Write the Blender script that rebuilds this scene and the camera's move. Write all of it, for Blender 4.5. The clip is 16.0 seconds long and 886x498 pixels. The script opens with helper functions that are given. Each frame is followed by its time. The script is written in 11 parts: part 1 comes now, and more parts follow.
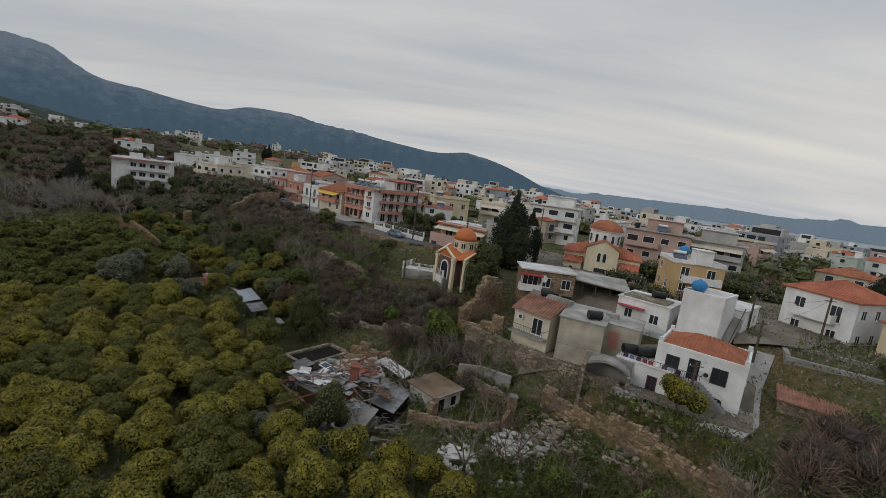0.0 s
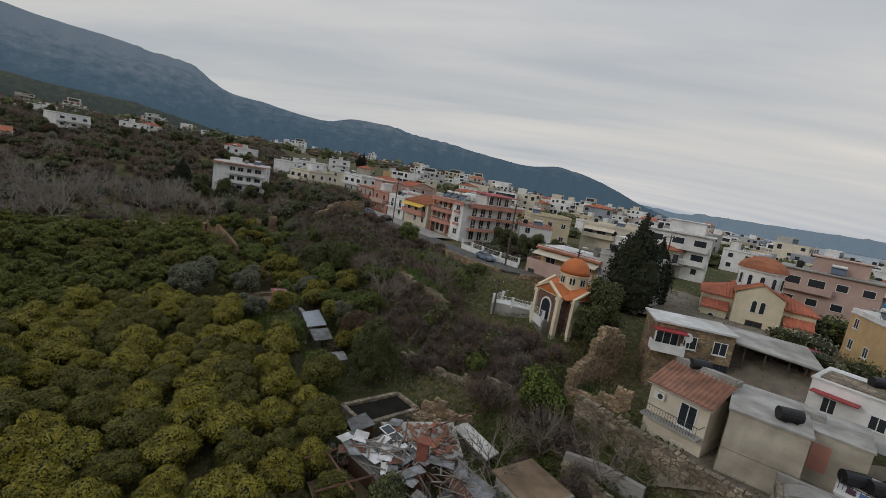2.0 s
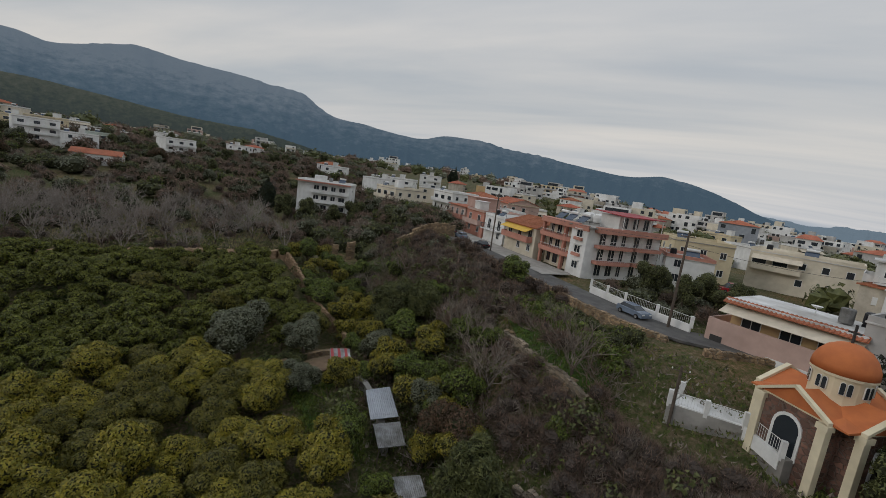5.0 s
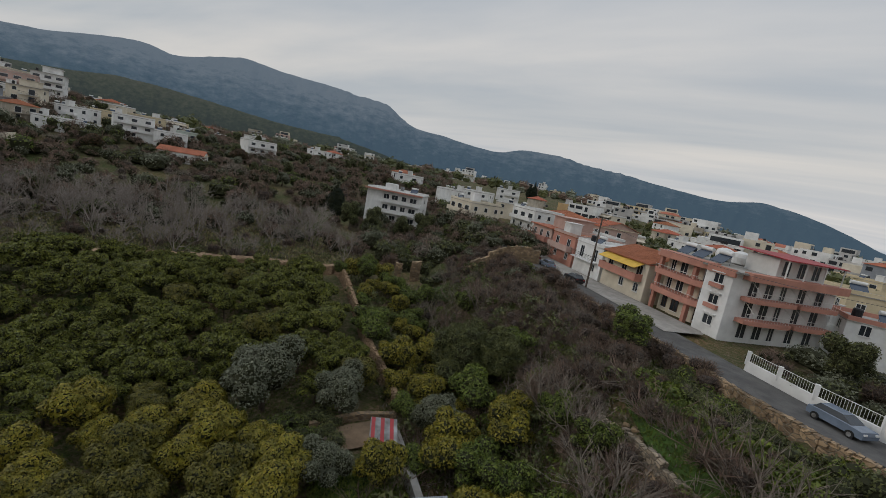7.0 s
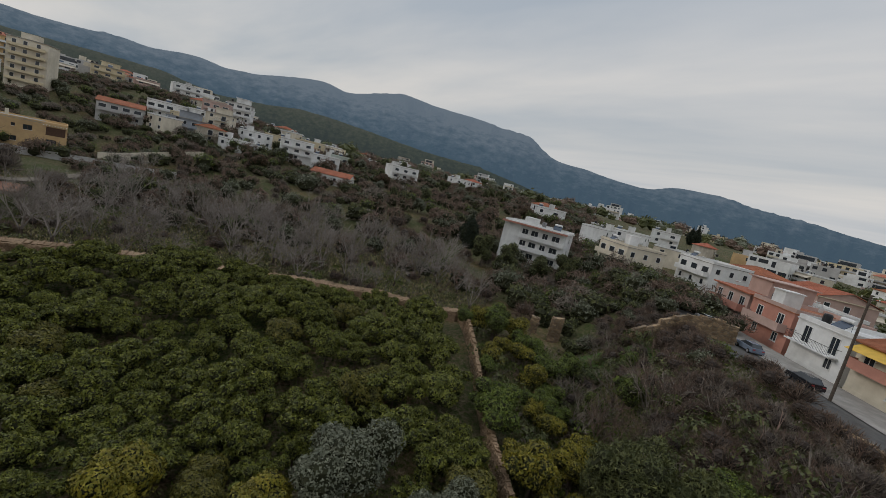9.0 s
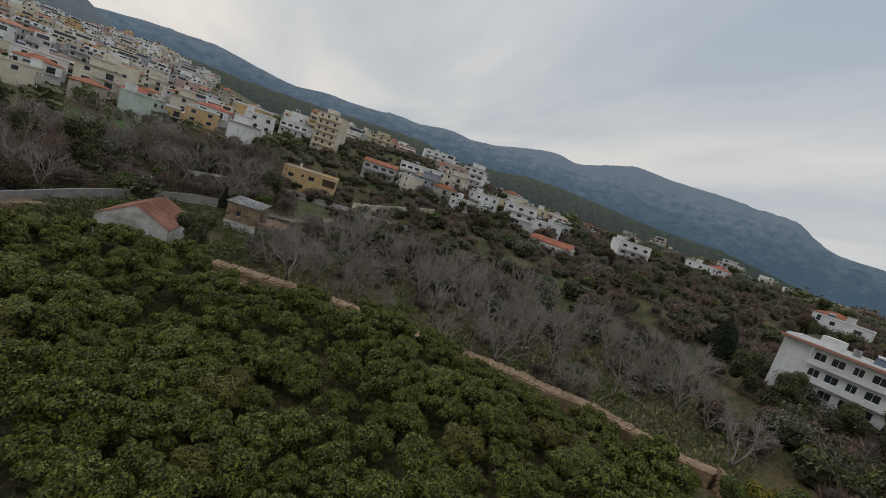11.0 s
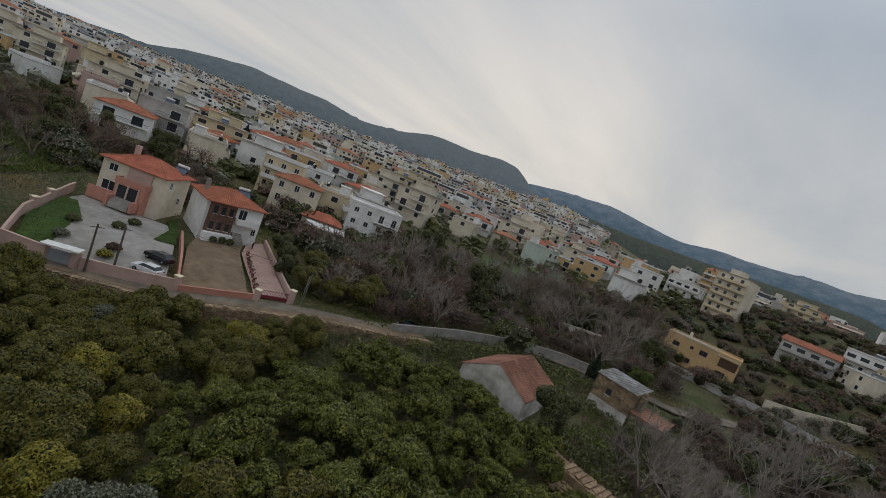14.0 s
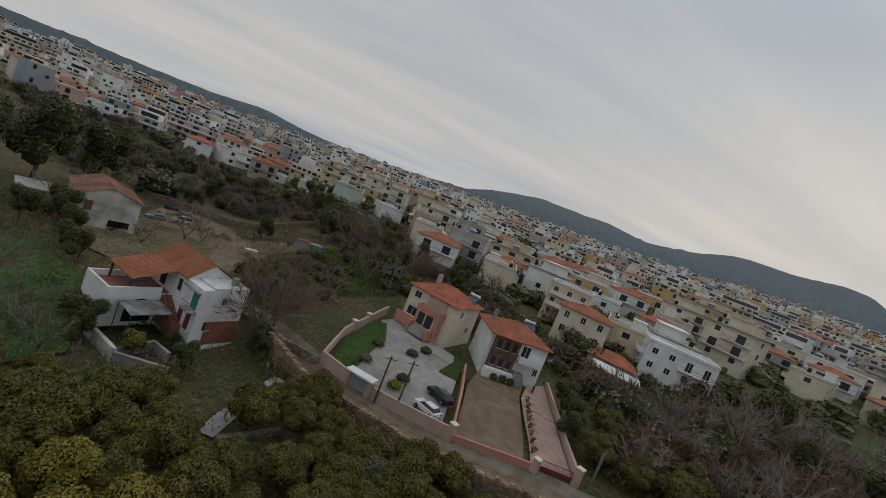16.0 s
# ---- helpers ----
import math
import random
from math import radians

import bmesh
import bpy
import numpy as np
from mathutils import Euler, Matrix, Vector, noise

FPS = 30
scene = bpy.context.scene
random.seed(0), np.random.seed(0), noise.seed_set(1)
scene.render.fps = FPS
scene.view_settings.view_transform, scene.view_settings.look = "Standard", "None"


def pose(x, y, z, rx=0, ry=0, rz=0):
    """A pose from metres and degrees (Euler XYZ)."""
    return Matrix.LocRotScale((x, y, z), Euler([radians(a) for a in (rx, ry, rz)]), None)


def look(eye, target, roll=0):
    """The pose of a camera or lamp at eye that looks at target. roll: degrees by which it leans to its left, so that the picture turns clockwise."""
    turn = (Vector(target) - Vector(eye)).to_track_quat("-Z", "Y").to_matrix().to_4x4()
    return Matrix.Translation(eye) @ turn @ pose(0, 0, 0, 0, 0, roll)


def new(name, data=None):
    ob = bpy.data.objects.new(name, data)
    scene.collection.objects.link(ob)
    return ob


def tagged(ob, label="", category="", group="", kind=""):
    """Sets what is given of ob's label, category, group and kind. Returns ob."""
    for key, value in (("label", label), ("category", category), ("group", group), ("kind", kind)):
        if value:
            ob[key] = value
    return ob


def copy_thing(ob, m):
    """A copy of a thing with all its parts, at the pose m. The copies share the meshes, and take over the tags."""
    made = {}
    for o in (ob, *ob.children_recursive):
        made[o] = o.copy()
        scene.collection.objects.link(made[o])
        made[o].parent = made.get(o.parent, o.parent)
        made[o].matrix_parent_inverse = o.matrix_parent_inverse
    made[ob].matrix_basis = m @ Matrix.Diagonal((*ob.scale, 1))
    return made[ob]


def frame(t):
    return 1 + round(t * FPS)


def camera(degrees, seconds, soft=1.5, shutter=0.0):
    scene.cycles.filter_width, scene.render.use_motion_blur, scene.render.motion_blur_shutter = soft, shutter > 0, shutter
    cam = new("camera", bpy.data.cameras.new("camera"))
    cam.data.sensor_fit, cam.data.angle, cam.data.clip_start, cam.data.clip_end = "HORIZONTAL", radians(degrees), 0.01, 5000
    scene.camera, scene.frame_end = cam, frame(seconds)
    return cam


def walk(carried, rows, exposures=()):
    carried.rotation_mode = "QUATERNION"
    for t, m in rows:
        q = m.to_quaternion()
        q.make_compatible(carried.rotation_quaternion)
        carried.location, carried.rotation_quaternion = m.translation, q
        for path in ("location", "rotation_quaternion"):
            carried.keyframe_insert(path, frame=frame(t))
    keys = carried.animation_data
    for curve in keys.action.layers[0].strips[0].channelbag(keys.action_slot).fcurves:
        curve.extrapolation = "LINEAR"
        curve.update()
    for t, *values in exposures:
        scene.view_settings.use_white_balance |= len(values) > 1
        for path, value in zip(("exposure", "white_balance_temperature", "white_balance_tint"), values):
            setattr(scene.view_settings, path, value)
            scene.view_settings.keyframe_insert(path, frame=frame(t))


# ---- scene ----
cam = camera(89.8, 16.0, soft=0.65)
SIZE = 1.18                            # the plan below is drawn in units of this many metres
METRES, EYE, TILT, LEAN, TURN = 110.0 * SIZE, 26.0 * SIZE, -9.25, -7.5, 0.0
ROWS = [
    (0.0, 0.0, 0.0, 0.0, 0.0, 0.0, -0.0),
    (0.5, -0.0026, 0.0287, 0.0045, 2.67, 0.33, -1.23),
    (1.0, -0.0067, 0.0579, 0.0095, 5.25, 0.61, -1.99),
    (1.5, -0.0125, 0.0876, 0.0148, 8.11, 0.9, -2.97),
    (2.0, -0.0197, 0.1166, 0.0203, 10.89, 1.18, -3.79),
    (2.5, -0.029, 0.1467, 0.0262, 13.02, 1.36, -2.87),
    (3.0, -0.0396, 0.1769, 0.032, 14.58, 1.5, -2.53),
    (5.5, -0.1057, 0.3232, 0.0622, 24.67, 2.27, -5.02),
    (6.0, -0.1222, 0.3509, 0.0682, 26.71, 2.4, -5.59),
    (6.5, -0.1393, 0.3775, 0.0746, 28.84, 2.53, -7.59),
    (7.0, -0.1577, 0.4034, 0.0806, 31.38, 2.65, -9.11),
    (7.5, -0.1775, 0.428, 0.0869, 34.76, 2.75, -9.61),
    (8.0, -0.1993, 0.4509, 0.093, 38.52, 2.84, -11.01),
    (10.5, -0.3275, 0.528, 0.1217, 68.16, 2.01, -23.34),
    (11.0, -0.358, 0.5327, 0.126, 76.13, 1.36, -25.56),
    (11.5, -0.3895, 0.533, 0.1296, 84.26, 0.47, -27.12),
    (12.0, -0.4199, 0.5288, 0.1335, 92.61, -0.64, -29.16),
    (12.5, -0.4499, 0.5204, 0.1358, 101.36, -1.94, -31.66),
    (13.0, -0.4776, 0.5078, 0.138, 110.5, -3.51, -32.63),
    (13.5, -0.5027, 0.4907, 0.1389, 119.34, -5.1, -33.09),
    (14.0, -0.5243, 0.4702, 0.1391, 128.3, -6.8, -33.82),
    (14.5, -0.5426, 0.4469, 0.1387, 138.17, -8.7, -34.67),
    (15.0, -0.5567, 0.4202, 0.1367, 148.66, -10.65, -34.76),
    (15.5, -0.5655, 0.3912, 0.1335, 159.0, -12.43, -33.4),
    (16.0, -0.5679, 0.361, 0.1297, 169.22, -14.01, -31.01),
]
walk(cam, [(t, pose(0, 0, EYE, TILT, LEAN, TURN) @ pose(METRES * x, METRES * y, METRES * z, 90 + pitch, roll, yaw)) for t, x, y, z, yaw, pitch, roll in ROWS],
     exposures=[(0.0, 0.0), (9.0, 0.02), (10.5, 0.14), (12.0, 0.08), (13.5, 0.0), (15.0, -0.14), (16.0, -0.2)])

# ---------------------------------------------------------------- sky and light
SUN_AZ, SUN_EL = 117.0, 24.0          # degrees from +y towards -x, and above the horizon

world = bpy.data.worlds.new("overcast_sky")
scene.world = world
world.use_nodes = True
wn, wl = world.node_tree.nodes, world.node_tree.links
wn.clear()


def wnode(kind, **values):
    n = wn.new(kind)
    for k, v in values.items():
        n.inputs[k].default_value = v
    return n


w_out, w_bg = wn.new("ShaderNodeOutputWorld"), wn.new("ShaderNodeBackground")
w_sky = wn.new("ShaderNodeTexSky")
w_sky.sky_type, w_sky.sun_disc = "NISHITA", False
w_sky.sun_elevation, w_sky.sun_rotation = radians(SUN_EL), radians(-SUN_AZ)
w_sky.dust_density, w_sky.altitude = 3.0, 60
w_dim = wnode("ShaderNodeMix")
w_dim.data_type, w_dim.blend_type = "RGBA", "MULTIPLY"
w_dim.inputs[0].default_value = 1.0
w_dim.inputs[7].default_value = (0.035, 0.035, 0.035, 1)
w_co = wn.new("ShaderNodeTexCoord")
w_sep = wn.new("ShaderNodeSeparateXYZ")
# cloud sheets lie on a high plane: direction divided by its height
w_h = wn.new("ShaderNodeMath"); w_h.operation = "MAXIMUM"; w_h.inputs[1].default_value = 0.0
w_h2 = wn.new("ShaderNodeMath"); w_h2.operation = "ADD"; w_h2.inputs[1].default_value = 0.12
w_div = wn.new("ShaderNodeVectorMath"); w_div.operation = "DIVIDE"
w_comb = wn.new("ShaderNodeCombineXYZ")
w_map = wn.new("ShaderNodeMapping")
w_map.inputs["Rotation"].default_value = (0, 0, radians(38))
w_map.inputs["Scale"].default_value = (0.20, 0.75, 1.0)
w_noise = wnode("ShaderNodeTexNoise", Scale=1.1, Detail=7.0, Roughness=0.52, Distortion=0.35)
w_ramp = wn.new("ShaderNodeValToRGB")
e = w_ramp.color_ramp.elements
e[0].position, e[0].color = 0.34, (0.375, 0.432, 0.505, 1)
e[1].position, e[1].color = 0.66, (0.590, 0.604, 0.625, 1)
w_glow = wn.new("ShaderNodeValToRGB")
e = w_glow.color_ramp.elements
e[0].position, e[0].color = 0.0, (1.10, 1.06, 1.03, 1)
e[1].position, e[1].color = 0.45, (1.0, 1.0, 1.0, 1)
m = e.new(0.13); m.color = (1.24, 1.15, 1.04, 1)
m = e.new(1.0); m.color = (1.8, 1.8, 1.8, 1)
w_mul = wn.new("ShaderNodeMix"); w_mul.data_type, w_mul.blend_type = "RGBA", "MULTIPLY"
w_mul.inputs[0].default_value = 1.0
w_mix = wn.new("ShaderNodeMix"); w_mix.data_type = "RGBA"
w_mix.inputs[0].default_value = 0.94
wl.new(w_co.outputs["Generated"], w_sep.inputs[0])
wl.new(w_sep.outputs["Z"], w_h.inputs[0]); wl.new(w_h.outputs[0], w_h2.inputs[0])
for i in range(3):
    wl.new(w_h2.outputs[0], w_comb.inputs[i])
wl.new(w_co.outputs["Generated"], w_div.inputs[0]); wl.new(w_comb.outputs[0], w_div.inputs[1])
wl.new(w_div.outputs[0], w_map.inputs["Vector"]); wl.new(w_map.outputs[0], w_noise.inputs["Vector"])
wl.new(w_noise.outputs["Fac"], w_ramp.inputs[0])
wl.new(w_h.outputs[0], w_glow.inputs[0])
wl.new(w_ramp.outputs[0], w_mul.inputs[6]); wl.new(w_glow.outputs[0], w_mul.inputs[7])
wl.new(w_sky.outputs[0], w_dim.inputs[6])
wl.new(w_dim.outputs[2], w_mix.inputs[6]); wl.new(w_mul.outputs[2], w_mix.inputs[7])
wl.new(w_mix.outputs[2], w_bg.inputs["Color"]); w_bg.inputs["Strength"].default_value = 1.0
wl.new(w_bg.outputs[0], w_out.inputs[0])

sun_lamp = bpy.data.lights.new("sun", "SUN")
sun_lamp.energy, sun_lamp.angle, sun_lamp.color = 0.6, radians(20), (1.0, 0.93, 0.85)
sun = new("sun", sun_lamp)
sa, se = radians(SUN_AZ), radians(SUN_EL)
sun.matrix_world = look((-300 * math.sin(sa), 300 * math.cos(sa), 300 * math.tan(se)), (0, 0, 0))
scene.view_settings.exposure = 0.0

# ---------------------------------------------------------------- materials


def material(name, c1, c2=None, scale=1.0, rough=0.85, bump=0.0, bscale=None, metal=0.0, stain=0.0, coords="Object", vary=0.0, island=False, spec=0.3, stretch=None, detail=6.0):
    """A surface of two mixed colours, with large stains, fine relief and a little change from piece to piece."""
    mt = bpy.data.materials.new(name)
    mt.use_nodes = True
    n, l = mt.node_tree.nodes, mt.node_tree.links
    b = n["Principled BSDF"]
    b.inputs["Roughness"].default_value = rough
    b.inputs["Metallic"].default_value = metal
    b.inputs["Specular IOR Level"].default_value = spec
    co = n.new("ShaderNodeTexCoord")
    src = co.outputs["Object"]
    if coords == "World":
        src = n.new("ShaderNodeNewGeometry").outputs["Position"]
    if stretch:
        mp = n.new("ShaderNodeMapping")
        mp.inputs["Scale"].default_value = stretch
        l.new(src, mp.inputs["Vector"])
        src = mp.outputs[0]
    c2 = c2 or tuple(v * 0.8 for v in c1)
    nz = n.new("ShaderNodeTexNoise")
    nz.inputs["Scale"].default_value, nz.inputs["Detail"].default_value, nz.inputs["Roughness"].default_value = scale, detail, 0.6
    l.new(src, nz.inputs["Vector"])
    rp = n.new("ShaderNodeValToRGB")
    rp.color_ramp.elements[0].position, rp.color_ramp.elements[0].color = 0.36, (*c2, 1)
    rp.color_ramp.elements[1].position, rp.color_ramp.elements[1].color = 0.64, (*c1, 1)
    l.new(nz.outputs["Fac"], rp.inputs[0])
    out = rp.outputs[0]
    if stain:
        ns = n.new("ShaderNodeTexNoise")
        ns.inputs["Scale"].default_value, ns.inputs["Detail"].default_value = scale * 0.23, 4.0
        l.new(src, ns.inputs["Vector"])
        rs = n.new("ShaderNodeValToRGB")
        rs.color_ramp.elements[0].position, rs.color_ramp.elements[0].color = 0.38, (1 - stain, 1 - stain * 1.05, 1 - stain * 1.15, 1)
        rs.color_ramp.elements[1].position, rs.color_ramp.elements[1].color = 0.6, (1, 1, 1, 1)
        l.new(ns.outputs["Fac"], rs.inputs[0])
        mx = n.new("ShaderNodeMix")
        mx.data_type, mx.blend_type = "RGBA", "MULTIPLY"
        mx.inputs[0].default_value = 1.0
        l.new(out, mx.inputs[6])
        l.new(rs.outputs[0], mx.inputs[7])
        out = mx.outputs[2]
    if vary:
        hs = n.new("ShaderNodeHueSaturation")
        if island:
            rnd = n.new("ShaderNodeNewGeometry").outputs["Random Per Island"]
        else:
            rnd = n.new("ShaderNodeObjectInfo").outputs["Random"]
        mr = n.new("ShaderNodeMapRange")
        mr.inputs["To Min"].default_value, mr.inputs["To Max"].default_value = 1 - vary, 1 + vary
        l.new(rnd, mr.inputs["Value"])
        l.new(mr.outputs[0], hs.inputs["Value"])
        m2 = n.new("ShaderNodeMapRange")
        m2.inputs["To Min"].default_value, m2.inputs["To Max"].default_value = 0.5 + vary * 0.05, 0.5 - vary * 0.05
        l.new(rnd, m2.inputs["Value"])
        l.new(m2.outputs[0], hs.inputs["Hue"])
        l.new(out, hs.inputs["Color"])
        out = hs.outputs[0]
    l.new(out, b.inputs["Base Color"])
    if bump:
        nb = n.new("ShaderNodeTexNoise")
        nb.inputs["Scale"].default_value, nb.inputs["Detail"].default_value = bscale or scale * 3, 5.0
        l.new(src, nb.inputs["Vector"])
        bp = n.new("ShaderNodeBump")
        bp.inputs["Strength"].default_value, bp.inputs["Distance"].default_value = bump, 0.05
        l.new(nb.outputs["Fac"], bp.inputs["Height"])
        l.new(bp.outputs[0], b.inputs["Normal"])
    return mt




def rough_ground(name):
    """Rough open ground: weeds, brown litter and pale dry patches, with clods and tufts."""
    mt = bpy.data.materials.new(name)
    mt.use_nodes = True
    n, l = mt.node_tree.nodes, mt.node_tree.links
    b = n["Principled BSDF"]
    b.inputs["Roughness"].default_value, b.inputs["Specular IOR Level"].default_value = 0.95, 0.2
    src = n.new("ShaderNodeNewGeometry").outputs["Position"]

    def noise(scale, detail=6.0, rough=0.65):
        t = n.new("ShaderNodeTexNoise")
        t.inputs["Scale"].default_value, t.inputs["Detail"].default_value, t.inputs["Roughness"].default_value = scale, detail, rough
        l.new(src, t.inputs["Vector"])
        return t.outputs["Fac"]

    def ramp(fac, stops):
        rp = n.new("ShaderNodeValToRGB")
        els = rp.color_ramp.elements
        els[0].position, els[0].color = stops[0][0], (*stops[0][1], 1)
        els[1].position, els[1].color = stops[-1][0], (*stops[-1][1], 1)
        for pos, c in stops[1:-1]:
            els.new(pos).color = (*c, 1)
        l.new(fac, rp.inputs[0])
        return rp.outputs[0]
    fine = ramp(noise(1.6, 9.0, 0.75), [(0.30, (0.022, 0.026, 0.010)), (0.44, (0.062, 0.074, 0.022)), (0.54, (0.110, 0.086, 0.052)), (0.68, (0.20, 0.165, 0.11))])
    broad = ramp(noise(0.07, 5.0), [(0.35, (0.55, 0.75, 0.45)), (0.52, (1.0, 1.0, 1.0)), (0.68, (1.35, 1.1, 0.95))])
    mx = n.new("ShaderNodeMix")
    mx.data_type, mx.blend_type = "RGBA", "MULTIPLY"
    mx.inputs[0].default_value = 1.0
    l.new(fine, mx.inputs[6]); l.new(broad, mx.inputs[7])
    l.new(mx.outputs[2], b.inputs["Base Color"])
    bp = n.new("ShaderNodeBump")
    bp.inputs["Strength"].default_value, bp.inputs["Distance"].default_value = 0.9, 0.35
    l.new(noise(2.4, 6.0), bp.inputs["Height"])
    l.new(bp.outputs[0], b.inputs["Normal"])
    return mt


M_SOIL = rough_ground("soil_and_weeds")
M_GRASS = material("short_grass", (0.062, 0.116, 0.020), (0.032, 0.054, 0.013), 1.8, 0.95, 0.8, 8.0, stain=0.3, coords="World")
M_DRYGRASS = material("dry_grass", (0.225, 0.172, 0.100), (0.115, 0.105, 0.050), 0.6, 0.95, 0.8, 6.0, stain=0.3, coords="World")
M_DIRT = material("bare_earth", (0.25, 0.178, 0.118), (0.165, 0.118, 0.078), 0.6, 0.95, 0.6, 6.0, stain=0.25, coords="World")
M_ASPHALT = material("worn_asphalt", (0.13, 0.125, 0.12), (0.085, 0.083, 0.082), 0.7, 0.9, 0.3, 20.0, stain=0.2, coords="World")
M_PAVING = material("concrete_paving", (0.36, 0.34, 0.31), (0.27, 0.255, 0.235), 0.8, 0.85, 0.2, 12.0, stain=0.2, coords="World")
M_LANE = material("dusty_lane", (0.225, 0.190, 0.150), (0.14, 0.12, 0.095), 0.6, 0.92, 0.4, 8.0, stain=0.3, coords="World")
M_PINKPAVE = material("pink_paving", (0.45, 0.30, 0.25), (0.36, 0.245, 0.21), 0.9, 0.85, 0.2, 12.0, stain=0.2, coords="World")
M_LEAF_WARM = material("olive_green_citrus_leaves", (0.134, 0.121, 0.016), (0.063, 0.060, 0.011), 1.3, 0.6, vary=0.32, island=True, spec=0.3)
M_LEAF_CITRUS = material("citrus_leaves", (0.142, 0.152, 0.019), (0.066, 0.074, 0.012), 1.3, 0.6, vary=0.32, island=True, spec=0.35)
M_LEAF_YELLOW = material("yellowing_citrus_leaves", (0.232, 0.200, 0.016), (0.105, 0.094, 0.012), 1.0, 0.6, vary=0.32, island=True, spec=0.35)
M_LEAF_DARK = material("dark_leaves", (0.104, 0.112, 0.036), (0.052, 0.060, 0.020), 1.2, 0.6, bump=1.0, bscale=5.0, vary=0.3, island=True)
M_LEAF_OLIVE = material("olive_leaves", (0.165, 0.172, 0.118), (0.100, 0.108, 0.072), 1.2, 0.6, bump=1.0, bscale=5.0, vary=0.15, island=True)
M_LEAF_FRESH = material("fresh_leaves", (0.114, 0.148, 0.021), (0.061, 0.081, 0.014), 1.2, 0.6, bump=1.0, bscale=5.0, vary=0.35, island=True)
M_LEAF_RUST = material("rusty_leaves", (0.10, 0.058, 0.030), (0.055, 0.036, 0.022), 1.2, 0.7, bump=1.0, bscale=5.0, vary=0.3, island=True)
M_STRAW = material("pale_reeds_and_straw", (0.300, 0.265, 0.130), (0.160, 0.160, 0.062), 1.2, 0.85, vary=0.35, island=True)
M_CYPRESS = material("cypress_leaves", (0.020, 0.030, 0.014), (0.011, 0.017, 0.009), 1.5, 0.7, vary=0.3, island=True)
# near-black green that paints the shade between leaves onto the crown cores
M_CORE = material("inner_foliage_shade", (0.034, 0.036, 0.014), (0.020, 0.022, 0.009), 2.0, 0.9)
# dark brown of the solid brush cores, painting the shade among the twigs
M_BRUSHSHADE = material("inner_twig_shade", (0.066, 0.050, 0.041), (0.034, 0.027, 0.022), 5.0, 0.95, 0.8, 9.0)
M_BARK = material("brown_bark", (0.10, 0.075, 0.055), (0.055, 0.042, 0.032), 3.0, 0.9, 0.5, 12)
M_TWIG = material("bare_grey_twigs", (0.225, 0.190, 0.158), (0.135, 0.110, 0.088), 1.5, 0.9, vary=0.25, island=True)
M_TWIGDARK = material("bare_brown_twigs", (0.200, 0.142, 0.105), (0.115, 0.083, 0.064), 1.5, 0.9, bump=1.0, bscale=5.0, vary=0.3, island=True)
M_PALETWIG = material("pale_bare_branches", (0.29, 0.255, 0.225), (0.185, 0.16, 0.14), 1.5, 0.9, vary=0.2, island=True)
M_WHITE = material("white_painted_render", (0.79, 0.79, 0.775), (0.68, 0.68, 0.67), 0.9, 0.8, 0.15, 14, stain=0.16)
M_CREAM = material("cream_render", (0.69, 0.625, 0.505), (0.60, 0.54, 0.43), 0.8, 0.82, 0.15, 14, stain=0.16)
M_YELLOW = material("yellow_render", (0.66, 0.56, 0.375), (0.58, 0.49, 0.33), 0.8, 0.82, 0.15, 14, stain=0.14)
M_OCHRE = material("ochre_render", (0.58, 0.40, 0.20), (0.50, 0.34, 0.18), 0.8, 0.82, 0.15, 14, stain=0.14)
M_PINK = material("pink_render", (0.52, 0.37, 0.32), (0.45, 0.32, 0.275), 0.8, 0.82, 0.15, 14, stain=0.14)
M_SALMON = material("salmon_render", (0.52, 0.25, 0.185), (0.44, 0.21, 0.16), 0.8, 0.82, 0.15, 14, stain=0.14)
M_GREY = material("grey_render", (0.50, 0.49, 0.475), (0.42, 0.41, 0.40), 0.8, 0.85, 0.15, 14, stain=0.2)
M_BLUEGREY = material("blue_grey_render", (0.33, 0.36, 0.40), (0.28, 0.30, 0.335), 0.8, 0.85, 0.15, 14, stain=0.16)
M_GREEN = material("pale_green_render", (0.50, 0.56, 0.50), (0.43, 0.49, 0.43), 0.8, 0.85, 0.15, 14, stain=0.14)
M_BEIGE = material("weathered_beige_render", (0.52, 0.47, 0.385), (0.39, 0.35, 0.29), 0.7, 0.88, 0.25, 10, stain=0.3)
M_CONCRETE = material("raw_concrete", (0.35, 0.335, 0.31), (0.24, 0.23, 0.215), 0.7, 0.9, 0.3, 12, stain=0.3)
M_OLDPLASTER = material("peeling_lime_plaster", (0.68, 0.67, 0.64), (0.38, 0.355, 0.315), 0.55, 0.9, 0.4, 9, stain=0.25)
M_TILE = material("terracotta_roof_tiles", (0.44, 0.155, 0.085), (0.33, 0.115, 0.065), 1.4, 0.8, 0.2, 10, stain=0.22, vary=0.16)
M_OLDTILE = material("weathered_roof_tiles", (0.33, 0.165, 0.105), (0.20, 0.115, 0.08), 1.1, 0.88, 0.3, 10, stain=0.35, vary=0.2)
M_ORANGEROOF = material("orange_church_tiles", (0.55, 0.17, 0.055), (0.46, 0.14, 0.05), 1.2, 0.75, 0.15, 10, stain=0.12)


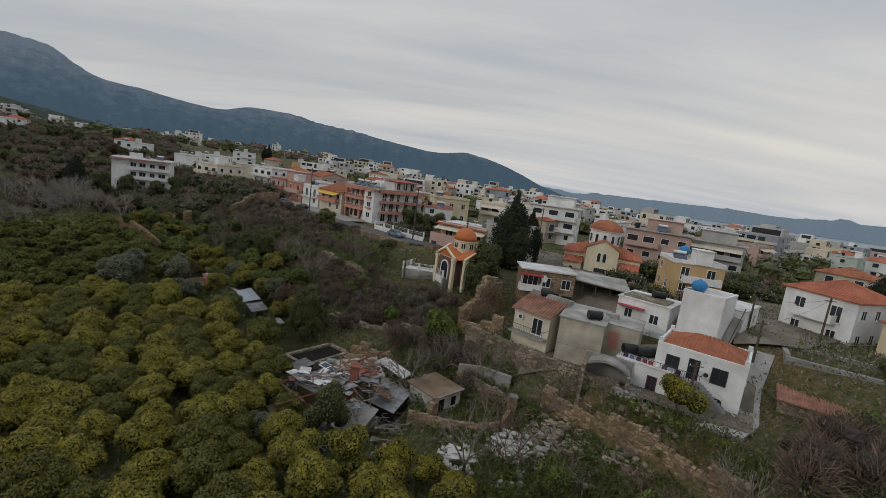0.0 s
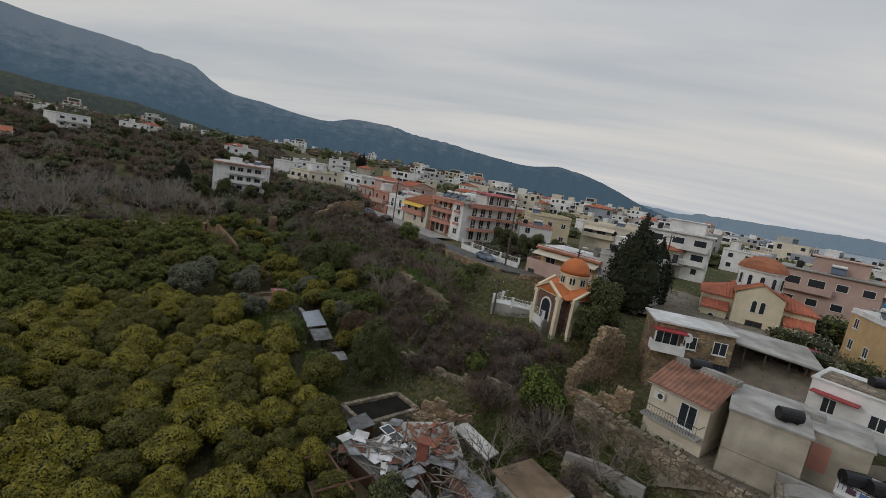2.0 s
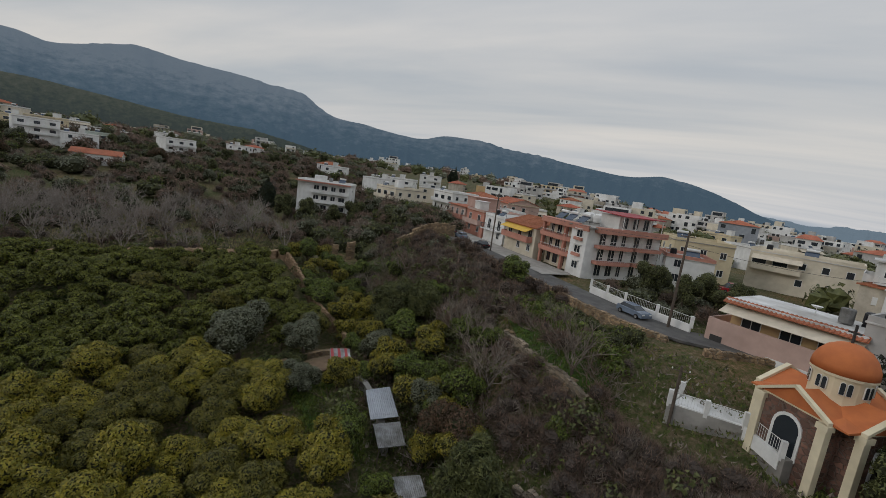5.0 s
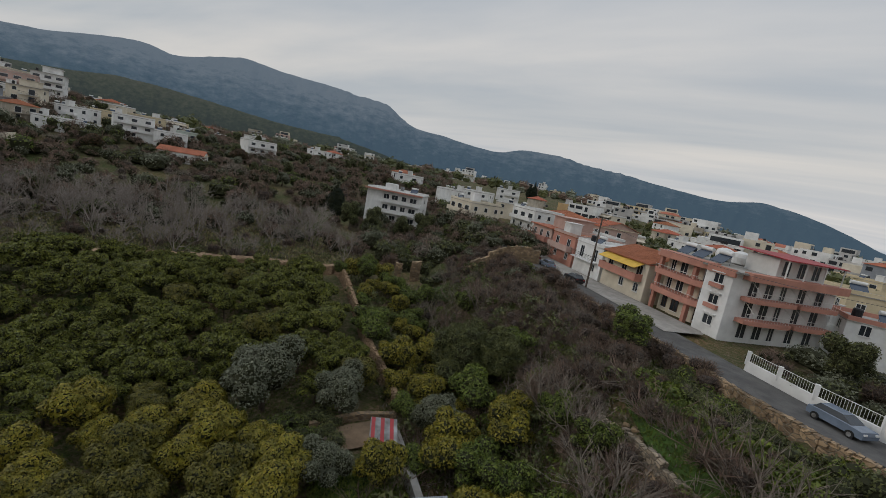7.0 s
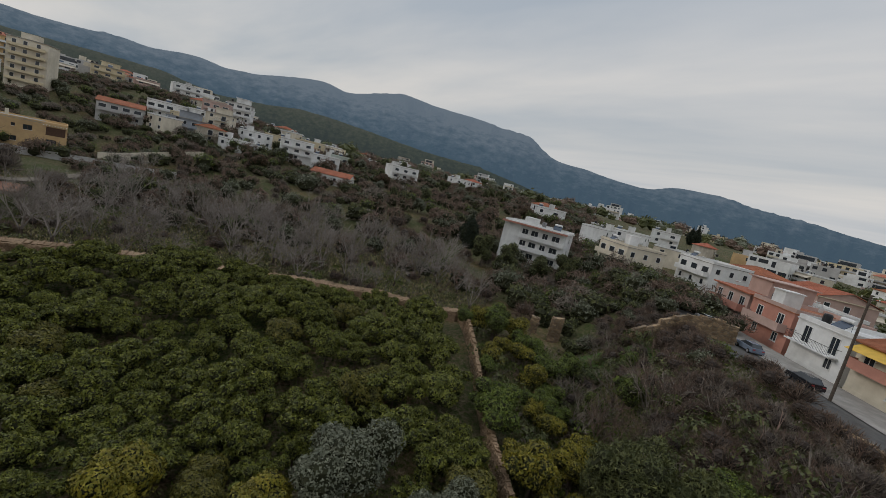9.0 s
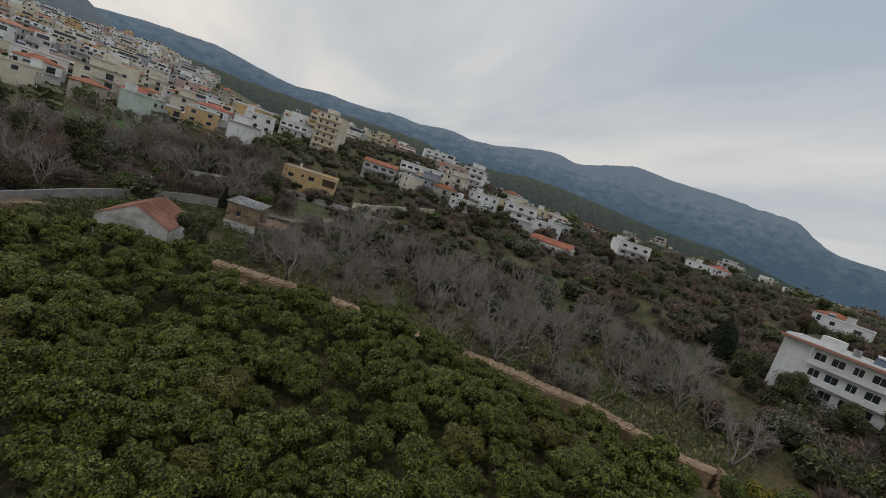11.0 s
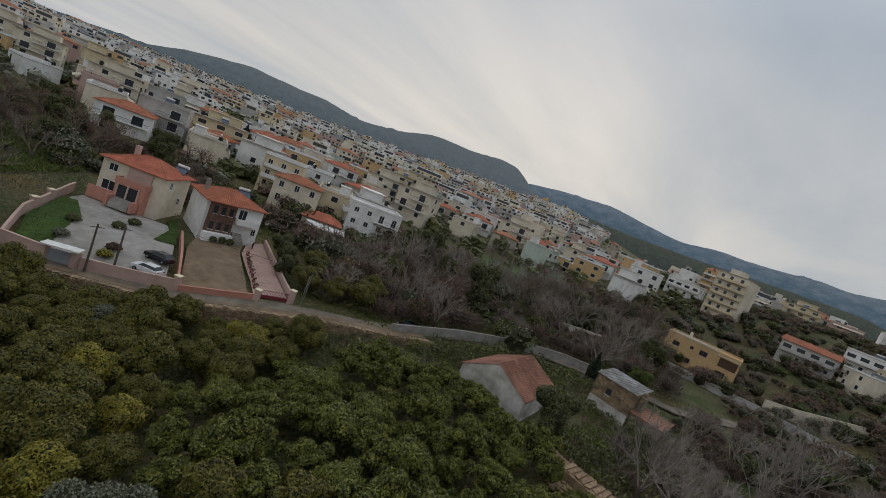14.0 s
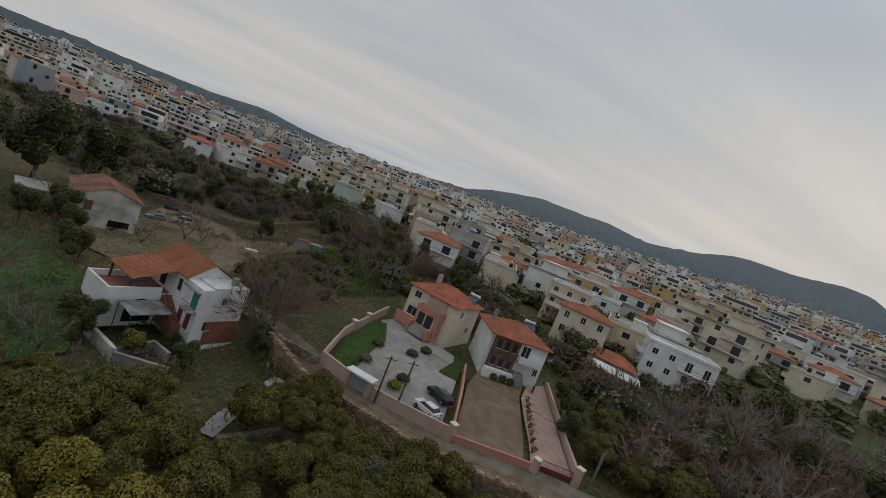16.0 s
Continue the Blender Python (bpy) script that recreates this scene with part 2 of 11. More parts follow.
def masonry(name, c1, c2, mortar, cells):
    """Rubble stonework: irregular stones of several tints in recessed mortar."""
    mt = bpy.data.materials.new(name)
    mt.use_nodes = True
    n, l = mt.node_tree.nodes, mt.node_tree.links
    b = n["Principled BSDF"]
    b.inputs["Roughness"].default_value, b.inputs["Specular IOR Level"].default_value = 0.92, 0.2
    src = n.new("ShaderNodeTexCoord").outputs["Object"]
    mp = n.new("ShaderNodeMapping")
    mp.inputs["Scale"].default_value = (1.0, 1.0, 1.5)
    wob = n.new("ShaderNodeTexNoise")
    wob.inputs["Scale"].default_value = 3.0
    l.new(src, wob.inputs["Vector"])
    mx = n.new("ShaderNodeMix")
    mx.data_type = "VECTOR"
    mx.inputs[0].default_value = 0.12
    l.new(src, mx.inputs[4])
    l.new(wob.outputs["Color"], mx.inputs[5])
    l.new(mx.outputs[1], mp.inputs["Vector"])
    cell, edge = n.new("ShaderNodeTexVoronoi"), n.new("ShaderNodeTexVoronoi")
    edge.feature = "DISTANCE_TO_EDGE"
    for v in (cell, edge):
        v.inputs["Scale"].default_value = cells
        l.new(mp.outputs[0], v.inputs["Vector"])
    sp = n.new("ShaderNodeSeparateColor")
    l.new(cell.outputs["Color"], sp.inputs[0])
    rp = n.new("ShaderNodeValToRGB")
    rp.color_ramp.elements[0].color, rp.color_ramp.elements[1].color = (*c2, 1), (*c1, 1)
    l.new(sp.outputs[0], rp.inputs[0])
    big = n.new("ShaderNodeTexNoise")
    big.inputs["Scale"].default_value, big.inputs["Detail"].default_value = 0.5, 6.0
    l.new(src, big.inputs["Vector"])
    rb = n.new("ShaderNodeValToRGB")
    rb.color_ramp.elements[0].position, rb.color_ramp.elements[0].color = 0.35, (0.62, 0.60, 0.56, 1)
    rb.color_ramp.elements[1].position, rb.color_ramp.elements[1].color = 0.62, (1.1, 1.08, 1.05, 1)
    l.new(big.outputs["Fac"], rb.inputs[0])
    mul = n.new("ShaderNodeMix")
    mul.data_type, mul.blend_type = "RGBA", "MULTIPLY"
    mul.inputs[0].default_value = 1.0
    l.new(rp.outputs[0], mul.inputs[6])
    l.new(rb.outputs[0], mul.inputs[7])
    gap = n.new("ShaderNodeMapRange")
    gap.inputs["From Min"].default_value, gap.inputs["From Max"].default_value = 0.02, 0.09
    l.new(edge.outputs["Distance"], gap.inputs["Value"])
    fin = n.new("ShaderNodeMix")
    fin.data_type = "RGBA"
    fin.inputs[6].default_value = (*mortar, 1)
    l.new(gap.outputs[0], fin.inputs[0])
    l.new(mul.outputs[2], fin.inputs[7])
    l.new(fin.outputs[2], b.inputs["Base Color"])
    bp = n.new("ShaderNodeBump")
    bp.inputs["Strength"].default_value, bp.inputs["Distance"].default_value = 0.9, 0.06
    l.new(gap.outputs[0], bp.inputs["Height"])
    l.new(bp.outputs[0], b.inputs["Normal"])
    return mt


M_STONE = masonry("rubble_stone", (0.36, 0.30, 0.225), (0.17, 0.14, 0.11), (0.15, 0.13, 0.105), 2.2)
M_TANSTONE = masonry("tan_rubble_stone", (0.42, 0.305, 0.19), (0.19, 0.135, 0.09), (0.19, 0.155, 0.115), 2.2)
M_EARTHWALL = masonry("earth_and_rubble_wall", (0.40, 0.285, 0.185), (0.25, 0.17, 0.11), (0.27, 0.19, 0.125), 3.6)
M_REDSTONE = masonry("dark_red_stone_facing", (0.23, 0.125, 0.095), (0.11, 0.07, 0.058), (0.16, 0.12, 0.10), 3.0)
M_TRIM = material("cream_painted_trim", (0.72, 0.64, 0.46), (0.64, 0.57, 0.41), 1.5, 0.75, stain=0.1)
M_METAL = material("galvanised_sheet", (0.34, 0.35, 0.36), (0.17, 0.165, 0.16), 1.2, 0.6, 0.2, 5, metal=0.3, stain=0.4)
M_RUST = material("rusty_iron", (0.16, 0.075, 0.05), (0.09, 0.05, 0.038), 2.0, 0.85, 0.3, 14)
M_DARKMETAL = material("dark_painted_iron", (0.045, 0.043, 0.042), None, 2.0, 0.5)
M_WOODDARK = material("dark_stained_wood", (0.11, 0.06, 0.038), (0.075, 0.042, 0.028), 3.0, 0.7)
M_POLE = material("weathered_pole_wood", (0.12, 0.095, 0.075), (0.075, 0.06, 0.048), 3.0, 0.9)
M_BLUETANK = material("blue_plastic", (0.035, 0.22, 0.48), (0.03, 0.18, 0.40), 1.0, 0.4)
M_BLACKTANK = material("black_plastic", (0.018, 0.018, 0.02), None, 1.0, 0.45)
M_REDSHEET = material("red_sheet", (0.36, 0.045, 0.05), (0.27, 0.04, 0.042), 1.0, 0.6, stain=0.2)
M_AWNING = material("cream_awning_cloth", (0.60, 0.53, 0.42), None, 1.0, 0.9)
M_YAWNING = material("yellow_awning_cloth", (0.66, 0.42, 0.08), None, 1.0, 0.9)
M_SHUTTERBLUE = material("blue_painted_shutter", (0.08, 0.14, 0.30), None, 1.0, 0.6)
M_SHUTTERGREEN = material("green_painted_wood", (0.035, 0.20, 0.14), None, 1.0, 0.6)
M_SHUTTERBROWN = material("brown_shutter", (0.17, 0.085, 0.055), None, 1.0, 0.6)
M_MAROON = material("maroon_painted_metal", (0.19, 0.03, 0.045), None, 1.0, 0.5)
M_SOLAR = material("solar_glass", (0.03, 0.05, 0.085), None, 1.0, 0.2, spec=0.6)
M_GLASS = material("dark_window_glass", (0.035, 0.042, 0.05), (0.022, 0.027, 0.033), 0.3, 0.12, spec=0.6)
M_FRAME = material("white_window_frame", (0.72, 0.72, 0.70), None, 1.0, 0.5)
# black of the cistern water; on wall openings it paints the shade inside
M_MATTBLACK = material("matt_black_pool_and_shade", (0.012, 0.011, 0.010), (0.02, 0.018, 0.015), 0.7, 0.95, spec=0.1)
M_ROOFWHITE = material("whitewashed_roof_slab", (0.66, 0.66, 0.65), (0.50, 0.49, 0.475), 0.7, 0.85, 0.1, 9, stain=0.25)
M_ROOFGREY = material("stained_concrete_roof", (0.42, 0.405, 0.375), (0.27, 0.26, 0.24), 0.6, 0.9, 0.2, 9, stain=0.3)
M_CARPAINT_W = material("white_car_paint", (0.72, 0.73, 0.74), None, 1.0, 0.25, spec=0.6)
M_CARPAINT_K = material("black_car_paint", (0.015, 0.016, 0.02), None, 1.0, 0.2, spec=0.6)
M_CARPAINT_B = material("blue_grey_car_paint", (0.16, 0.20, 0.26), None, 1.0, 0.25, spec=0.6)
M_CARPAINT_R = material("red_car_paint", (0.34, 0.02, 0.03), None, 1.0, 0.25, spec=0.6)
M_TYRE = material("tyre_rubber", (0.02, 0.02, 0.02), None, 1.0, 0.9)
M_TILERED = material("red_floor_tiles", (0.28, 0.11, 0.075), (0.22, 0.09, 0.065), 2.0, 0.7)
M_BRICK = material("red_brick_base", (0.30, 0.11, 0.075), (0.20, 0.085, 0.065), 2.0, 0.9, 0.4, 10, stain=0.25)
M_CLOTHDARK = material("dark_laundry_cloth", (0.06, 0.05, 0.10), (0.10, 0.04, 0.05), 1.5, 0.95, vary=0.5)

# ---------------------------------------------------------------- mesh helpers


def smooth(a, b, x):
    u = np.clip((x - a) / (b - a), 0.0, 1.0)
    return u * u * (3 - 2 * u)


def part(name, bm, mats, parent=None, label="", flat=True):
    """Links a bmesh as one mesh object, under a thing or a part."""
    me = bpy.data.meshes.new(name)
    bm.to_mesh(me)
    bm.free()
    if not isinstance(mats, (list, tuple)):
        mats = [mats]
    for mt in mats:
        me.materials.append(mt)
    if not flat:
        for p in me.polygons:
            p.use_smooth = True
    ob = new(name, me)
    if parent:
        ob.parent = parent
    if label:
        ob["label"] = label
    return ob


def part_np(name, verts, faces, mats, parent=None, label="", idx=None, flat=True):
    """The same, from arrays of corners and faces."""
    me = bpy.data.meshes.new(name)
    me.from_pydata(verts.tolist() if hasattr(verts, "tolist") else verts, [], faces.tolist() if hasattr(faces, "tolist") else faces)
    if not isinstance(mats, (list, tuple)):
        mats = [mats]
    for mt in mats:
        me.materials.append(mt)
    if idx is not None:
        me.polygons.foreach_set("material_index", np.asarray(idx, dtype=np.int32))
    if not flat:
        me.polygons.foreach_set("use_smooth", [True] * len(me.polygons))
    me.update()
    ob = new(name, me)
    if parent:
        ob.parent = parent
    if label:
        ob["label"] = label
    return ob


def thing(name, m, label, category, group="", kind=""):
    ob = new(name)
    ob.empty_display_size = 0.3
    ob.matrix_world = m
    return tagged(ob, label, category, group, kind)


def quadbox(bm, pts, mat=0):
    """A six-sided solid from its four lower and four upper corners."""
    v = [bm.verts.new(p) for p in pts]
    for f in ((3, 2, 1, 0), (4, 5, 6, 7), (0, 1, 5, 4), (1, 2, 6, 5), (2, 3, 7, 6), (3, 0, 4, 7)):
        bm.faces.new([v[i] for i in f]).material_index = mat


def box(bm, x0, y0, z0, x1, y1, z1, mat=0):
    quadbox(bm, [(x0, y0, z0), (x1, y0, z0), (x1, y1, z0), (x0, y1, z0), (x0, y0, z1), (x1, y0, z1), (x1, y1, z1), (x0, y1, z1)], mat)


def boxes(*spans):
    bm = bmesh.new()
    for s in spans:
        box(bm, *s)
    return bm


def rod(bm, a, b, r0, r1=None, sides=6, mat=0):
    """A tapered rod from a to b."""
    r1 = r0 if r1 is None else r1
    a, b = Vector(a), Vector(b)
    q = (b - a).to_track_quat("Z", "Y")
    lo, hi = [], []
    for i in range(sides):
        w = 2 * math.pi * i / sides
        d = Vector((math.cos(w), math.sin(w), 0))
        lo.append(bm.verts.new(a + q @ (d * r0)))
        hi.append(bm.verts.new(b + q @ (d * r1)))
    for i in range(sides):
        j = (i + 1) % sides
        bm.faces.new((lo[i], lo[j], hi[j], hi[i])).material_index = mat
    bm.faces.new(lo[::-1]).material_index = mat
    bm.faces.new(hi).material_index = mat


def lathe(bm, rings, sides=16, at=(0, 0, 0), mat=0):
    """A turned solid from (radius, height) rings."""
    rows = []
    for r, z in rings:
        rows.append([bm.verts.new((at[0] + r * math.cos(2 * math.pi * i / sides), at[1] + r * math.sin(2 * math.pi * i / sides), at[2] + z)) for i in range(sides)])
    for a, b in zip(rows, rows[1:]):
        for i in range(sides):
            j = (i + 1) % sides
            bm.faces.new((a[i], a[j], b[j], b[i])).material_index = mat
    bm.faces.new(rows[0][::-1]).material_index = mat
    bm.faces.new(rows[-1]).material_index = mat


# ---------------------------------------------------------------- the lie of the land


def ground(x, y):
    x, y = np.asarray(x, float), np.asarray(y, float)
    d = 0.73 * (x - 4) + 0.68 * (y - 50)
    s = -0.68 * (x - 4) + 0.73 * (y - 50)
    z = (12.6 + 0.8 * smooth(10, 22, s)) * smooth(-14, 22 - 10.6 * smooth(16, 30, s), d)
    # under the village the bank is cut into terraces
    village = 1.2 * smooth(-14, -4, d) + 2.3 * smooth(-3, 2.2, d) + 4.0 * smooth(2.4, 4.4, d) + 5.0 * smooth(11, 25, d)
    z = z + (village - z) * smooth(12, 4, s) * smooth(-90, -60, s)
    z = np.maximum(z, 2.6 * smooth(-30, -15, d) * smooth(18, 40, s))
    # the street stands on a wall
    z = z - 1.3 * smooth(11.9, 10.9, d) * smooth(6, 10, d) * smooth(24, 32, s) * smooth(75, 60, s)
    e = -0.55 * (x + 71) + 0.83 * (y - 100)
    z = np.maximum(z, 25 * (1 - np.exp(-np.maximum(0, e) / 110)))
    r = np.hypot(x + 50, y - 30)
    w = smooth(-45, -70, x) * smooth(40, -10, e)
    az = np.degrees(np.arctan2(-(x + 40), y - 40))
    az = np.where(az < -120, az + 360, az)
    rise = np.interp(az, [94, 112, 125, 140, 160, 180, 200, 225, 240], [0.0, 0.086, 0.085, 0.068, 0.057, 0.050, 0.043, 0.02, 0.0])
    z = z + rise * np.clip(r - 150, 0, 900)
    z = z + w * (3.5 * smooth(38, 55, r) + 0.055 * np.clip(r - 58, 0, 90))
    z = z + 0.14 * np.clip(-185 - x, 0, 110) * smooth(-30, 10, y) * smooth(200, 90, y)
    # far off the land falls to the sea in the east and lies level elsewhere
    az = np.degrees(np.arctan2(-(x + 40), y - 40))
    sea = smooth(14, -10, az) * smooth(-125, -100, az)
    z = z - sea * 62 * smooth(120, 1600, r)
    return z


def gz(x, y):
    return float(ground(x, y))


def polyline(pts, step):
    out = []
    for (x0, y0), (x1, y1) in zip(pts, pts[1:]):
        n = max(1, int(math.hypot(x1 - x0, y1 - y0) / step))
        out += [(x0 + (x1 - x0) * i / n, y0 + (y1 - y0) * i / n) for i in range(n)]
    return out + [pts[-1]]


def ribbon(name, pts, width, mat, lift, label, category, thick=0.25):
    """A strip of road or path laid on the ground."""
    line = polyline(pts, 2.0)
    bm = bmesh.new()
    rows = []
    for i, (x, y) in enumerate(line):
        a, b = line[max(0, i - 1)], line[min(len(line) - 1, i + 1)]
        t = Vector((b[0] - a[0], b[1] - a[1], 0)).normalized()
        nrm = Vector((-t.y, t.x, 0))
        z = gz(x, y) + lift
        row = []
        for s in (-0.5, -0.17, 0.17, 0.5):
            p = Vector((x, y, 0)) + nrm * (s * width)
            row.append(bm.verts.new((p.x, p.y, max(z, gz(p.x, p.y) + lift))))
        lo = [bm.verts.new(row[0].co - Vector((0, 0, thick))), bm.verts.new(row[3].co - Vector((0, 0, thick)))]
        rows.append((lo[0], *row, lo[1]))
    for a, b in zip(rows, rows[1:]):
        for i in range(5):
            bm.faces.new((a[i], a[i + 1], b[i + 1], b[i]))
    bmesh.ops.recalc_face_normals(bm, faces=bm.faces)
    return tagged(part(name, bm, mat), label, category, kind="structure")


def patch(name, pts, mat, lift, label, category):
    """A flat-lying patch of ground cover inside a polygon, draped on the land."""
    bm = bmesh.new()
    vs = [bm.verts.new((x, y, 0)) for x, y in polyline(pts + [pts[0]], 3.0)[:-1]]
    f = bm.faces.new(vs)
    bmesh.ops.triangulate(bm, faces=[f])
    for _ in range(3):
        long_edges = [e for e in bm.edges if e.calc_length() > 3.0]
        if not long_edges:
            break
        bmesh.ops.subdivide_edges(bm, edges=long_edges, cuts=1)
        bmesh.ops.triangulate(bm, faces=bm.faces)
    for v in bm.verts:
        v.co.z = gz(v.co.x, v.co.y) + lift
    for f in bm.faces:
        f.normal_update()
        if f.normal.z < 0:
            f.normal_flip()
    return tagged(part(name, bm, mat), label, category, kind="structure")


def build_ground():
    """One sheet, fine where the camera flies and coarse towards the horizon."""
    n, b, a = 160, 0.034, 42.0
    c = a * np.sinh(np.arange(-n, n + 1) * b)
    X, Y = np.meshgrid(c - 40, c + 40, indexing="ij")
    Z = ground(X, Y)
    R = np.hypot(X + 40, Y - 40)
    bump = np.array([noise.noise(Vector((x * 0.09, y * 0.09, 0))) * 0.35 + noise.noise(Vector((x * 0.4, y * 0.4, 3))) * 0.12 for x, y in zip(X.ravel(), Y.ravel())]).reshape(X.shape)
    Z = Z + (bump - 0.25) * np.clip(1.6 - R / 300, 0.2, 1)
    m = len(c)
    verts = np.stack([X.ravel(), Y.ravel(), Z.ravel()], 1)
    i, j = np.meshgrid(np.arange(m - 1), np.arange(m - 1), indexing="ij")
    k = (i * m + j).ravel()
    faces = np.stack([k, k + m, k + m + 1, k + 1], 1)
    ob = part_np("ground", verts, faces, M_SOIL, flat=False)
    tagged(ob, "uneven brown earth with green weeds and grass", "ground", kind="structure")


build_ground()

# skylines: (degrees from +y towards -x, degrees above the horizon)
FAR_LINE = [(-19, -1.2), (-13.5, 0.3), (-10.1, 1.68), (-6.7, 2.8), (-3.2, 3.4), (0.8, 2.85), (2.5, 3.0), (6.9, 3.48), (10.2, 3.83), (15.5, 4.28), (18.9, 4.97), (23.1, 5.03), (26.3, 4.08), (31, 4.5), (34, 4.95),
            (37.2, 5.05), (39.1, 6.1), (41, 7.15), (44.4, 7.4), (47.5, 7.87), (50, 8.0), (53.4, 8.2), (57.3, 8.67), (60, 7.95), (63.9, 6.97), (66.6, 7.6), (69.3, 7.28), (71.8, 6.75), (73.5, 6.28), (77, 6.0),
            (80.5, 6.35), (83.8, 5.72), (86, 5.85), (91.3, 5.5), (95.8, 5.57), (99, 5.0), (103.4, 5.55), (107.6, 6.2), (109.8, 6.02), (114.3, 5.77), (118, 5.2), (124, 4.6), (132, 4.0)]
SHORE_LINE = [(-4, 0.2), (-12, 0.5), (-17, 0.1), (-22.6, 0.46), (-28.7, 0.52), (-34.2, 0.58), (-39, 0.42), (-43.4, 0.7), (-52, 0.9), (-64, 0.6), (-78, 0.1)][::-1]
TOWN_LINE = [(111, 2.6), (116.2, 4.2), (117.5, 5.1), (119.4, 6.45), (121.5, 6.75), (125.6, 6.3), (130.3, 6.4), (132, 6.05), (134.6, 5.2), (139.8, 4.42), (144.3, 5.1), (149, 5.0), (152.8, 5.1), (156, 4.53), (159.4, 3.77),
             (162.5, 2.7), (166, 2.44), (170, 2.1), (176, 1.75), (182.5, 1.95), (188.3, 2.45), (193, 1.95), (200, 1.8), (215, 1.6), (240, 1.0)]
SIDE_LINE = [(36, 0.6), (45.7, 2.2), (52.5, 2.5), (59, 3.2), (63.5, 3.6), (68, 3.85), (72, 3.3), (76.5, 3.0), (79, 3.3), (82, 3.9), (88, 3.9), (96, 3.8), (104, 3.7), (110, 3.9), (116, 2.8), (122, 1.6)]


def ridge_height(az, line):
    """The skyline through its known heights, rounded a little, with a fine broken edge."""
    a, e = np.array(line).T
    w = np.array([-0.9, -0.45, 0, 0.45, 0.9])
    h = np.interp(az[:, None] + w[None], a, e) @ np.array([0.12, 0.22, 0.32, 0.22, 0.12])
    rough = np.array([noise.fractal(Vector((q * 0.5, 5.0, 0)), 0.8, 2.0, 6) for q in az])
    return h + rough * 0.06


def build_ridge(name, dist, depth, peaks, mat, label, rough):
    az = np.linspace(peaks[0][0], peaks[-1][0], 760)
    top = ridge_height(az, peaks)
    verts, faces = [], []
    steps = np.linspace(0, 1, 22)
    prof = list(zip(steps, np.interp(steps, [0.0, 0.18, 0.34, 0.48, 0.60, 0.72, 0.82, 0.91, 1.0], [-0.02, 0.10, 0.24, 0.38, 0.52, 0.68, 0.81, 0.92, 1.0]))) + [(1.25, 0.55)]
    for q, (a, el) in enumerate(zip(az, top)):
        r = radians(a)
        crest = 26 + dist * math.tan(radians(el))
        for s, hgt in prof:
            d = dist - depth * (1 - s)
            x, y = -40 - d * math.sin(r), 40 + d * math.cos(r)
            nz = noise.fractal(Vector((x * rough, y * rough, 0)), 0.75, 2.1, 7) * 0.085 * dist * math.tan(radians(6))
            spur = a * 0.8 + 0.5 * noise.noise(Vector((a * 0.3, s * 2.5, 3)))
            gul = abs(noise.noise(Vector((spur, s * 1.6, 7)))) * 0.16 * dist * math.tan(radians(5)) * math.sin(math.pi * min(s, 1)) ** 0.7
            gul += abs(noise.noise(Vector((spur * 2.7, s * 3.0, 11)))) * 0.025 * dist * math.tan(radians(5)) * math.sin(math.pi * min(s, 1))
            z = -30 + (crest + 30) * hgt + nz * (0.12 if s == 1.0 else 1.0) * min(1, hgt * 3 + 0.1) - gul
            verts.append((x, y, z))
    m = len(prof)
    for i in range(len(az) - 1):
        for j in range(m - 1):
            k = i * m + j
            faces.append((k, k + m, k + m + 1, k + 1))
    ob = part_np(name, np.array(verts), np.array(faces), mat, flat=False)
    return tagged(ob, label, "mountain", kind="structure")


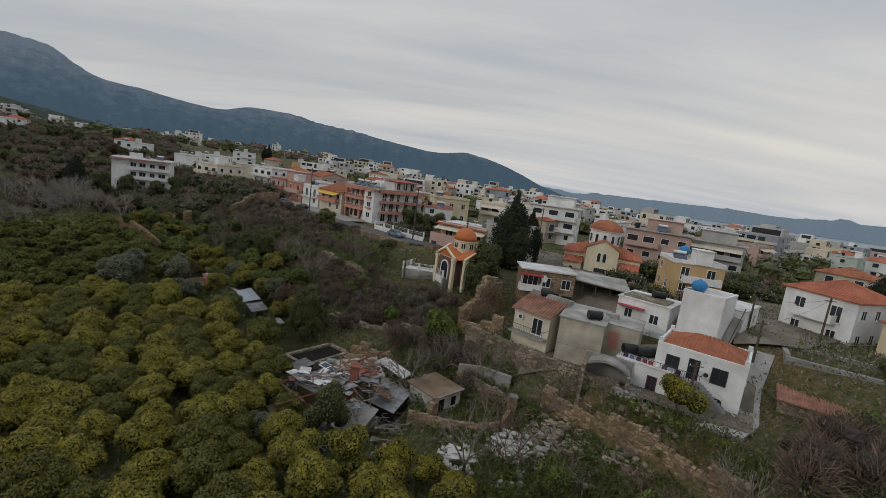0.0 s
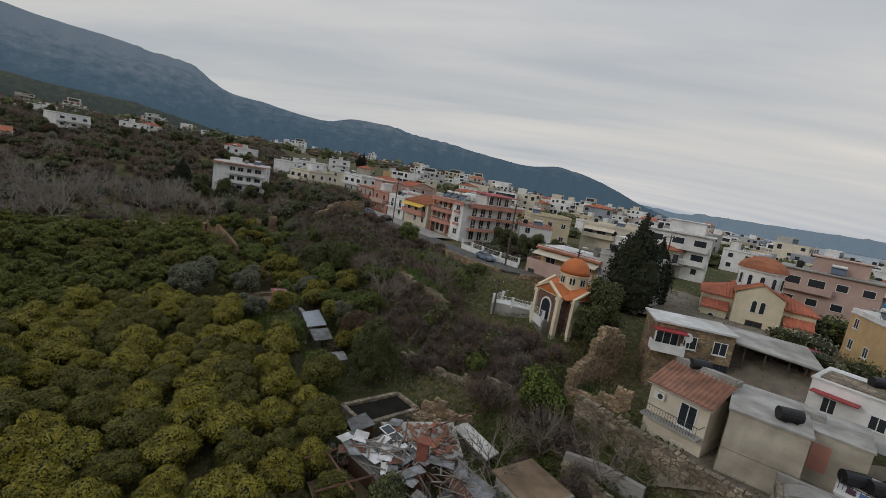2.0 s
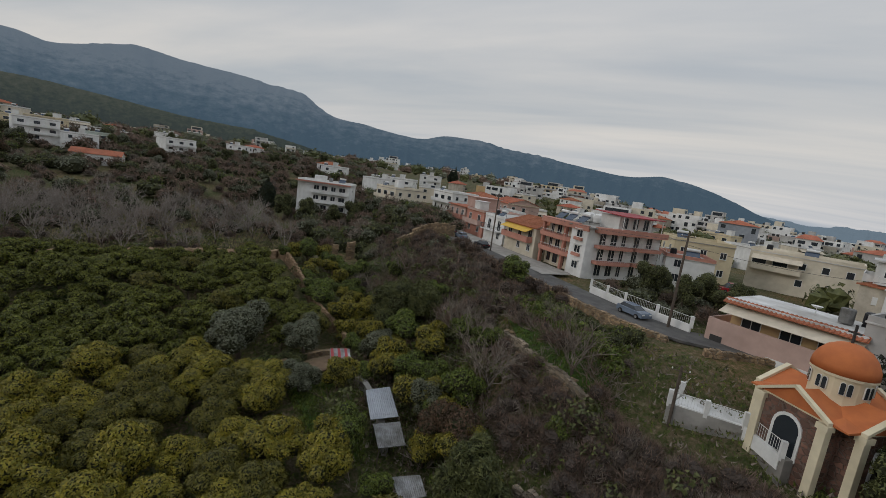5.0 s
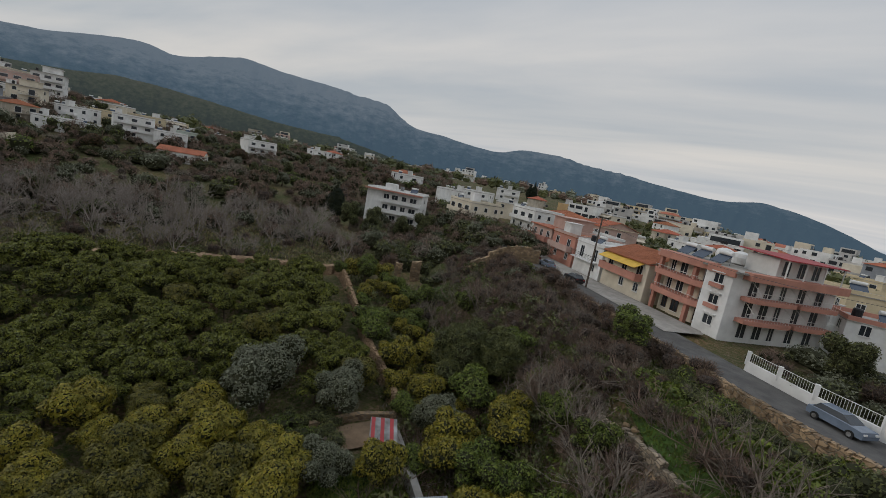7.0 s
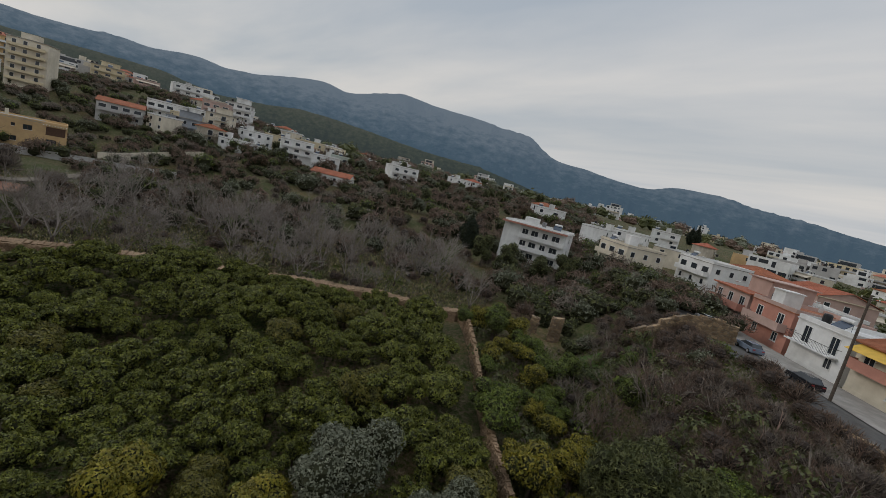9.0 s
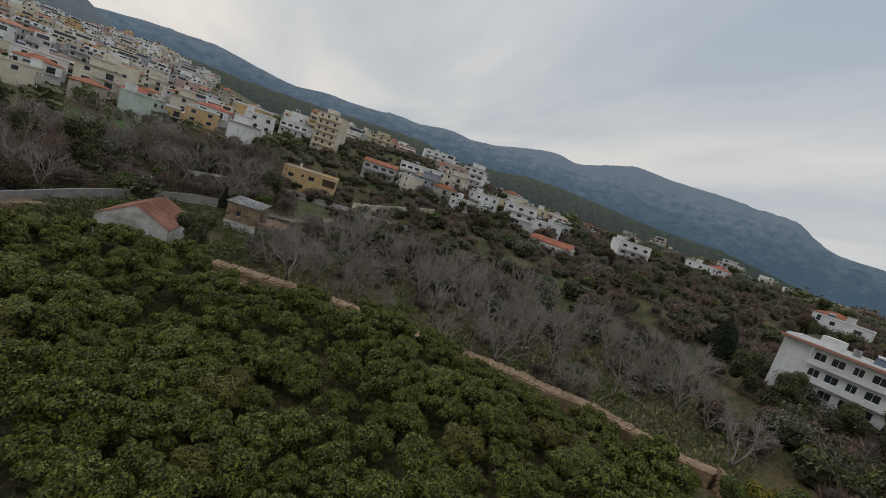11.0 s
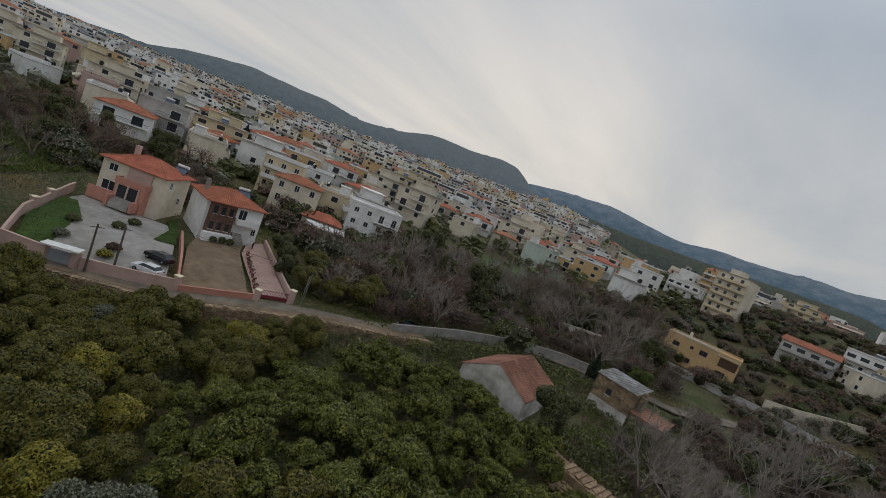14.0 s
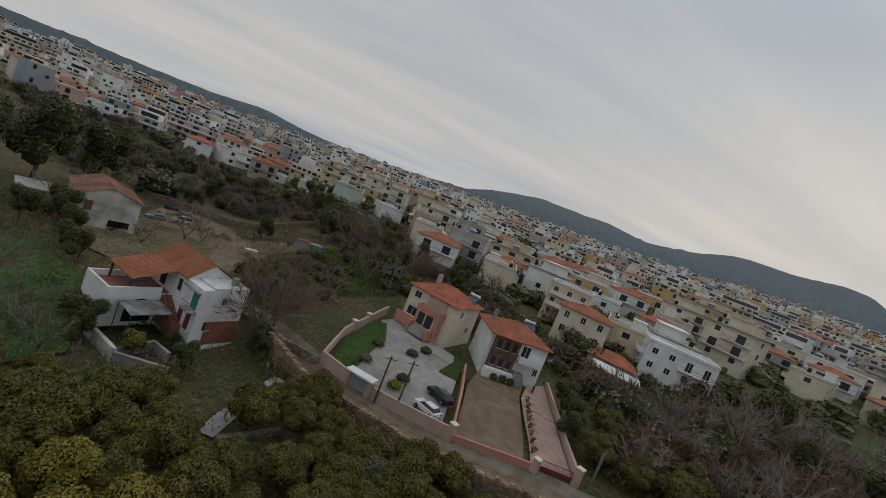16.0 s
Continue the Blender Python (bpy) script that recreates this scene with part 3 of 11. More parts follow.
def mountain_material(name, low, mid, high, air, glow, top=820, grain=(40.0, 0.017)):
    """Scrub below, bare rock above; haze is painted on as a faint bluish emission."""
    mt = bpy.data.materials.new(name)
    mt.use_nodes = True
    n, l = mt.node_tree.nodes, mt.node_tree.links
    b = n["Principled BSDF"]
    b.inputs["Roughness"].default_value = 1.0
    b.inputs["Specular IOR Level"].default_value = 0.0
    g = n.new("ShaderNodeNewGeometry")
    nz = n.new("ShaderNodeTexNoise")
    nz.inputs["Scale"].default_value, nz.inputs["Detail"].default_value = 1.0, 14.0
    nz.inputs["Roughness"].default_value = 0.72
    sp = n.new("ShaderNodeSeparateXYZ")
    l.new(g.outputs["Position"], sp.inputs[0])
    bearing = n.new("ShaderNodeMath")
    bearing.operation = "ARCTAN2"
    l.new(sp.outputs["X"], bearing.inputs[0])
    l.new(sp.outputs["Y"], bearing.inputs[1])
    slope = n.new("ShaderNodeCombineXYZ")
    l.new(bearing.outputs[0], slope.inputs[0])
    l.new(sp.outputs["Z"], slope.inputs[1])
    lay = n.new("ShaderNodeMapping")
    lay.inputs["Scale"].default_value = (*grain, 1.0)
    l.new(slope.outputs[0], lay.inputs["Vector"])
    l.new(lay.outputs[0], nz.inputs["Vector"])
    mr = n.new("ShaderNodeMapRange")
    mr.inputs["From Min"].default_value, mr.inputs["From Max"].default_value = 0, top
    l.new(sp.outputs["Z"], mr.inputs["Value"])
    ad = n.new("ShaderNodeMath")
    ad.operation = "MULTIPLY_ADD"
    ad.inputs[1].default_value, ad.inputs[2].default_value = 1.15, -0.60
    l.new(nz.outputs["Fac"], ad.inputs[0])
    sm = n.new("ShaderNodeMath")
    l.new(ad.outputs[0], sm.inputs[0])
    l.new(mr.outputs[0], sm.inputs[1])
    rp = n.new("ShaderNodeValToRGB")
    el = rp.color_ramp.elements
    el[0].position, el[0].color = 0.20, (*low, 1)
    el[1].position, el[1].color = 0.62, (*high, 1)
    q = el.new(0.36)
    q.color = (*mid, 1)
    l.new(sm.outputs[0], rp.inputs[0])
    l.new(rp.outputs[0], b.inputs["Base Color"])
    bp = n.new("ShaderNodeBump")
    bp.inputs["Strength"].default_value, bp.inputs["Distance"].default_value = 0.7, 45.0
    nb = n.new("ShaderNodeTexNoise")
    nb.inputs["Scale"].default_value, nb.inputs["Detail"].default_value, nb.inputs["Roughness"].default_value = 1.6, 10.0, 0.65
    l.new(lay.outputs[0], nb.inputs["Vector"])
    l.new(nb.outputs["Fac"], bp.inputs["Height"])
    l.new(bp.outputs[0], b.inputs["Normal"])
    # the slope itself glows in the air colour, in place of real haze
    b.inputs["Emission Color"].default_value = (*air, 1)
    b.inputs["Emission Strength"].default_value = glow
    return mt


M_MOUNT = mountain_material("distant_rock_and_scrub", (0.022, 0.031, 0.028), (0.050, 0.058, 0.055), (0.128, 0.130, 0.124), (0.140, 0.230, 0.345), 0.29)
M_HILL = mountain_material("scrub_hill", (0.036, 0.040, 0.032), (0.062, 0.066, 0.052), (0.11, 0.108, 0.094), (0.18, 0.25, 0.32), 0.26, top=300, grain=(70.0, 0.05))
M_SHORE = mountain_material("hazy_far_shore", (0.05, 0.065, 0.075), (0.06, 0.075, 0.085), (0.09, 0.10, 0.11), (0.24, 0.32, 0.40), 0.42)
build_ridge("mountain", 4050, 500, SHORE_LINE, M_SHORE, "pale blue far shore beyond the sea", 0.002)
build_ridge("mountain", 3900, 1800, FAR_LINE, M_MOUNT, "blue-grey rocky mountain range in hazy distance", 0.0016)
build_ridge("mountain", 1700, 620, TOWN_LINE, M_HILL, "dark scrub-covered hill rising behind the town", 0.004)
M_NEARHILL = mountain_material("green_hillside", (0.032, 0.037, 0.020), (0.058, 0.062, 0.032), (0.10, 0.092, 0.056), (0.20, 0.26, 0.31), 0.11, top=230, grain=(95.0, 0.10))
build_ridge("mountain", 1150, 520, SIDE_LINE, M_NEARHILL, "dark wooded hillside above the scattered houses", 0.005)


def build_sea():
    bm = bmesh.new()
    rows = []
    for d in (700, 1500, 2600, 4150):
        rows.append([bm.verts.new((-40 - d * math.sin(radians(a)), 40 + d * math.cos(radians(a)), -34)) for a in range(-130, 1, 5)])
    for a, b in zip(rows, rows[1:]):
        for i in range(len(a) - 1):
            bm.faces.new((a[i + 1], a[i], b[i], b[i + 1]))
    mt = material("grey_blue_sea", (0.17, 0.225, 0.27), (0.15, 0.20, 0.245), 0.01, 0.35, 0.15, 0.3, coords="World")
    tagged(part("water", bm, mt), "calm grey-blue sea towards the horizon", "sea", kind="structure")


build_sea()

# ---------------------------------------------------------------- plants


def leaf_quads(r, centres, normals, size, droop=0.5, slim=1.0):
    """Small pointed leaf sprays at the given places."""
    n = len(centres)
    t = r.normal(size=(n, 3))
    nn = normals + r.normal(size=(n, 3)) * droop
    nn /= np.linalg.norm(nn, axis=1)[:, None]
    u = np.cross(nn, t)
    u /= np.linalg.norm(u, axis=1)[:, None] + 1e-9
    v = np.cross(nn, u)
    s = size * r.uniform(0.6, 1.3, n)[:, None]
    a = centres + u * s * 0.85 / slim
    b = centres - u * s * 0.30 / slim + v * s * 0.42 * slim + nn * s * 0.08
    c = centres - u * s * 0.30 / slim - v * s * 0.42 * slim + nn * s * 0.08
    verts = np.stack([a, b, c], 1).reshape(-1, 3)
    faces = np.arange(3 * n).reshape(n, 3)
    return verts, faces


def lump_leaves(r, lumps, n, size, droop=0.5, low=-0.35, slim=1.0):
    """Leaf sprays over the outside of a heap of lumps (x, y, z, radius, squash)."""
    L = np.array(lumps, float)
    w = L[:, 3] ** 2
    pick = r.choice(len(L), size=n * 2, p=w / w.sum())
    d = r.normal(size=(n * 2, 3))
    d /= np.linalg.norm(d, axis=1)[:, None]
    d[:, 2] = np.where(d[:, 2] < low, -d[:, 2], d[:, 2])
    rad = L[pick, 3] * r.uniform(0.82, 1.08, n * 2)
    p = L[pick, :3] + d * rad[:, None] * np.stack([np.ones(n * 2), np.ones(n * 2), L[pick, 4]], 1)
    q = (p[:, None, :] - L[None, :, :3]) / np.stack([L[:, 3], L[:, 3], L[:, 3] * L[:, 4]], 1)[None]
    inside = ((q ** 2).sum(2) < 0.62).any(1)
    p, d = p[~inside][:n], d[~inside][:n]
    return leaf_quads(r, p, d, size, droop, slim)


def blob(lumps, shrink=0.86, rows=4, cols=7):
    """The solid core of a crown, mostly coloured dark as shade: one closed lump for each."""
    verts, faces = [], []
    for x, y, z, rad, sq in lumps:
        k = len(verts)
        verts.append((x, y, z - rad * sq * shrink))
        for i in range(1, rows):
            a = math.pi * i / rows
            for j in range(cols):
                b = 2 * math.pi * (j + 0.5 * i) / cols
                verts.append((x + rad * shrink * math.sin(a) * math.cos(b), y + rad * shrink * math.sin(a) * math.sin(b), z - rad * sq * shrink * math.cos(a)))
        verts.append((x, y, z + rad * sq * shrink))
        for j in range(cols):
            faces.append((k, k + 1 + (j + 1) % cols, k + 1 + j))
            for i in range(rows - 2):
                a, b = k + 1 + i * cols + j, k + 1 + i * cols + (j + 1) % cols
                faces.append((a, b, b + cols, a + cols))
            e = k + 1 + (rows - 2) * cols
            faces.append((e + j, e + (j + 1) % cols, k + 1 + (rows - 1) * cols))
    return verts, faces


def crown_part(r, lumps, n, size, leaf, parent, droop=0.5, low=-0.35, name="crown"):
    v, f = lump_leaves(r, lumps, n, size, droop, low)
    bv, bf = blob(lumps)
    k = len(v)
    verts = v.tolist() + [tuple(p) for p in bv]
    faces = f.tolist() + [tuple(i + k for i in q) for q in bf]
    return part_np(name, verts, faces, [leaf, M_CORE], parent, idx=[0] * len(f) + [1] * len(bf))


def trunk_part(r, height, rad, parent, mat=None, limbs=4, spread=0.9):
    bm = bmesh.new()
    lean = Vector((r.uniform(-0.15, 0.15), r.uniform(-0.15, 0.15), 0))
    fork = Vector((0, 0, height)) + lean * height
    rod(bm, (0, 0, -0.4), fork, rad, rad * 0.7, 7)
    for i in range(limbs):
        a = 2 * math.pi * i / limbs + r.uniform(0, 0.8)
        rod(bm, fork, fork + Vector((math.cos(a) * spread, math.sin(a) * spread, height * 0.9)), rad * 0.55, rad * 0.2, 5)
    return part("trunk", bm, mat or M_BARK, parent)


def citrus(r, leaf, size, n, label, category="citrus tree", loose=0.0):
    """An orange tree: many small leafy clumps on a rounded frame; a loose one has them further apart."""
    t = thing("citrus_tree", Matrix(), label, category, "orchard trees")
    trunk_part(r, 1.1, 0.11, t)
    lumps = [(0, 0, 1.75, 1.2, 0.85)] if loose else [(0, 0, 1.7, 1.6, 0.82)]
    k = 13 if loose else 10
    for i in range(k):
        a = 2.399963 * i + r.uniform(-0.35, 0.35)
        f = (i + 0.5) / k
        e = 1.25 * math.sin(math.acos(1 - f)) * r.uniform(0.85, 1.25 + loose)
        rad = r.uniform(0.50, 0.82) * (1.0 - 0.25 * loose) if loose else r.uniform(0.62, 0.92)
        lumps.append((e * math.cos(a), e * math.sin(a), 1.55 + 1.15 * (1 - f) + r.uniform(-0.2, 0.3 + loose * 0.4), rad, r.uniform(0.75, 1.0)))
    crown_part(r, lumps, n, size, leaf, t, droop=0.38 + 0.9 * loose)
    return t


def scatter_copies(protos, places, z_off=0.0, lo=0.85, hi=1.2, r=None):
    """Copies of trees at (x, y[, scale]) places, each turned and sized a little differently. The first copies use the originals."""
    used = set()
    for k, p in enumerate(places):
        x, y = p[0], p[1]
        s = (p[2] if len(p) > 2 else 1.0) * r.uniform(lo, hi)
        pr = protos[int(r.integers(len(protos)))]
        m = Matrix.LocRotScale((x, y, gz(x, y) + z_off), Euler((0, 0, r.uniform(0, 6.28))), (s, s, s * r.uniform(0.9, 1.12)))
        if id(pr) not in used:
            used.add(id(pr))
            pr.matrix_basis = m
            continue
        c = copy_thing(pr, m)
        c.matrix_basis = m


def inside(poly, x, y):
    hit = False
    for (x0, y0), (x1, y1) in zip(poly, poly[1:] + poly[:1]):
        if (y0 > y) != (y1 > y) and x < (x1 - x0) * (y - y0) / (y1 - y0) + x0:
            hit = not hit
    return hit


def grid_places(poly, step, jitter, r, avoid=()):
    xs, ys = [p[0] for p in poly], [p[1] for p in poly]
    out, row = [], 0
    y = min(ys)
    while y < max(ys):
        x = min(xs) + (step / 2 if row % 2 else 0)
        while x < max(xs):
            px, py = x + r.uniform(-jitter, jitter), y + r.uniform(-jitter, jitter)
            if inside(poly, px, py) and all(math.hypot(px - a, py - b) > c for a, b, c in avoid):
                out.append((px, py))
            x += step
        y += step * 0.866
        row += 1
    return out


# the walled orchard, and the yellower grove beside it
ORCHARD_NORTH = [(-73, 98), (-61, 90.5), (-49, 82), (-44, 78), (-44, 70), (-50, 66), (-55, 66), (-58, 52), (-62, 36), (-78, 20), (-95.5, 19), (-102, 23.5), (-104.5, 28), (-103.5, 40), (-101.2, 46), (-97, 63), (-94, 74), (-84, 85)]
ORCHARD_SOUTH = [(-55, 68), (-48, 69), (-44, 67), (-38.6, 65.6), (-31, 60), (-24, 59.4), (-17, 54.5), (-15.2, 48), (-12.2, 42), (-8.6, 36.4), (-2, 32), (3, 29), (2, 25), (-14, 20), (-26, 12), (-34, 2), (-47, -2.5), (-57, 0), (-62, -4), (-67.2, -5.2), (-73.8, -0.5), (-80.8, 4.9), (-87.3, 8.7), (-93.8, 13.1), (-97, 18), (-78, 20), (-62, 36), (-58, 52)]
CLEARINGS = [(-69.8, 36.5, 4.0), (-64, 6.5, 3.0), (-61, 0, 3), (-50, 30, 2), (-85, 30, 2), (-35, 35, 2), (-49.8, 71.4, 3.6), (-42.6, 74.4, 2.4), (-43, 70, 3), (-45, 71.5, 2.5)]
r1 = np.random.default_rng(11)


def orchard(protos, places, lo, hi, r, far, label, leaf=None):
    """Rows of trees: single ones, and beyond the far side of the plot one joined mass."""
    near = [p for p in places if not far(*p)]
    scatter_copies(protos, near, lo=lo, hi=hi, r=r)
    arrays = []
    for t in protos:
        me = [c for c in t.children if c.name.startswith("crown")][0].data
        v = np.empty(len(me.vertices) * 3)
        me.vertices.foreach_get("co", v)
        arrays.append((v.reshape(-1, 3), [tuple(q.vertices) for q in me.polygons], [q.material_index for q in me.polygons]))
    VS, FS, MI, k = [], [], [], 0
    for x, y in (p for p in places if far(*p)):
        v, f, mi = arrays[int(r.integers(len(arrays)))]
        a, s = r.uniform(0, 6.28), r.uniform(lo, hi)
        c, q = math.cos(a) * s, math.sin(a) * s
        VS.append(np.stack([v[:, 0] * c - v[:, 1] * q + x, v[:, 0] * q + v[:, 1] * c + y, v[:, 2] * s + gz(x, y)], 1))
        FS += [tuple(i + k for i in q) for q in f]
        MI += mi
        k += len(v)
    if VS:
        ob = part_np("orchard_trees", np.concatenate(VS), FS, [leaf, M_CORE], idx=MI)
        tagged(ob, label, "orchard trees", kind="stuff")


protos = [citrus(r1, M_LEAF_CITRUS, 0.175, 2700, "dense dark-green orange tree standing in a planted row", loose=0.5) for _ in range(4)] + [citrus(r1, M_LEAF_WARM, 0.175, 2700, "orange tree with lighter yellow-green tips in a planted row")]
orchard(protos, grid_places(ORCHARD_NORTH, 3.75, 0.8, r1, CLEARINGS), 0.76, 1.28, r1, lambda x, y: x < -80 or y > 84, "dark-green orange trees filling the far rows of the orchard", M_LEAF_CITRUS)
r1 = np.random.default_rng(12)
protos = [citrus(r1, M_LEAF_YELLOW, 0.14, 4300, "rounded citrus tree with yellow-green leaf tips") for _ in range(4)]
south = grid_places(ORCHARD_SOUTH, 4.1, 0.9, r1, CLEARINGS)
greener = [q for q in south if r1.random() < (0.85 if q[0] < -58 or q[1] < 13 else 0.35)]
scatter_copies(protos, [q for q in south if q not in greener], lo=0.85, hi=1.3, r=r1)
protos = [citrus(r1, M_LEAF_WARM, 0.14, 4300, "rounded dark-green citrus tree in the old grove") for _ in range(2)]
scatter_copies(protos, greener + [(-102, 1), (-105, 4.5), (-108, 7.5), (-105, -1), (-108.5, 2.5), (-112, 5.5), (-108, -5), (-111.5, -1), (-111, -9), (-114.5, -5)], lo=0.85, hi=1.3, r=r1)


def olive(r, scale=1.0):
    t = thing("olive_tree", Matrix(), "silvery grey-green olive tree with a loose crown", "olive tree")
    trunk_part(r, 1.3, 0.2, t, limbs=5)
    lumps = [(0, 0, 2.8, 1.5, 0.9)]
    for i in range(9):
        a = r.uniform(0, 6.28)
        q = r.uniform(0.8, 1.9)
        lumps.append((q * math.cos(a), q * math.sin(a), r.uniform(1.2, 3.6), r.uniform(0.7, 1.1), 1.0))
    crown_part(r, lumps, 5200, 0.125, M_LEAF_OLIVE, t, droop=0.9)
    return t


def broadleaf(r, label, leaf, n=2300, size=0.185, tall=1.0):
    t = thing("leafy_tree", Matrix(), label, "tree")
    trunk_part(r, 1.6 * tall, 0.17, t, limbs=5)
    lumps = [(0, 0, 3.0 * tall, 1.5, tall)]
    for i in range(9):
        a = r.uniform(0, 6.28)
        q = r.uniform(0.6, 1.8)
        lumps.append((q * math.cos(a), q * math.sin(a), r.uniform(1.8, 4.3) * tall, r.uniform(0.7, 1.2), tall ** 0.5))
    crown_part(r, lumps, n, size, leaf, t, droop=0.7)
    return t


def big_evergreen(r, rad, tall, label):
    """A broad dark tree with hanging sprays of fine foliage."""
    t = thing("evergreen_tree", Matrix(), label, "evergreen tree")
    trunk_part(r, tall * 0.35, 0.28, t, limbs=7, spread=rad * 0.5)
    lumps = [(0, 0, tall * 0.55, rad * 0.62, 1.0)]
    for i in range(20):
        a, f = 2.399963 * i, (i + 0.5) / 20
        q = rad * r.uniform(0.45, 0.85) * (1 - 0.55 * f)
        lumps.append((q * math.cos(a), q * math.sin(a), tall * (0.22 + 0.66 * f) + r.uniform(-0.3, 0.3), rad * r.uniform(0.22, 0.36), r.uniform(0.8, 1.2)))
    v, f = lump_leaves(r, lumps, 11000, 0.21, 1.1, -0.8, 0.55)
    bv, bf = blob(lumps, 0.84)
    k = len(v)
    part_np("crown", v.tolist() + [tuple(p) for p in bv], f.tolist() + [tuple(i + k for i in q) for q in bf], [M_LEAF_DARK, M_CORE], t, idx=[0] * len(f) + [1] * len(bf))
    return t


def cypress(r, height, radius, label):
    t = thing("cypress_tree", Matrix(), label, "cypress")
    bm = bmesh.new()
    rod(bm, (0, 0, -0.4), (0, 0, height * 0.5), radius * 0.16, radius * 0.08, 7)
    part("trunk", bm, M_BARK, t)
    lumps = []
    for i in range(16):
        f = i / 15
        rad = radius * (0.55 + 0.5 * math.sin(math.pi * min(1, f * 1.15 + 0.1))) * (1 - f ** 2.2 * 0.8)
        a = r.uniform(0, 6.28)
        o = radius * 0.38 * (1 - f)
        lumps.append((o * math.cos(a), o * math.sin(a), height * (0.10 + 0.85 * f), rad * 0.85, 1.35))
    crown_part(r, lumps, 5000, 0.32, M_CYPRESS, t, droop=0.9, low=-0.9)
    return t


def twigs_arrays(r, height, spread, levels=4, first=4, base_r=0.09, fine=260, upright=0.5, fine_len=0.9):
    """A bare tree: forking limbs as three-sided tapering rods, then thin twigs."""
    segs, tips = [], []

    def grow(p, d, length, rad, lev):
        q = p + d * length
        segs.append((p, q, rad, rad * 0.6))
        tips.append((q, d))
        if lev == 0:
            return
        for _ in range(3 if lev > 1 else 2):
            nd = d + r.normal(size=3) * 0.48 + np.array([0, 0, upright * 0.35])
            nd /= np.linalg.norm(nd)
            grow(p + d * length * r.uniform(0.55, 1.0), nd, length * r.uniform(0.6, 0.8), rad * 0.58, lev - 1)

    for i in range(first):
        a = 2 * math.pi * i / first + r.uniform(-0.4, 0.4)
        d = np.array([math.cos(a) * spread, math.sin(a) * spread, 1.0])
        d /= np.linalg.norm(d)
        grow(np.array([0.0, 0.0, -0.2]), d, height * r.uniform(0.34, 0.46), base_r, levels - 1)
    for _ in range(fine):
        p, d = tips[int(r.integers(len(tips)))]
        nd = d + r.normal(size=3) * 0.6 + np.array([0, 0, upright * 0.5])
        nd /= np.linalg.norm(nd)
        segs.append((p - d * r.uniform(0, 0.3), p + nd * fine_len * r.uniform(0.5, 1.2), 0.02, 0.008))
    A = np.array([s[0] for s in segs])
    B = np.array([s[1] for s in segs])
    R0, R1 = np.array([s[2] for s in segs]), np.array([s[3] for s in segs])
    D = B - A
    D /= np.linalg.norm(D, axis=1)[:, None] + 1e-9
    U = np.cross(D, np.array([0.31, 0.52, 0.79]))
    U /= np.linalg.norm(U, axis=1)[:, None] + 1e-9
    V = np.cross(D, U)
    ring = []
    for base, rad in ((A, R0), (B, R1)):
        for k in range(3):
            w = 2 * math.pi * k / 3
            ring.append(base + (U * math.cos(w) + V * math.sin(w)) * rad[:, None])
    verts = np.stack(ring, 1).reshape(-1, 3)
    k = np.arange(len(segs))[:, None] * 6
    faces = np.concatenate([k + np.array([[0, 1, 4, 3]]), k + np.array([[1, 2, 5, 4]]), k + np.array([[2, 0, 3, 5]])])
    return verts, faces


def bare_tree(r, label, mat, height=4.5, spread=0.55, **kw):
    t = thing("bare_tree", Matrix(), label, "bare tree", "leafless trees")
    bm = bmesh.new()
    rod(bm, (0, 0, -0.4), (0, 0, height * 0.16), height * 0.035, height * 0.026, 7)
    part("trunk", bm, M_BARK, t)
    v, f = twigs_arrays(r, height, spread, **kw)
    v[:, 2] += height * 0.14
    part_np("branchwork", v, f, mat, t)
    return t


def merge_scatter(protos, places, r, lo=0.7, hi=1.4, z_off=0.0):
    """All copies of small plants joined into one array pair. protos: (verts, faces, material index)."""
    VS, FS, MI, k = [], [], [], 0
    for p in places:
        v, f, mi = protos[int(r.integers(len(protos)))]
        a, s = r.uniform(0, 6.28), r.uniform(lo, hi) * (p[2] if len(p) > 2 else 1.0)
        c, q = math.cos(a) * s, math.sin(a) * s
        w = np.stack([v[:, 0] * c - v[:, 1] * q, v[:, 0] * q + v[:, 1] * c, v[:, 2] * s * r.uniform(0.85, 1.2)], 1)
        w += np.array([p[0], p[1], gz(p[0], p[1]) + z_off])
        VS.append(w)
        FS += (f + k).tolist() if hasattr(f, "tolist") else [tuple(i + k for i in q) for q in f]
        MI.append(np.full(len(f), mi))
        k += len(v)
    return np.concatenate(VS), FS, np.concatenate(MI)


def bush_arrays(r, n, size, rad=1.3, tall=0.8, k=4, droop=0.7, core=0.0, slim=1.0):
    """A low bush as arrays: leaves or twigs over lumps; with a core also the solid mass inside, as a list of material
    steps.
    """
    lumps = [(r.uniform(-0.6, 0.6) * rad, r.uniform(-0.6, 0.6) * rad, rad * tall * r.uniform(0.35, 0.75), rad * r.uniform(0.5, 0.8), tall) for _ in range(k)]
    v, f = lump_leaves(r, lumps, n, size, droop, -0.2, slim)
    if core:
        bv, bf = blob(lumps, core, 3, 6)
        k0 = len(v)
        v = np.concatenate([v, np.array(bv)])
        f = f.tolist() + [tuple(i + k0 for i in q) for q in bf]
    return v, f


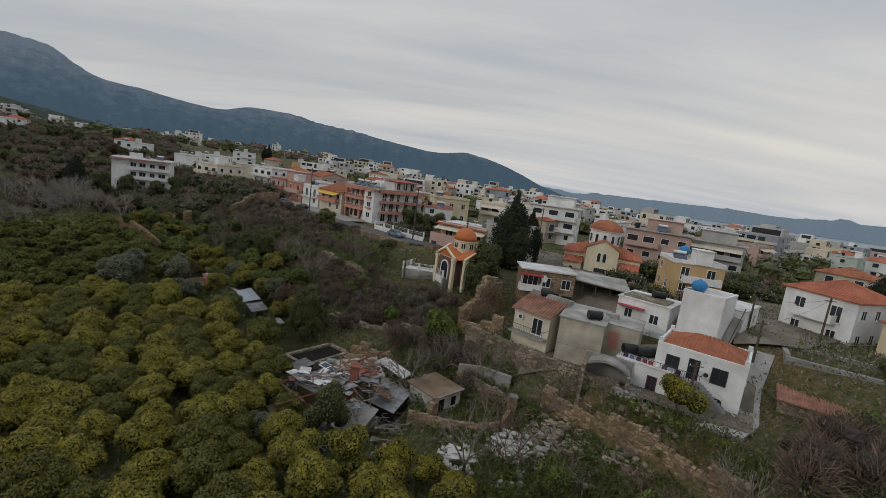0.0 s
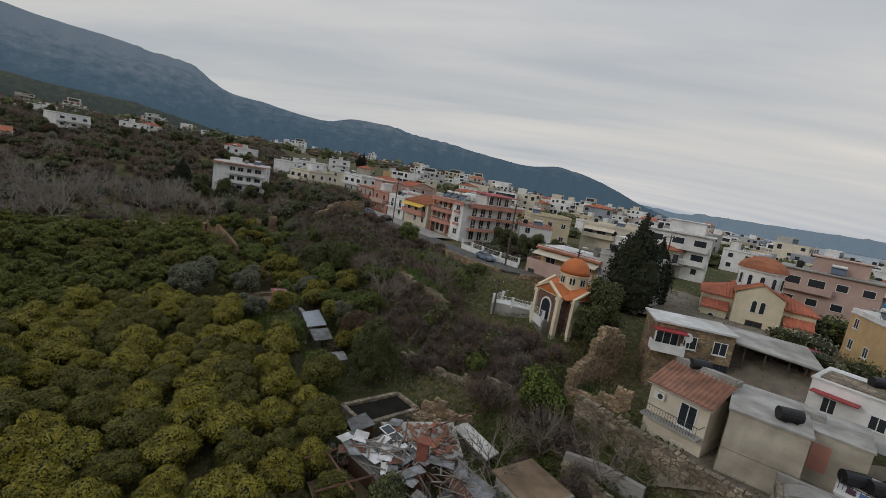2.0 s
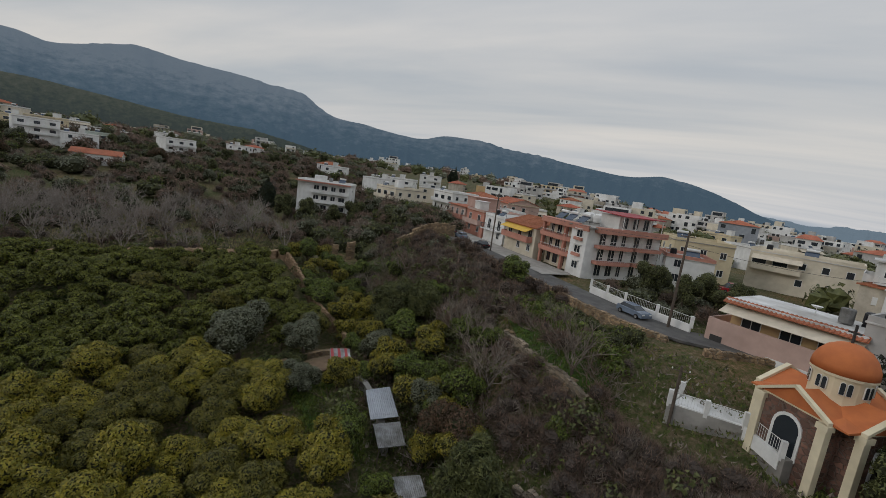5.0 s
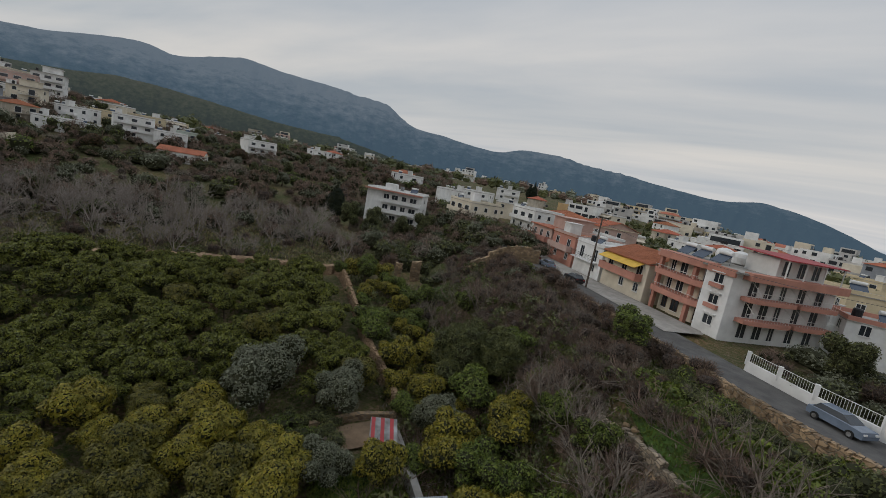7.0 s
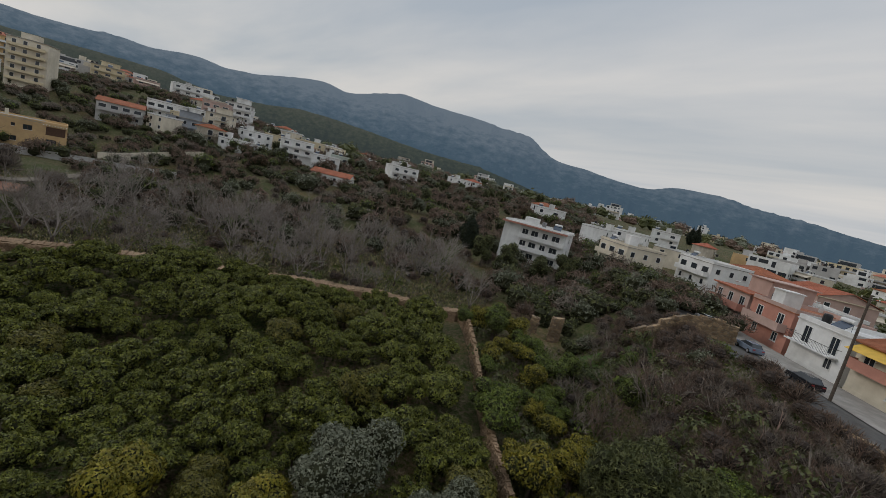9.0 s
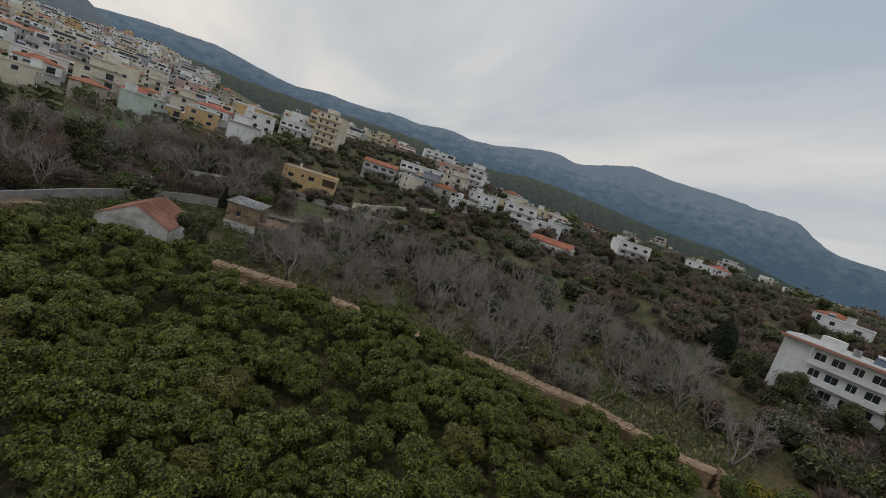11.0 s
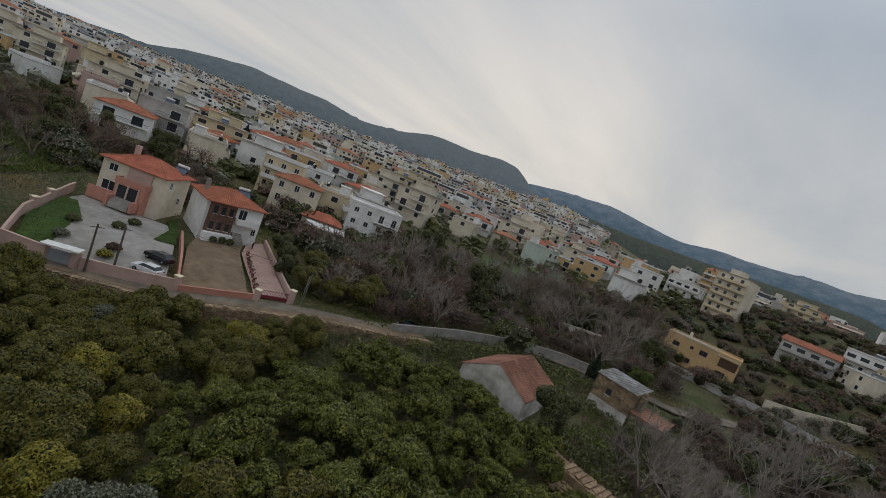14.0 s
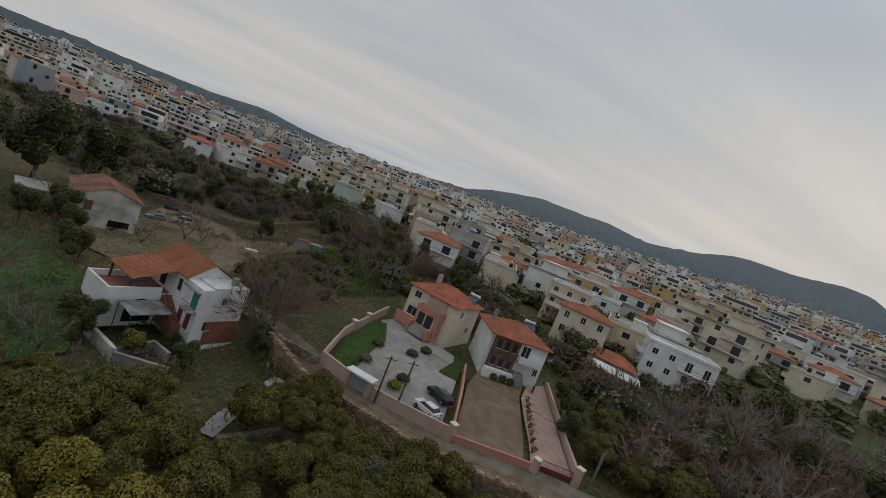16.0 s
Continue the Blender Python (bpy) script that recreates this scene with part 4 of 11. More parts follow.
def brush_arrays(r, n, rad, tall=0.85, width=0.035, core=0.62):
    """A leafless bush: fine twigs fanning out to a domed edge, solid lumps inside coloured as shade."""
    d = r.normal(size=(n, 3))
    d[:, 2] = np.abs(d[:, 2]) + 0.05
    d /= np.linalg.norm(d, axis=1)[:, None]
    lob = 0.78 + 0.22 * np.sin(3 * np.arctan2(d[:, 1], d[:, 0]) + r.uniform(0, 6.28)) * (1 - d[:, 2])
    tip = d * np.array([rad, rad, rad * tall * 1.5]) * (lob * r.uniform(0.78, 1.12, n))[:, None]
    base = tip * r.uniform(0.45, 0.8, n)[:, None] + r.normal(size=(n, 3)) * 0.07 * rad
    side = np.cross(tip - base, r.normal(size=(n, 3)))
    side *= width / (np.linalg.norm(side, axis=1)[:, None] + 1e-9)
    v = np.stack([base - side, base + side, tip], 1).reshape(-1, 3)
    f = np.arange(3 * n).reshape(n, 3)
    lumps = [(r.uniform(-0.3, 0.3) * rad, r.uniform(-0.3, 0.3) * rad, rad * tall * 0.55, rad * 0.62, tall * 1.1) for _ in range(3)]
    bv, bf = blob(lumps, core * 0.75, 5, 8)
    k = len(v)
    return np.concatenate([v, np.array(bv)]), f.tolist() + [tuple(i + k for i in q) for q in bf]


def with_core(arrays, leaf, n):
    """The leaves in one material, the core in the dark one that stands for shade."""
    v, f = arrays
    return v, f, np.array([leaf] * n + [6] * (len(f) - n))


def stuff(name, arr, mats, label, category):
    v, f, mi = arr
    ob = part_np(name, v, f, mats, idx=mi)
    return tagged(ob, label, category, kind="stuff")


def random_places(poly, n, r, avoid=(), smin=0.7, smax=1.3):
    xs, ys = [p[0] for p in poly], [p[1] for p in poly]
    out = []
    for _ in range(n * 6):
        if len(out) >= n:
            break
        x, y = r.uniform(min(xs), max(xs)), r.uniform(min(ys), max(ys))
        if inside(poly, x, y) and all(math.hypot(x - a, y - b) > c for a, b, c in avoid):
            out.append((x, y, r.uniform(smin, smax)))
    return out


r2 = np.random.default_rng(21)
# thicket of bare trees and shrubs beyond the orchard's north wall
THICKET = [(-73, 103.5), (-85, 96), (-91.2, 87), (-95, 77.8), (-100.5, 67.3), (-104.4, 57.2), (-106.6, 46.5), (-116, 47), (-124, 58), (-135, 75), (-128, 100), (-105, 120), (-80, 118)]
SLOPE = [(-60, 118), (-100, 100), (-118, 72), (-135, 55), (-170, 75), (-230, 90), (-330, 140), (-330, 330), (-200, 330), (-110, 210), (-85, 150)]
BANK = [(-2, 60), (-14, 66), (-24, 74), (-34, 84), (-44, 92), (-56, 104), (-50, 118), (-36, 108), (-22, 97), (-10, 84), (-2, 76)]
GARDEN = [(-30, 60), (-22, 58), (-14, 62), (-20, 72), (-30, 82), (-44, 93), (-62, 106), (-70, 100), (-44, 82), (-38, 76)]
RAVINE = [(-2, 52), (-6, 60), (4, 62), (8, 56), (12, 44), (24, 37), (28, 31), (22, 24), (8, 30), (2, 40)]
WESTWOOD = [(-104, 4), (-112, 14), (-128, 18), (-142, 30), (-152, 48), (-190, 40), (-225, 22), (-200, 2), (-165, -12), (-140, -14), (-122, -22), (-112, -14)]
SOUTHFIELD = [(-66, -24), (-76, -38), (-90, -48), (-100, -80), (-80, -108), (-52, -118), (-20, -112), (-10, -70), (-38, -40), (-50, -30)]
LOWTOWN = [(-75, -110), (-108, -78), (-118, -52), (-98, -36), (-84, -46), (-66, -80), (-50, -118), (-40, -150)]
STRIP = [(-19, 81, 3.4), (-15.5, 77.5, 3.2), (-12.5, 74.5, 2.8), (-10, 71.8, 2.6), (-7.2, 83.8, 3), (-11, 87.2, 3), (-15.4, 91.8, 3.2), (-21, 97.8, 3.2), (-25, 101.6, 3.2), (-28, 104.8, 3.2), (-32, 108.2, 3.2), (-36, 111.6, 3.4), (-43, 118, 4), (-50, 125, 4)]
SHELTER = [(-26, 65.5, 3.4), (-24.5, 62.8, 2.2), (-36.2, 72.2, 2.6), (-40, 72.6, 3.2), (-28.6, 68.2, 2.6), (-21, 60.3, 2)]
NOBARE = [(-7, 50, 9), (-15, 48, 6), (5.5, 44.5, 3.2), (27, 36, 2.5)]

grey_protos = [bare_tree(r2, "tall leafless tree with pale grey branches", M_PALETWIG, 6.0, 0.5) for _ in range(3)]
dark_protos = [bare_tree(r2, "leafless brown tree with a dense mesh of twigs", M_TWIGDARK, 4.6, 0.8, fine=170) for _ in range(3)]
mid_protos = [bare_tree(r2, "leafless grey-brown tree with fine twigs", M_TWIG, 4.8, 0.7, fine=160) for _ in range(3)]
scatter_copies(grey_protos, random_places(THICKET, 84, r2) + random_places(WESTWOOD, 40, r2, smin=0.9, smax=1.5) + random_places([(-112, 47), (-130, 47), (-150, 55), (-174, 58), (-160, 74), (-116, 62)], 16, r2), r=r2, lo=0.7, hi=1.15)
scatter_copies(mid_protos, [q for q in random_places(BANK, 26, r2, STRIP) if 0.73 * (q[0] - 4) + 0.68 * (q[1] - 50) < 0] + random_places(THICKET, 10, r2) + random_places(WESTWOOD, 34, r2, smin=1.0, smax=1.9) + random_places(RAVINE, 5, r2, NOBARE) + random_places(SOUTHFIELD, 24, r2) + [(-14.4, 78.0, 0.5), (-21.4, 86.6, 0.5), (-29.6, 96.0, 0.5), (-37.6, 105, 0.55), (-12.0, 72.4, 0.9), (-22.5, 77.6, 1.25), (-26, 80.5, 1.1), (-19.4, 72.5, 1.0), (-61.9, -15.9, 1.55), (-63.4, -17.5, 1.2), (-42.7, -5.6, 1.1), (-45, -3.4, 0.8), (-38, -8, 1.0), (-20.6, -49.1, 1.3), (2.9, 51.5, 1.15), (4.8, 52.4, 0.95), (0.8, 52.6, 0.9), (6.6, 50.6, 0.9), (-1, 56, 0.9), (-6, 41.5, 0.55), (-35, -13, 1.2), (-33, -2, 1.2), (-57, -20, 1), (-62, 1, 0.6), (-6, 50, 0.8), (-1, 48, 0.9), (3, 51, 1)], r=r2, lo=0.7, hi=1.2)
scatter_copies(dark_protos, [q for q in random_places(BANK, 24, r2, STRIP) if 0.73 * (q[0] - 4) + 0.68 * (q[1] - 50) < 0] + random_places(WESTWOOD, 30, r2, smin=1.0, smax=1.8) + random_places(RAVINE, 4, r2, NOBARE) + random_places(SLOPE, 24, r2) + random_places(SOUTHFIELD, 8, r2) + random_places(LOWTOWN, 18, r2, smin=1, smax=1.8), r=r2, lo=0.7, hi=1.2)

r3 = np.random.default_rng(31)
olives = [olive(r3) for _ in range(2)]
scatter_copies(olives, [(-49.8, 71.4, 1.6), (-42.6, 74.4, 1.1), (-34.2, 77.4, 1.0), (-37, 67, 0.8), (-68.5, 32, 1.05), (-33, 77, 0.75), (-24, 70, 0.8), (-75, 8, 0.9), (-13.5, 38, 0.6)] + random_places(SLOPE, 34, r3), r=r3, lo=0.9, hi=1.1)
greens = [broadleaf(r3, "dark evergreen tree with a dense crown", M_LEAF_DARK, tall=1.15) for _ in range(2)]
scatter_copies(greens, [(-7.6, 38.9, 0.95), (-62.1, -11.6, 0.6), (-36.4, -28, 0.8), (-33, -31, 0.7), (-27.5, -40.7, 1.0), (-31, -36, 0.8), (-24, -38, 0.8), (8.2, 65.6, 1.15), (6.9, 63.9, 0.95), (-107.6, 41.2, 1.0), (-92, 132, 1.2), (-86, 136, 1.1), (-98, 130, 1.3), (-81, 140, 1.0)] + random_places(SLOPE, 40, r3) + random_places(WESTWOOD, 8, r3, smin=1.0, smax=1.5) + random_places(SOUTHFIELD, 9, r3) + random_places(LOWTOWN, 16, r3, smin=0.8, smax=1.4) + [(-12, -62, 2.6), (-6, -52, 2.4), (-18, -72, 2.4), (-46.5, -7, 0.7), (-56.5, -5.2, 0.55), (-101, -24, 1), (-104, -10, 0.8), (-101, -3, 0.7), (-103, -6, 0.7), (-106, -2, 0.8), (-6, 96, 0.8), (-2, 93, 0.7), (1, 97, 0.8), (-4, 100, 0.7), (4, 95, 0.8), (2, 90.5, 0.6)], r=r3, lo=0.9, hi=1.1)
for x, y, rad, hgt, lab in ((-37.4, 87.0, 4.6, 6.4, "broad dark evergreen with hanging feathery branches"), (-32.8, 86.6, 3.2, 4.6, "dark evergreen with hanging feathery branches"), (-16.2, 59.4, 3.0, 7.6, "tall dark evergreen beside the old cistern")):
    big_evergreen(r3, rad, hgt, lab).matrix_basis = pose(x, y, gz(x, y))
fresh = [broadleaf(r3, "small tree with fresh yellow-green leaves", M_LEAF_FRESH, tall=0.9) for _ in range(2)]
scatter_copies(fresh, random_places(GARDEN, 24, r3, SHELTER, smin=0.6, smax=1.1) + [q for q in random_places(BANK, 16, r3, STRIP, smin=0.5, smax=0.9) if 0.73 * (q[0] - 4) + 0.68 * (q[1] - 50) < 1] + random_places(RAVINE, 3, r3, NOBARE) + [(-145, 42, 1.2), (12, 33, 0.8), (-22, 90, 1.0)], r=r3, lo=0.7, hi=1.1)
lemon = [broadleaf(r3, "low citrus tree with yellowing leaves among shrubs", M_LEAF_YELLOW, tall=0.8) for _ in range(2)]
scatter_copies(lemon, random_places(GARDEN, 44, r3, SHELTER, smin=0.6, smax=1.0) + [(23.6, 37.2, 0.95), (-51.4, -6.3, 0.55), (-1, 34.5, 0.8), (2, 34.5, 0.8), (-5, 34.5, 0.9), (4, 31.5, 0.8)], r=r3, lo=0.8, hi=1.1)
rust = [broadleaf(r3, "tree with rust-brown withered leaves", M_LEAF_RUST) for _ in range(1)]
scatter_copies(rust, [(-21.4, 66.6, 1.0), (-19.4, 65.4, 0.9)] + random_places(SLOPE, 12, r3) + random_places(WESTWOOD, 6, r3), r=r3, lo=0.9, hi=1.3)

for x, y, hgt, rad, lab in [(13, 75, 13, 3.4, "tall dark spreading cypress beside the churches"), (-137, 36.5, 5.5, 0.9, "slender dark cypress beside the ruined hut"),
                            (66, 62, 9, 3.0, "dark conical evergreen tree"), (-110, 136, 9, 2.4, "dark conical cypress beside the white apartment house"), (17, 80, 10, 2.4, "dark cypress behind the church"),
                            (-118, 305, 12, 2.0, "slim cypress on the hillside"), (-122, 308, 10, 2.0, "slim cypress on the hillside"), (-150, -120, 12, 3, "dark conifer between town houses")]:
    c = cypress(r3, hgt, rad, lab)
    c.matrix_basis = pose(x, y, gz(x, y))

SOUTHWOOD = [(30, -110), (-20, -84), (-54, -100), (-52, -150), (-20, -190), (50, -200), (110, -160)]
# undergrowth, weeds and far bushes
r4 = np.random.default_rng(41)
PM = [M_LEAF_DARK, M_LEAF_FRESH, M_TWIGDARK, M_TWIG, M_LEAF_OLIVE, M_LEAF_YELLOW, M_CORE, M_BRUSHSHADE]
LANEBANK = [(-60, -17), (-70, -7), (-84, 3.6), (-97, 12), (-106, 17), (-106, 30), (-100, 24), (-92, 10), (-78, 0), (-66, -5)]
VILLAGE = [(22, 40), (30, 33), (40, 34), (56, 44), (56, 70), (40, 66), (34, 62), (26, 66), (36, 90), (20, 96), (10, 90), (4, 80), (22, 70), (20, 58)]
FARMYARD = [(-66, -14), (-56, -4), (-46, -3), (-36, 0), (-22, -6), (-20, -44), (-44, -24), (-60, -24)]
low_green = [(*bush_arrays(r4, 120, 0.19, 0.9, 0.6, 3), 1) for _ in range(3)]
low_dark = [(*bush_arrays(r4, 130, 0.20, 1.1, 0.8, 3), 0) for _ in range(3)]
low_twig = []
for _ in range(3):
    v, f = twigs_arrays(r4, 1.8, 1.0, levels=2, first=5, base_r=0.03, fine=18, fine_len=0.8)
    low_twig.append((v, f, 2))
low_grey = [(v, f, 3) for v, f, _ in low_twig]
stuff("undergrowth", merge_scatter(low_green + low_dark * 2 + low_twig * 2 + low_grey, [q for q in random_places(BANK, 640, r4, STRIP) if 0.73 * (q[0] - 4) + 0.68 * (q[1] - 50) < 5] + random_places(GARDEN, 260, r4, SHELTER) + random_places(THICKET, 320, r4) + random_places(WESTWOOD, 760, r4) + random_places(SOUTHFIELD, 240, r4, smin=0.4, smax=0.9) + random_places(LOWTOWN, 220, r4) + random_places(LANEBANK, 260, r4, smin=0.4, smax=0.8) + random_places(VILLAGE, 80, r4, smin=0.3, smax=0.6) + random_places(FARMYARD, 200, r4, smin=0.4, smax=0.9), r4), PM, "tangled low shrubs, weeds and bare twigs on rough ground", "undergrowth")
stuff("ravine_scrub", merge_scatter(low_green * 3 + low_dark * 2 + low_twig[:1], random_places(RAVINE, 470, r4, NOBARE + [(4.6, 37.6, 2.2), (9.9, 39.4, 2.6), (12, 39.4, 2.2), (15, 40.5, 2.4), (19, 37, 2.0), (22.6, 33.6, 2.0)], smin=0.3, smax=0.8), r4), PM, "green brambles and low bushes in the hollow", "undergrowth")
HUTS = [(-107, 18), (-118, 21), (-130, 26), (-136, 34), (-135, 48), (-122, 52), (-108, 47), (-108, 41), (-122, 42), (-122, 26), (-107, 26)]
NOHUT = [(-129.5, 42, 5.5), (-114, 33, 6.5)]
stuff("hut_scrub", merge_scatter(low_green * 2 + low_dark * 2 + low_twig + low_grey, random_places(HUTS, 260, r4, NOHUT), r4), PM, "weeds and bushes round the barn and hut", "undergrowth")
STREETBANK = [(-7, 73.5), (-13, 78.6), (-19.5, 85.6), (-27.4, 95), (-39, 107.4), (-44, 106), (-32, 94), (-23, 84), (-15, 76.4), (-9, 70)]
GREENSTRIP = [(-20.5, 84.5), (-14.6, 79.4), (-11, 75.8), (-8.6, 72.6), (-7.2, 74), (-10.2, 77.8), (-15.6, 83), (-19.4, 87)]
stuff("bank_greens", merge_scatter(low_green, random_places(GREENSTRIP, 130, r4, smin=0.6, smax=1.1), r4), PM, "bright green leafy plants below the street wall", "plants")
stuff("bank_brush", merge_scatter([(v * 1.3, f, m) for v, f, m in low_twig * 2 + low_grey * 2] + low_dark[:1], [q for q in random_places(STREETBANK, 420, r4, smin=0.6, smax=1.2) if 0.73 * (q[0] - 4) + 0.68 * (q[1] - 50) < 5.5], r4), PM, "bare brown brushwood covering the bank below the street", "undergrowth")
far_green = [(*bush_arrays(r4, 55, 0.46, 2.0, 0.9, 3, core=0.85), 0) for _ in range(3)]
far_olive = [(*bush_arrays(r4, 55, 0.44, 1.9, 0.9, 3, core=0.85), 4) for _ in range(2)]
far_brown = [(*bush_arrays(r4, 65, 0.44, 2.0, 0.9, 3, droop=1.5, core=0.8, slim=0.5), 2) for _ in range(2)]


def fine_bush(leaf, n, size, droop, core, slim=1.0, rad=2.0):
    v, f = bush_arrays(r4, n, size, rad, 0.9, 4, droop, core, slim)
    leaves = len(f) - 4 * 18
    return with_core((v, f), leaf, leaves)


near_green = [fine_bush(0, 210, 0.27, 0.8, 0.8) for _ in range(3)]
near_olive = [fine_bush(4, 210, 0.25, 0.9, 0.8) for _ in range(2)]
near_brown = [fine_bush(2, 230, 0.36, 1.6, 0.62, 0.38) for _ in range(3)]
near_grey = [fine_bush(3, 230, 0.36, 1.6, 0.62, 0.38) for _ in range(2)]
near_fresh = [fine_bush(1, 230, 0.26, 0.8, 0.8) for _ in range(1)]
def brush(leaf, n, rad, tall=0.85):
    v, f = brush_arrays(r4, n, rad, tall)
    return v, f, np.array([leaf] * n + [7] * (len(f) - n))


def below_road(places):
    """Keeps what stands low enough on the bank to leave the street in view."""
    return [q for q in places if 0.73 * (q[0] - 4) + 0.68 * (q[1] - 50) < ((7.0 if q[2] > 0.55 else 9.8) if q[1] > 87 else (5.0 if q[2] > 0.55 else 8.0)) or q[1] < 70]


HUTFIELD = [(-112, 47), (-130, 47), (-150, 55), (-174, 58), (-176, 72), (-160, 76), (-135, 74), (-116, 60)]
brown_brush = [brush(2, 620, 2.2) for _ in range(3)]
grey_brush = [brush(3, 560, 2.0, 1.0) for _ in range(2)]
TOPBANK = [(-5, 68), (-9, 74), (-13.4, 80.5), (-17.2, 88.4), (-25.4, 97.8), (-39, 109), (-54, 122), (-60, 117), (-47, 103), (-36, 92), (-27, 82), (-20, 74), (-12, 66), (-4, 62)]
HOLLOW = [(-4, 57), (-1, 52), (3, 47), (8, 46), (5, 53), (3, 58), (8, 64), (2, 66), (-6, 64)]
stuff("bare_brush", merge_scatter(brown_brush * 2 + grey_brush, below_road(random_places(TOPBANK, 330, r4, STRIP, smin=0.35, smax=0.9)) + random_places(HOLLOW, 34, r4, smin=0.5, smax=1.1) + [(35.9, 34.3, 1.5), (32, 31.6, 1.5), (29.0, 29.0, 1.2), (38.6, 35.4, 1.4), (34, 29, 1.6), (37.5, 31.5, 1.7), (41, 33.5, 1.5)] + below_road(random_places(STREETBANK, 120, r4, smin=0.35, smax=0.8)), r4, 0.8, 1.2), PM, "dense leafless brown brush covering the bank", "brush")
SUNKEN = [(-17, 75.4), (-9, 70), (-5.2, 67), (2.2, 64), (0, 59.4), (-11.6, 61.6), (-18, 69.6)]
stuff("bare_brush", merge_scatter(brown_brush * 3 + grey_brush, random_places(SUNKEN, 120, r4, STRIP, smin=0.45, smax=0.95), r4, 0.85, 1.15), PM, "dense leafless brown brush in the hollow below the chapel", "brush")
UPBANK = [(-46, 104), (-41, 110), (-52, 123), (-66, 138), (-80, 152), (-88, 142), (-72, 124), (-60, 110)]
CREST = [(-15.4 - 1.9 * k / 2 + 0.5 * math.sin(k * 2.3), 86.9 + 2.03 * k / 2 + 0.5 * math.sin(k * 1.7), 0.88 + 0.2 * math.sin(k * 3.1)) for k in range(25)]
stuff("bare_brush", merge_scatter(brown_brush, CREST + random_places([(-46, 112.4), (-40, 110), (-47, 117), (-54, 124)], 14, r4, smin=0.7, smax=1.0), r4, 0.85, 1.15), PM, "leafless brown hedge on the edge of the street", "brush")
stuff("bank_bushes", merge_scatter(near_fresh * 2 + near_green, random_places([(-19.6, 86.2), (-8.6, 75.6), (-7.4, 78.4), (-12, 82.6), (-17.4, 88)], 75, r4, smin=0.32, smax=0.62) + random_places([(-46, 70.4), (-41, 73.6), (-38.6, 69), (-41, 66.8), (-45, 68.2)], 26, r4, smin=0.35, smax=0.6), r4, 0.8, 1.1), PM, "low leafy green bushes on the bank and beside the olives", "bushes")
stuff("bank_bushes", merge_scatter(brown_brush * 3 + near_green * 2 + near_fresh + near_olive, random_places(UPBANK, 150, r4, STRIP + [(-52, 108, 4), (-48, 112, 3), (-62, 110.5, 2.5)], smin=0.4, smax=0.85) + random_places([(-46, 92), (-30, 80), (-24, 74), (-20, 70), (-28, 76), (-38, 84), (-56, 102), (-50, 104)], 60, r4, smin=0.4, smax=0.9), r4, 0.8, 1.2), PM, "mixed bare and evergreen bushes along the upper bank", "bushes")
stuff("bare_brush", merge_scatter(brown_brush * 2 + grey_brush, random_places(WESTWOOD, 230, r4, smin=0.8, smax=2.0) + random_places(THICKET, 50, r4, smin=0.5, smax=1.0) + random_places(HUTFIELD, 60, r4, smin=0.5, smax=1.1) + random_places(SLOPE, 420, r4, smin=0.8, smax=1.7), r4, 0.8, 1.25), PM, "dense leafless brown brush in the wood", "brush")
stuff("southern_wood", merge_scatter(near_green + brown_brush * 3 + grey_brush * 2 + near_olive[:1], random_places(SOUTHWOOD, 300, r4, smin=1.1, smax=2.2) + random_places(LOWTOWN, 90, r4, smin=0.8, smax=1.6), r4), PM, "dark wood and bare thicket between farm and town", "wood")
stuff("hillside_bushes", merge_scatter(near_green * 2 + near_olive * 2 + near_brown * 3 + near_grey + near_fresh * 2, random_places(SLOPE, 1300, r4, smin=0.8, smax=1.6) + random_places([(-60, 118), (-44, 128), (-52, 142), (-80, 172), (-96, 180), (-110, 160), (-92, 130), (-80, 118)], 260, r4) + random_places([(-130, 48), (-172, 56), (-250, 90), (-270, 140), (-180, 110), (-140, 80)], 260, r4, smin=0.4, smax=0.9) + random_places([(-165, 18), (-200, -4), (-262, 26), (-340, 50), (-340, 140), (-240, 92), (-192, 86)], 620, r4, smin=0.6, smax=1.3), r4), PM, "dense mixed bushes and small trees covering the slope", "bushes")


def weeds(name, areas, size, mat, label, r):
    """Grass blades and leafy weeds as thousands of small upright sprays."""
    P = []
    for poly, n in areas:
        P += [(x, y) for x, y, _ in random_places(poly, n, r)]
    P = np.array(P)
    d = 0.73 * (P[:, 0] - 4) + 0.68 * (P[:, 1] - 50)
    P = P[~((d > 11.3) & (d < 18) & (P[:, 1] > 76) & (P[:, 1] < 150) & (P[:, 0] > -70) & (P[:, 0] < 8))]
    z = ground(P[:, 0], P[:, 1])
    c = np.stack([P[:, 0], P[:, 1], z + size * 0.3], 1)
    a = r.uniform(0, 6.28, len(c))
    side = np.stack([np.cos(a), np.sin(a), np.zeros(len(c))], 1) * size * 0.28
    lean = r.normal(size=c.shape) * size * 0.45
    lean[:, 2] = size * r.uniform(0.4, 1.1, len(c))
    v = np.stack([c - side, c + side, c + lean], 1).reshape(-1, 3)
    f = np.arange(3 * len(c)).reshape(-1, 3)
    ob = part_np(name, v, f, mat)
    tagged(ob, label, "weeds", kind="stuff")


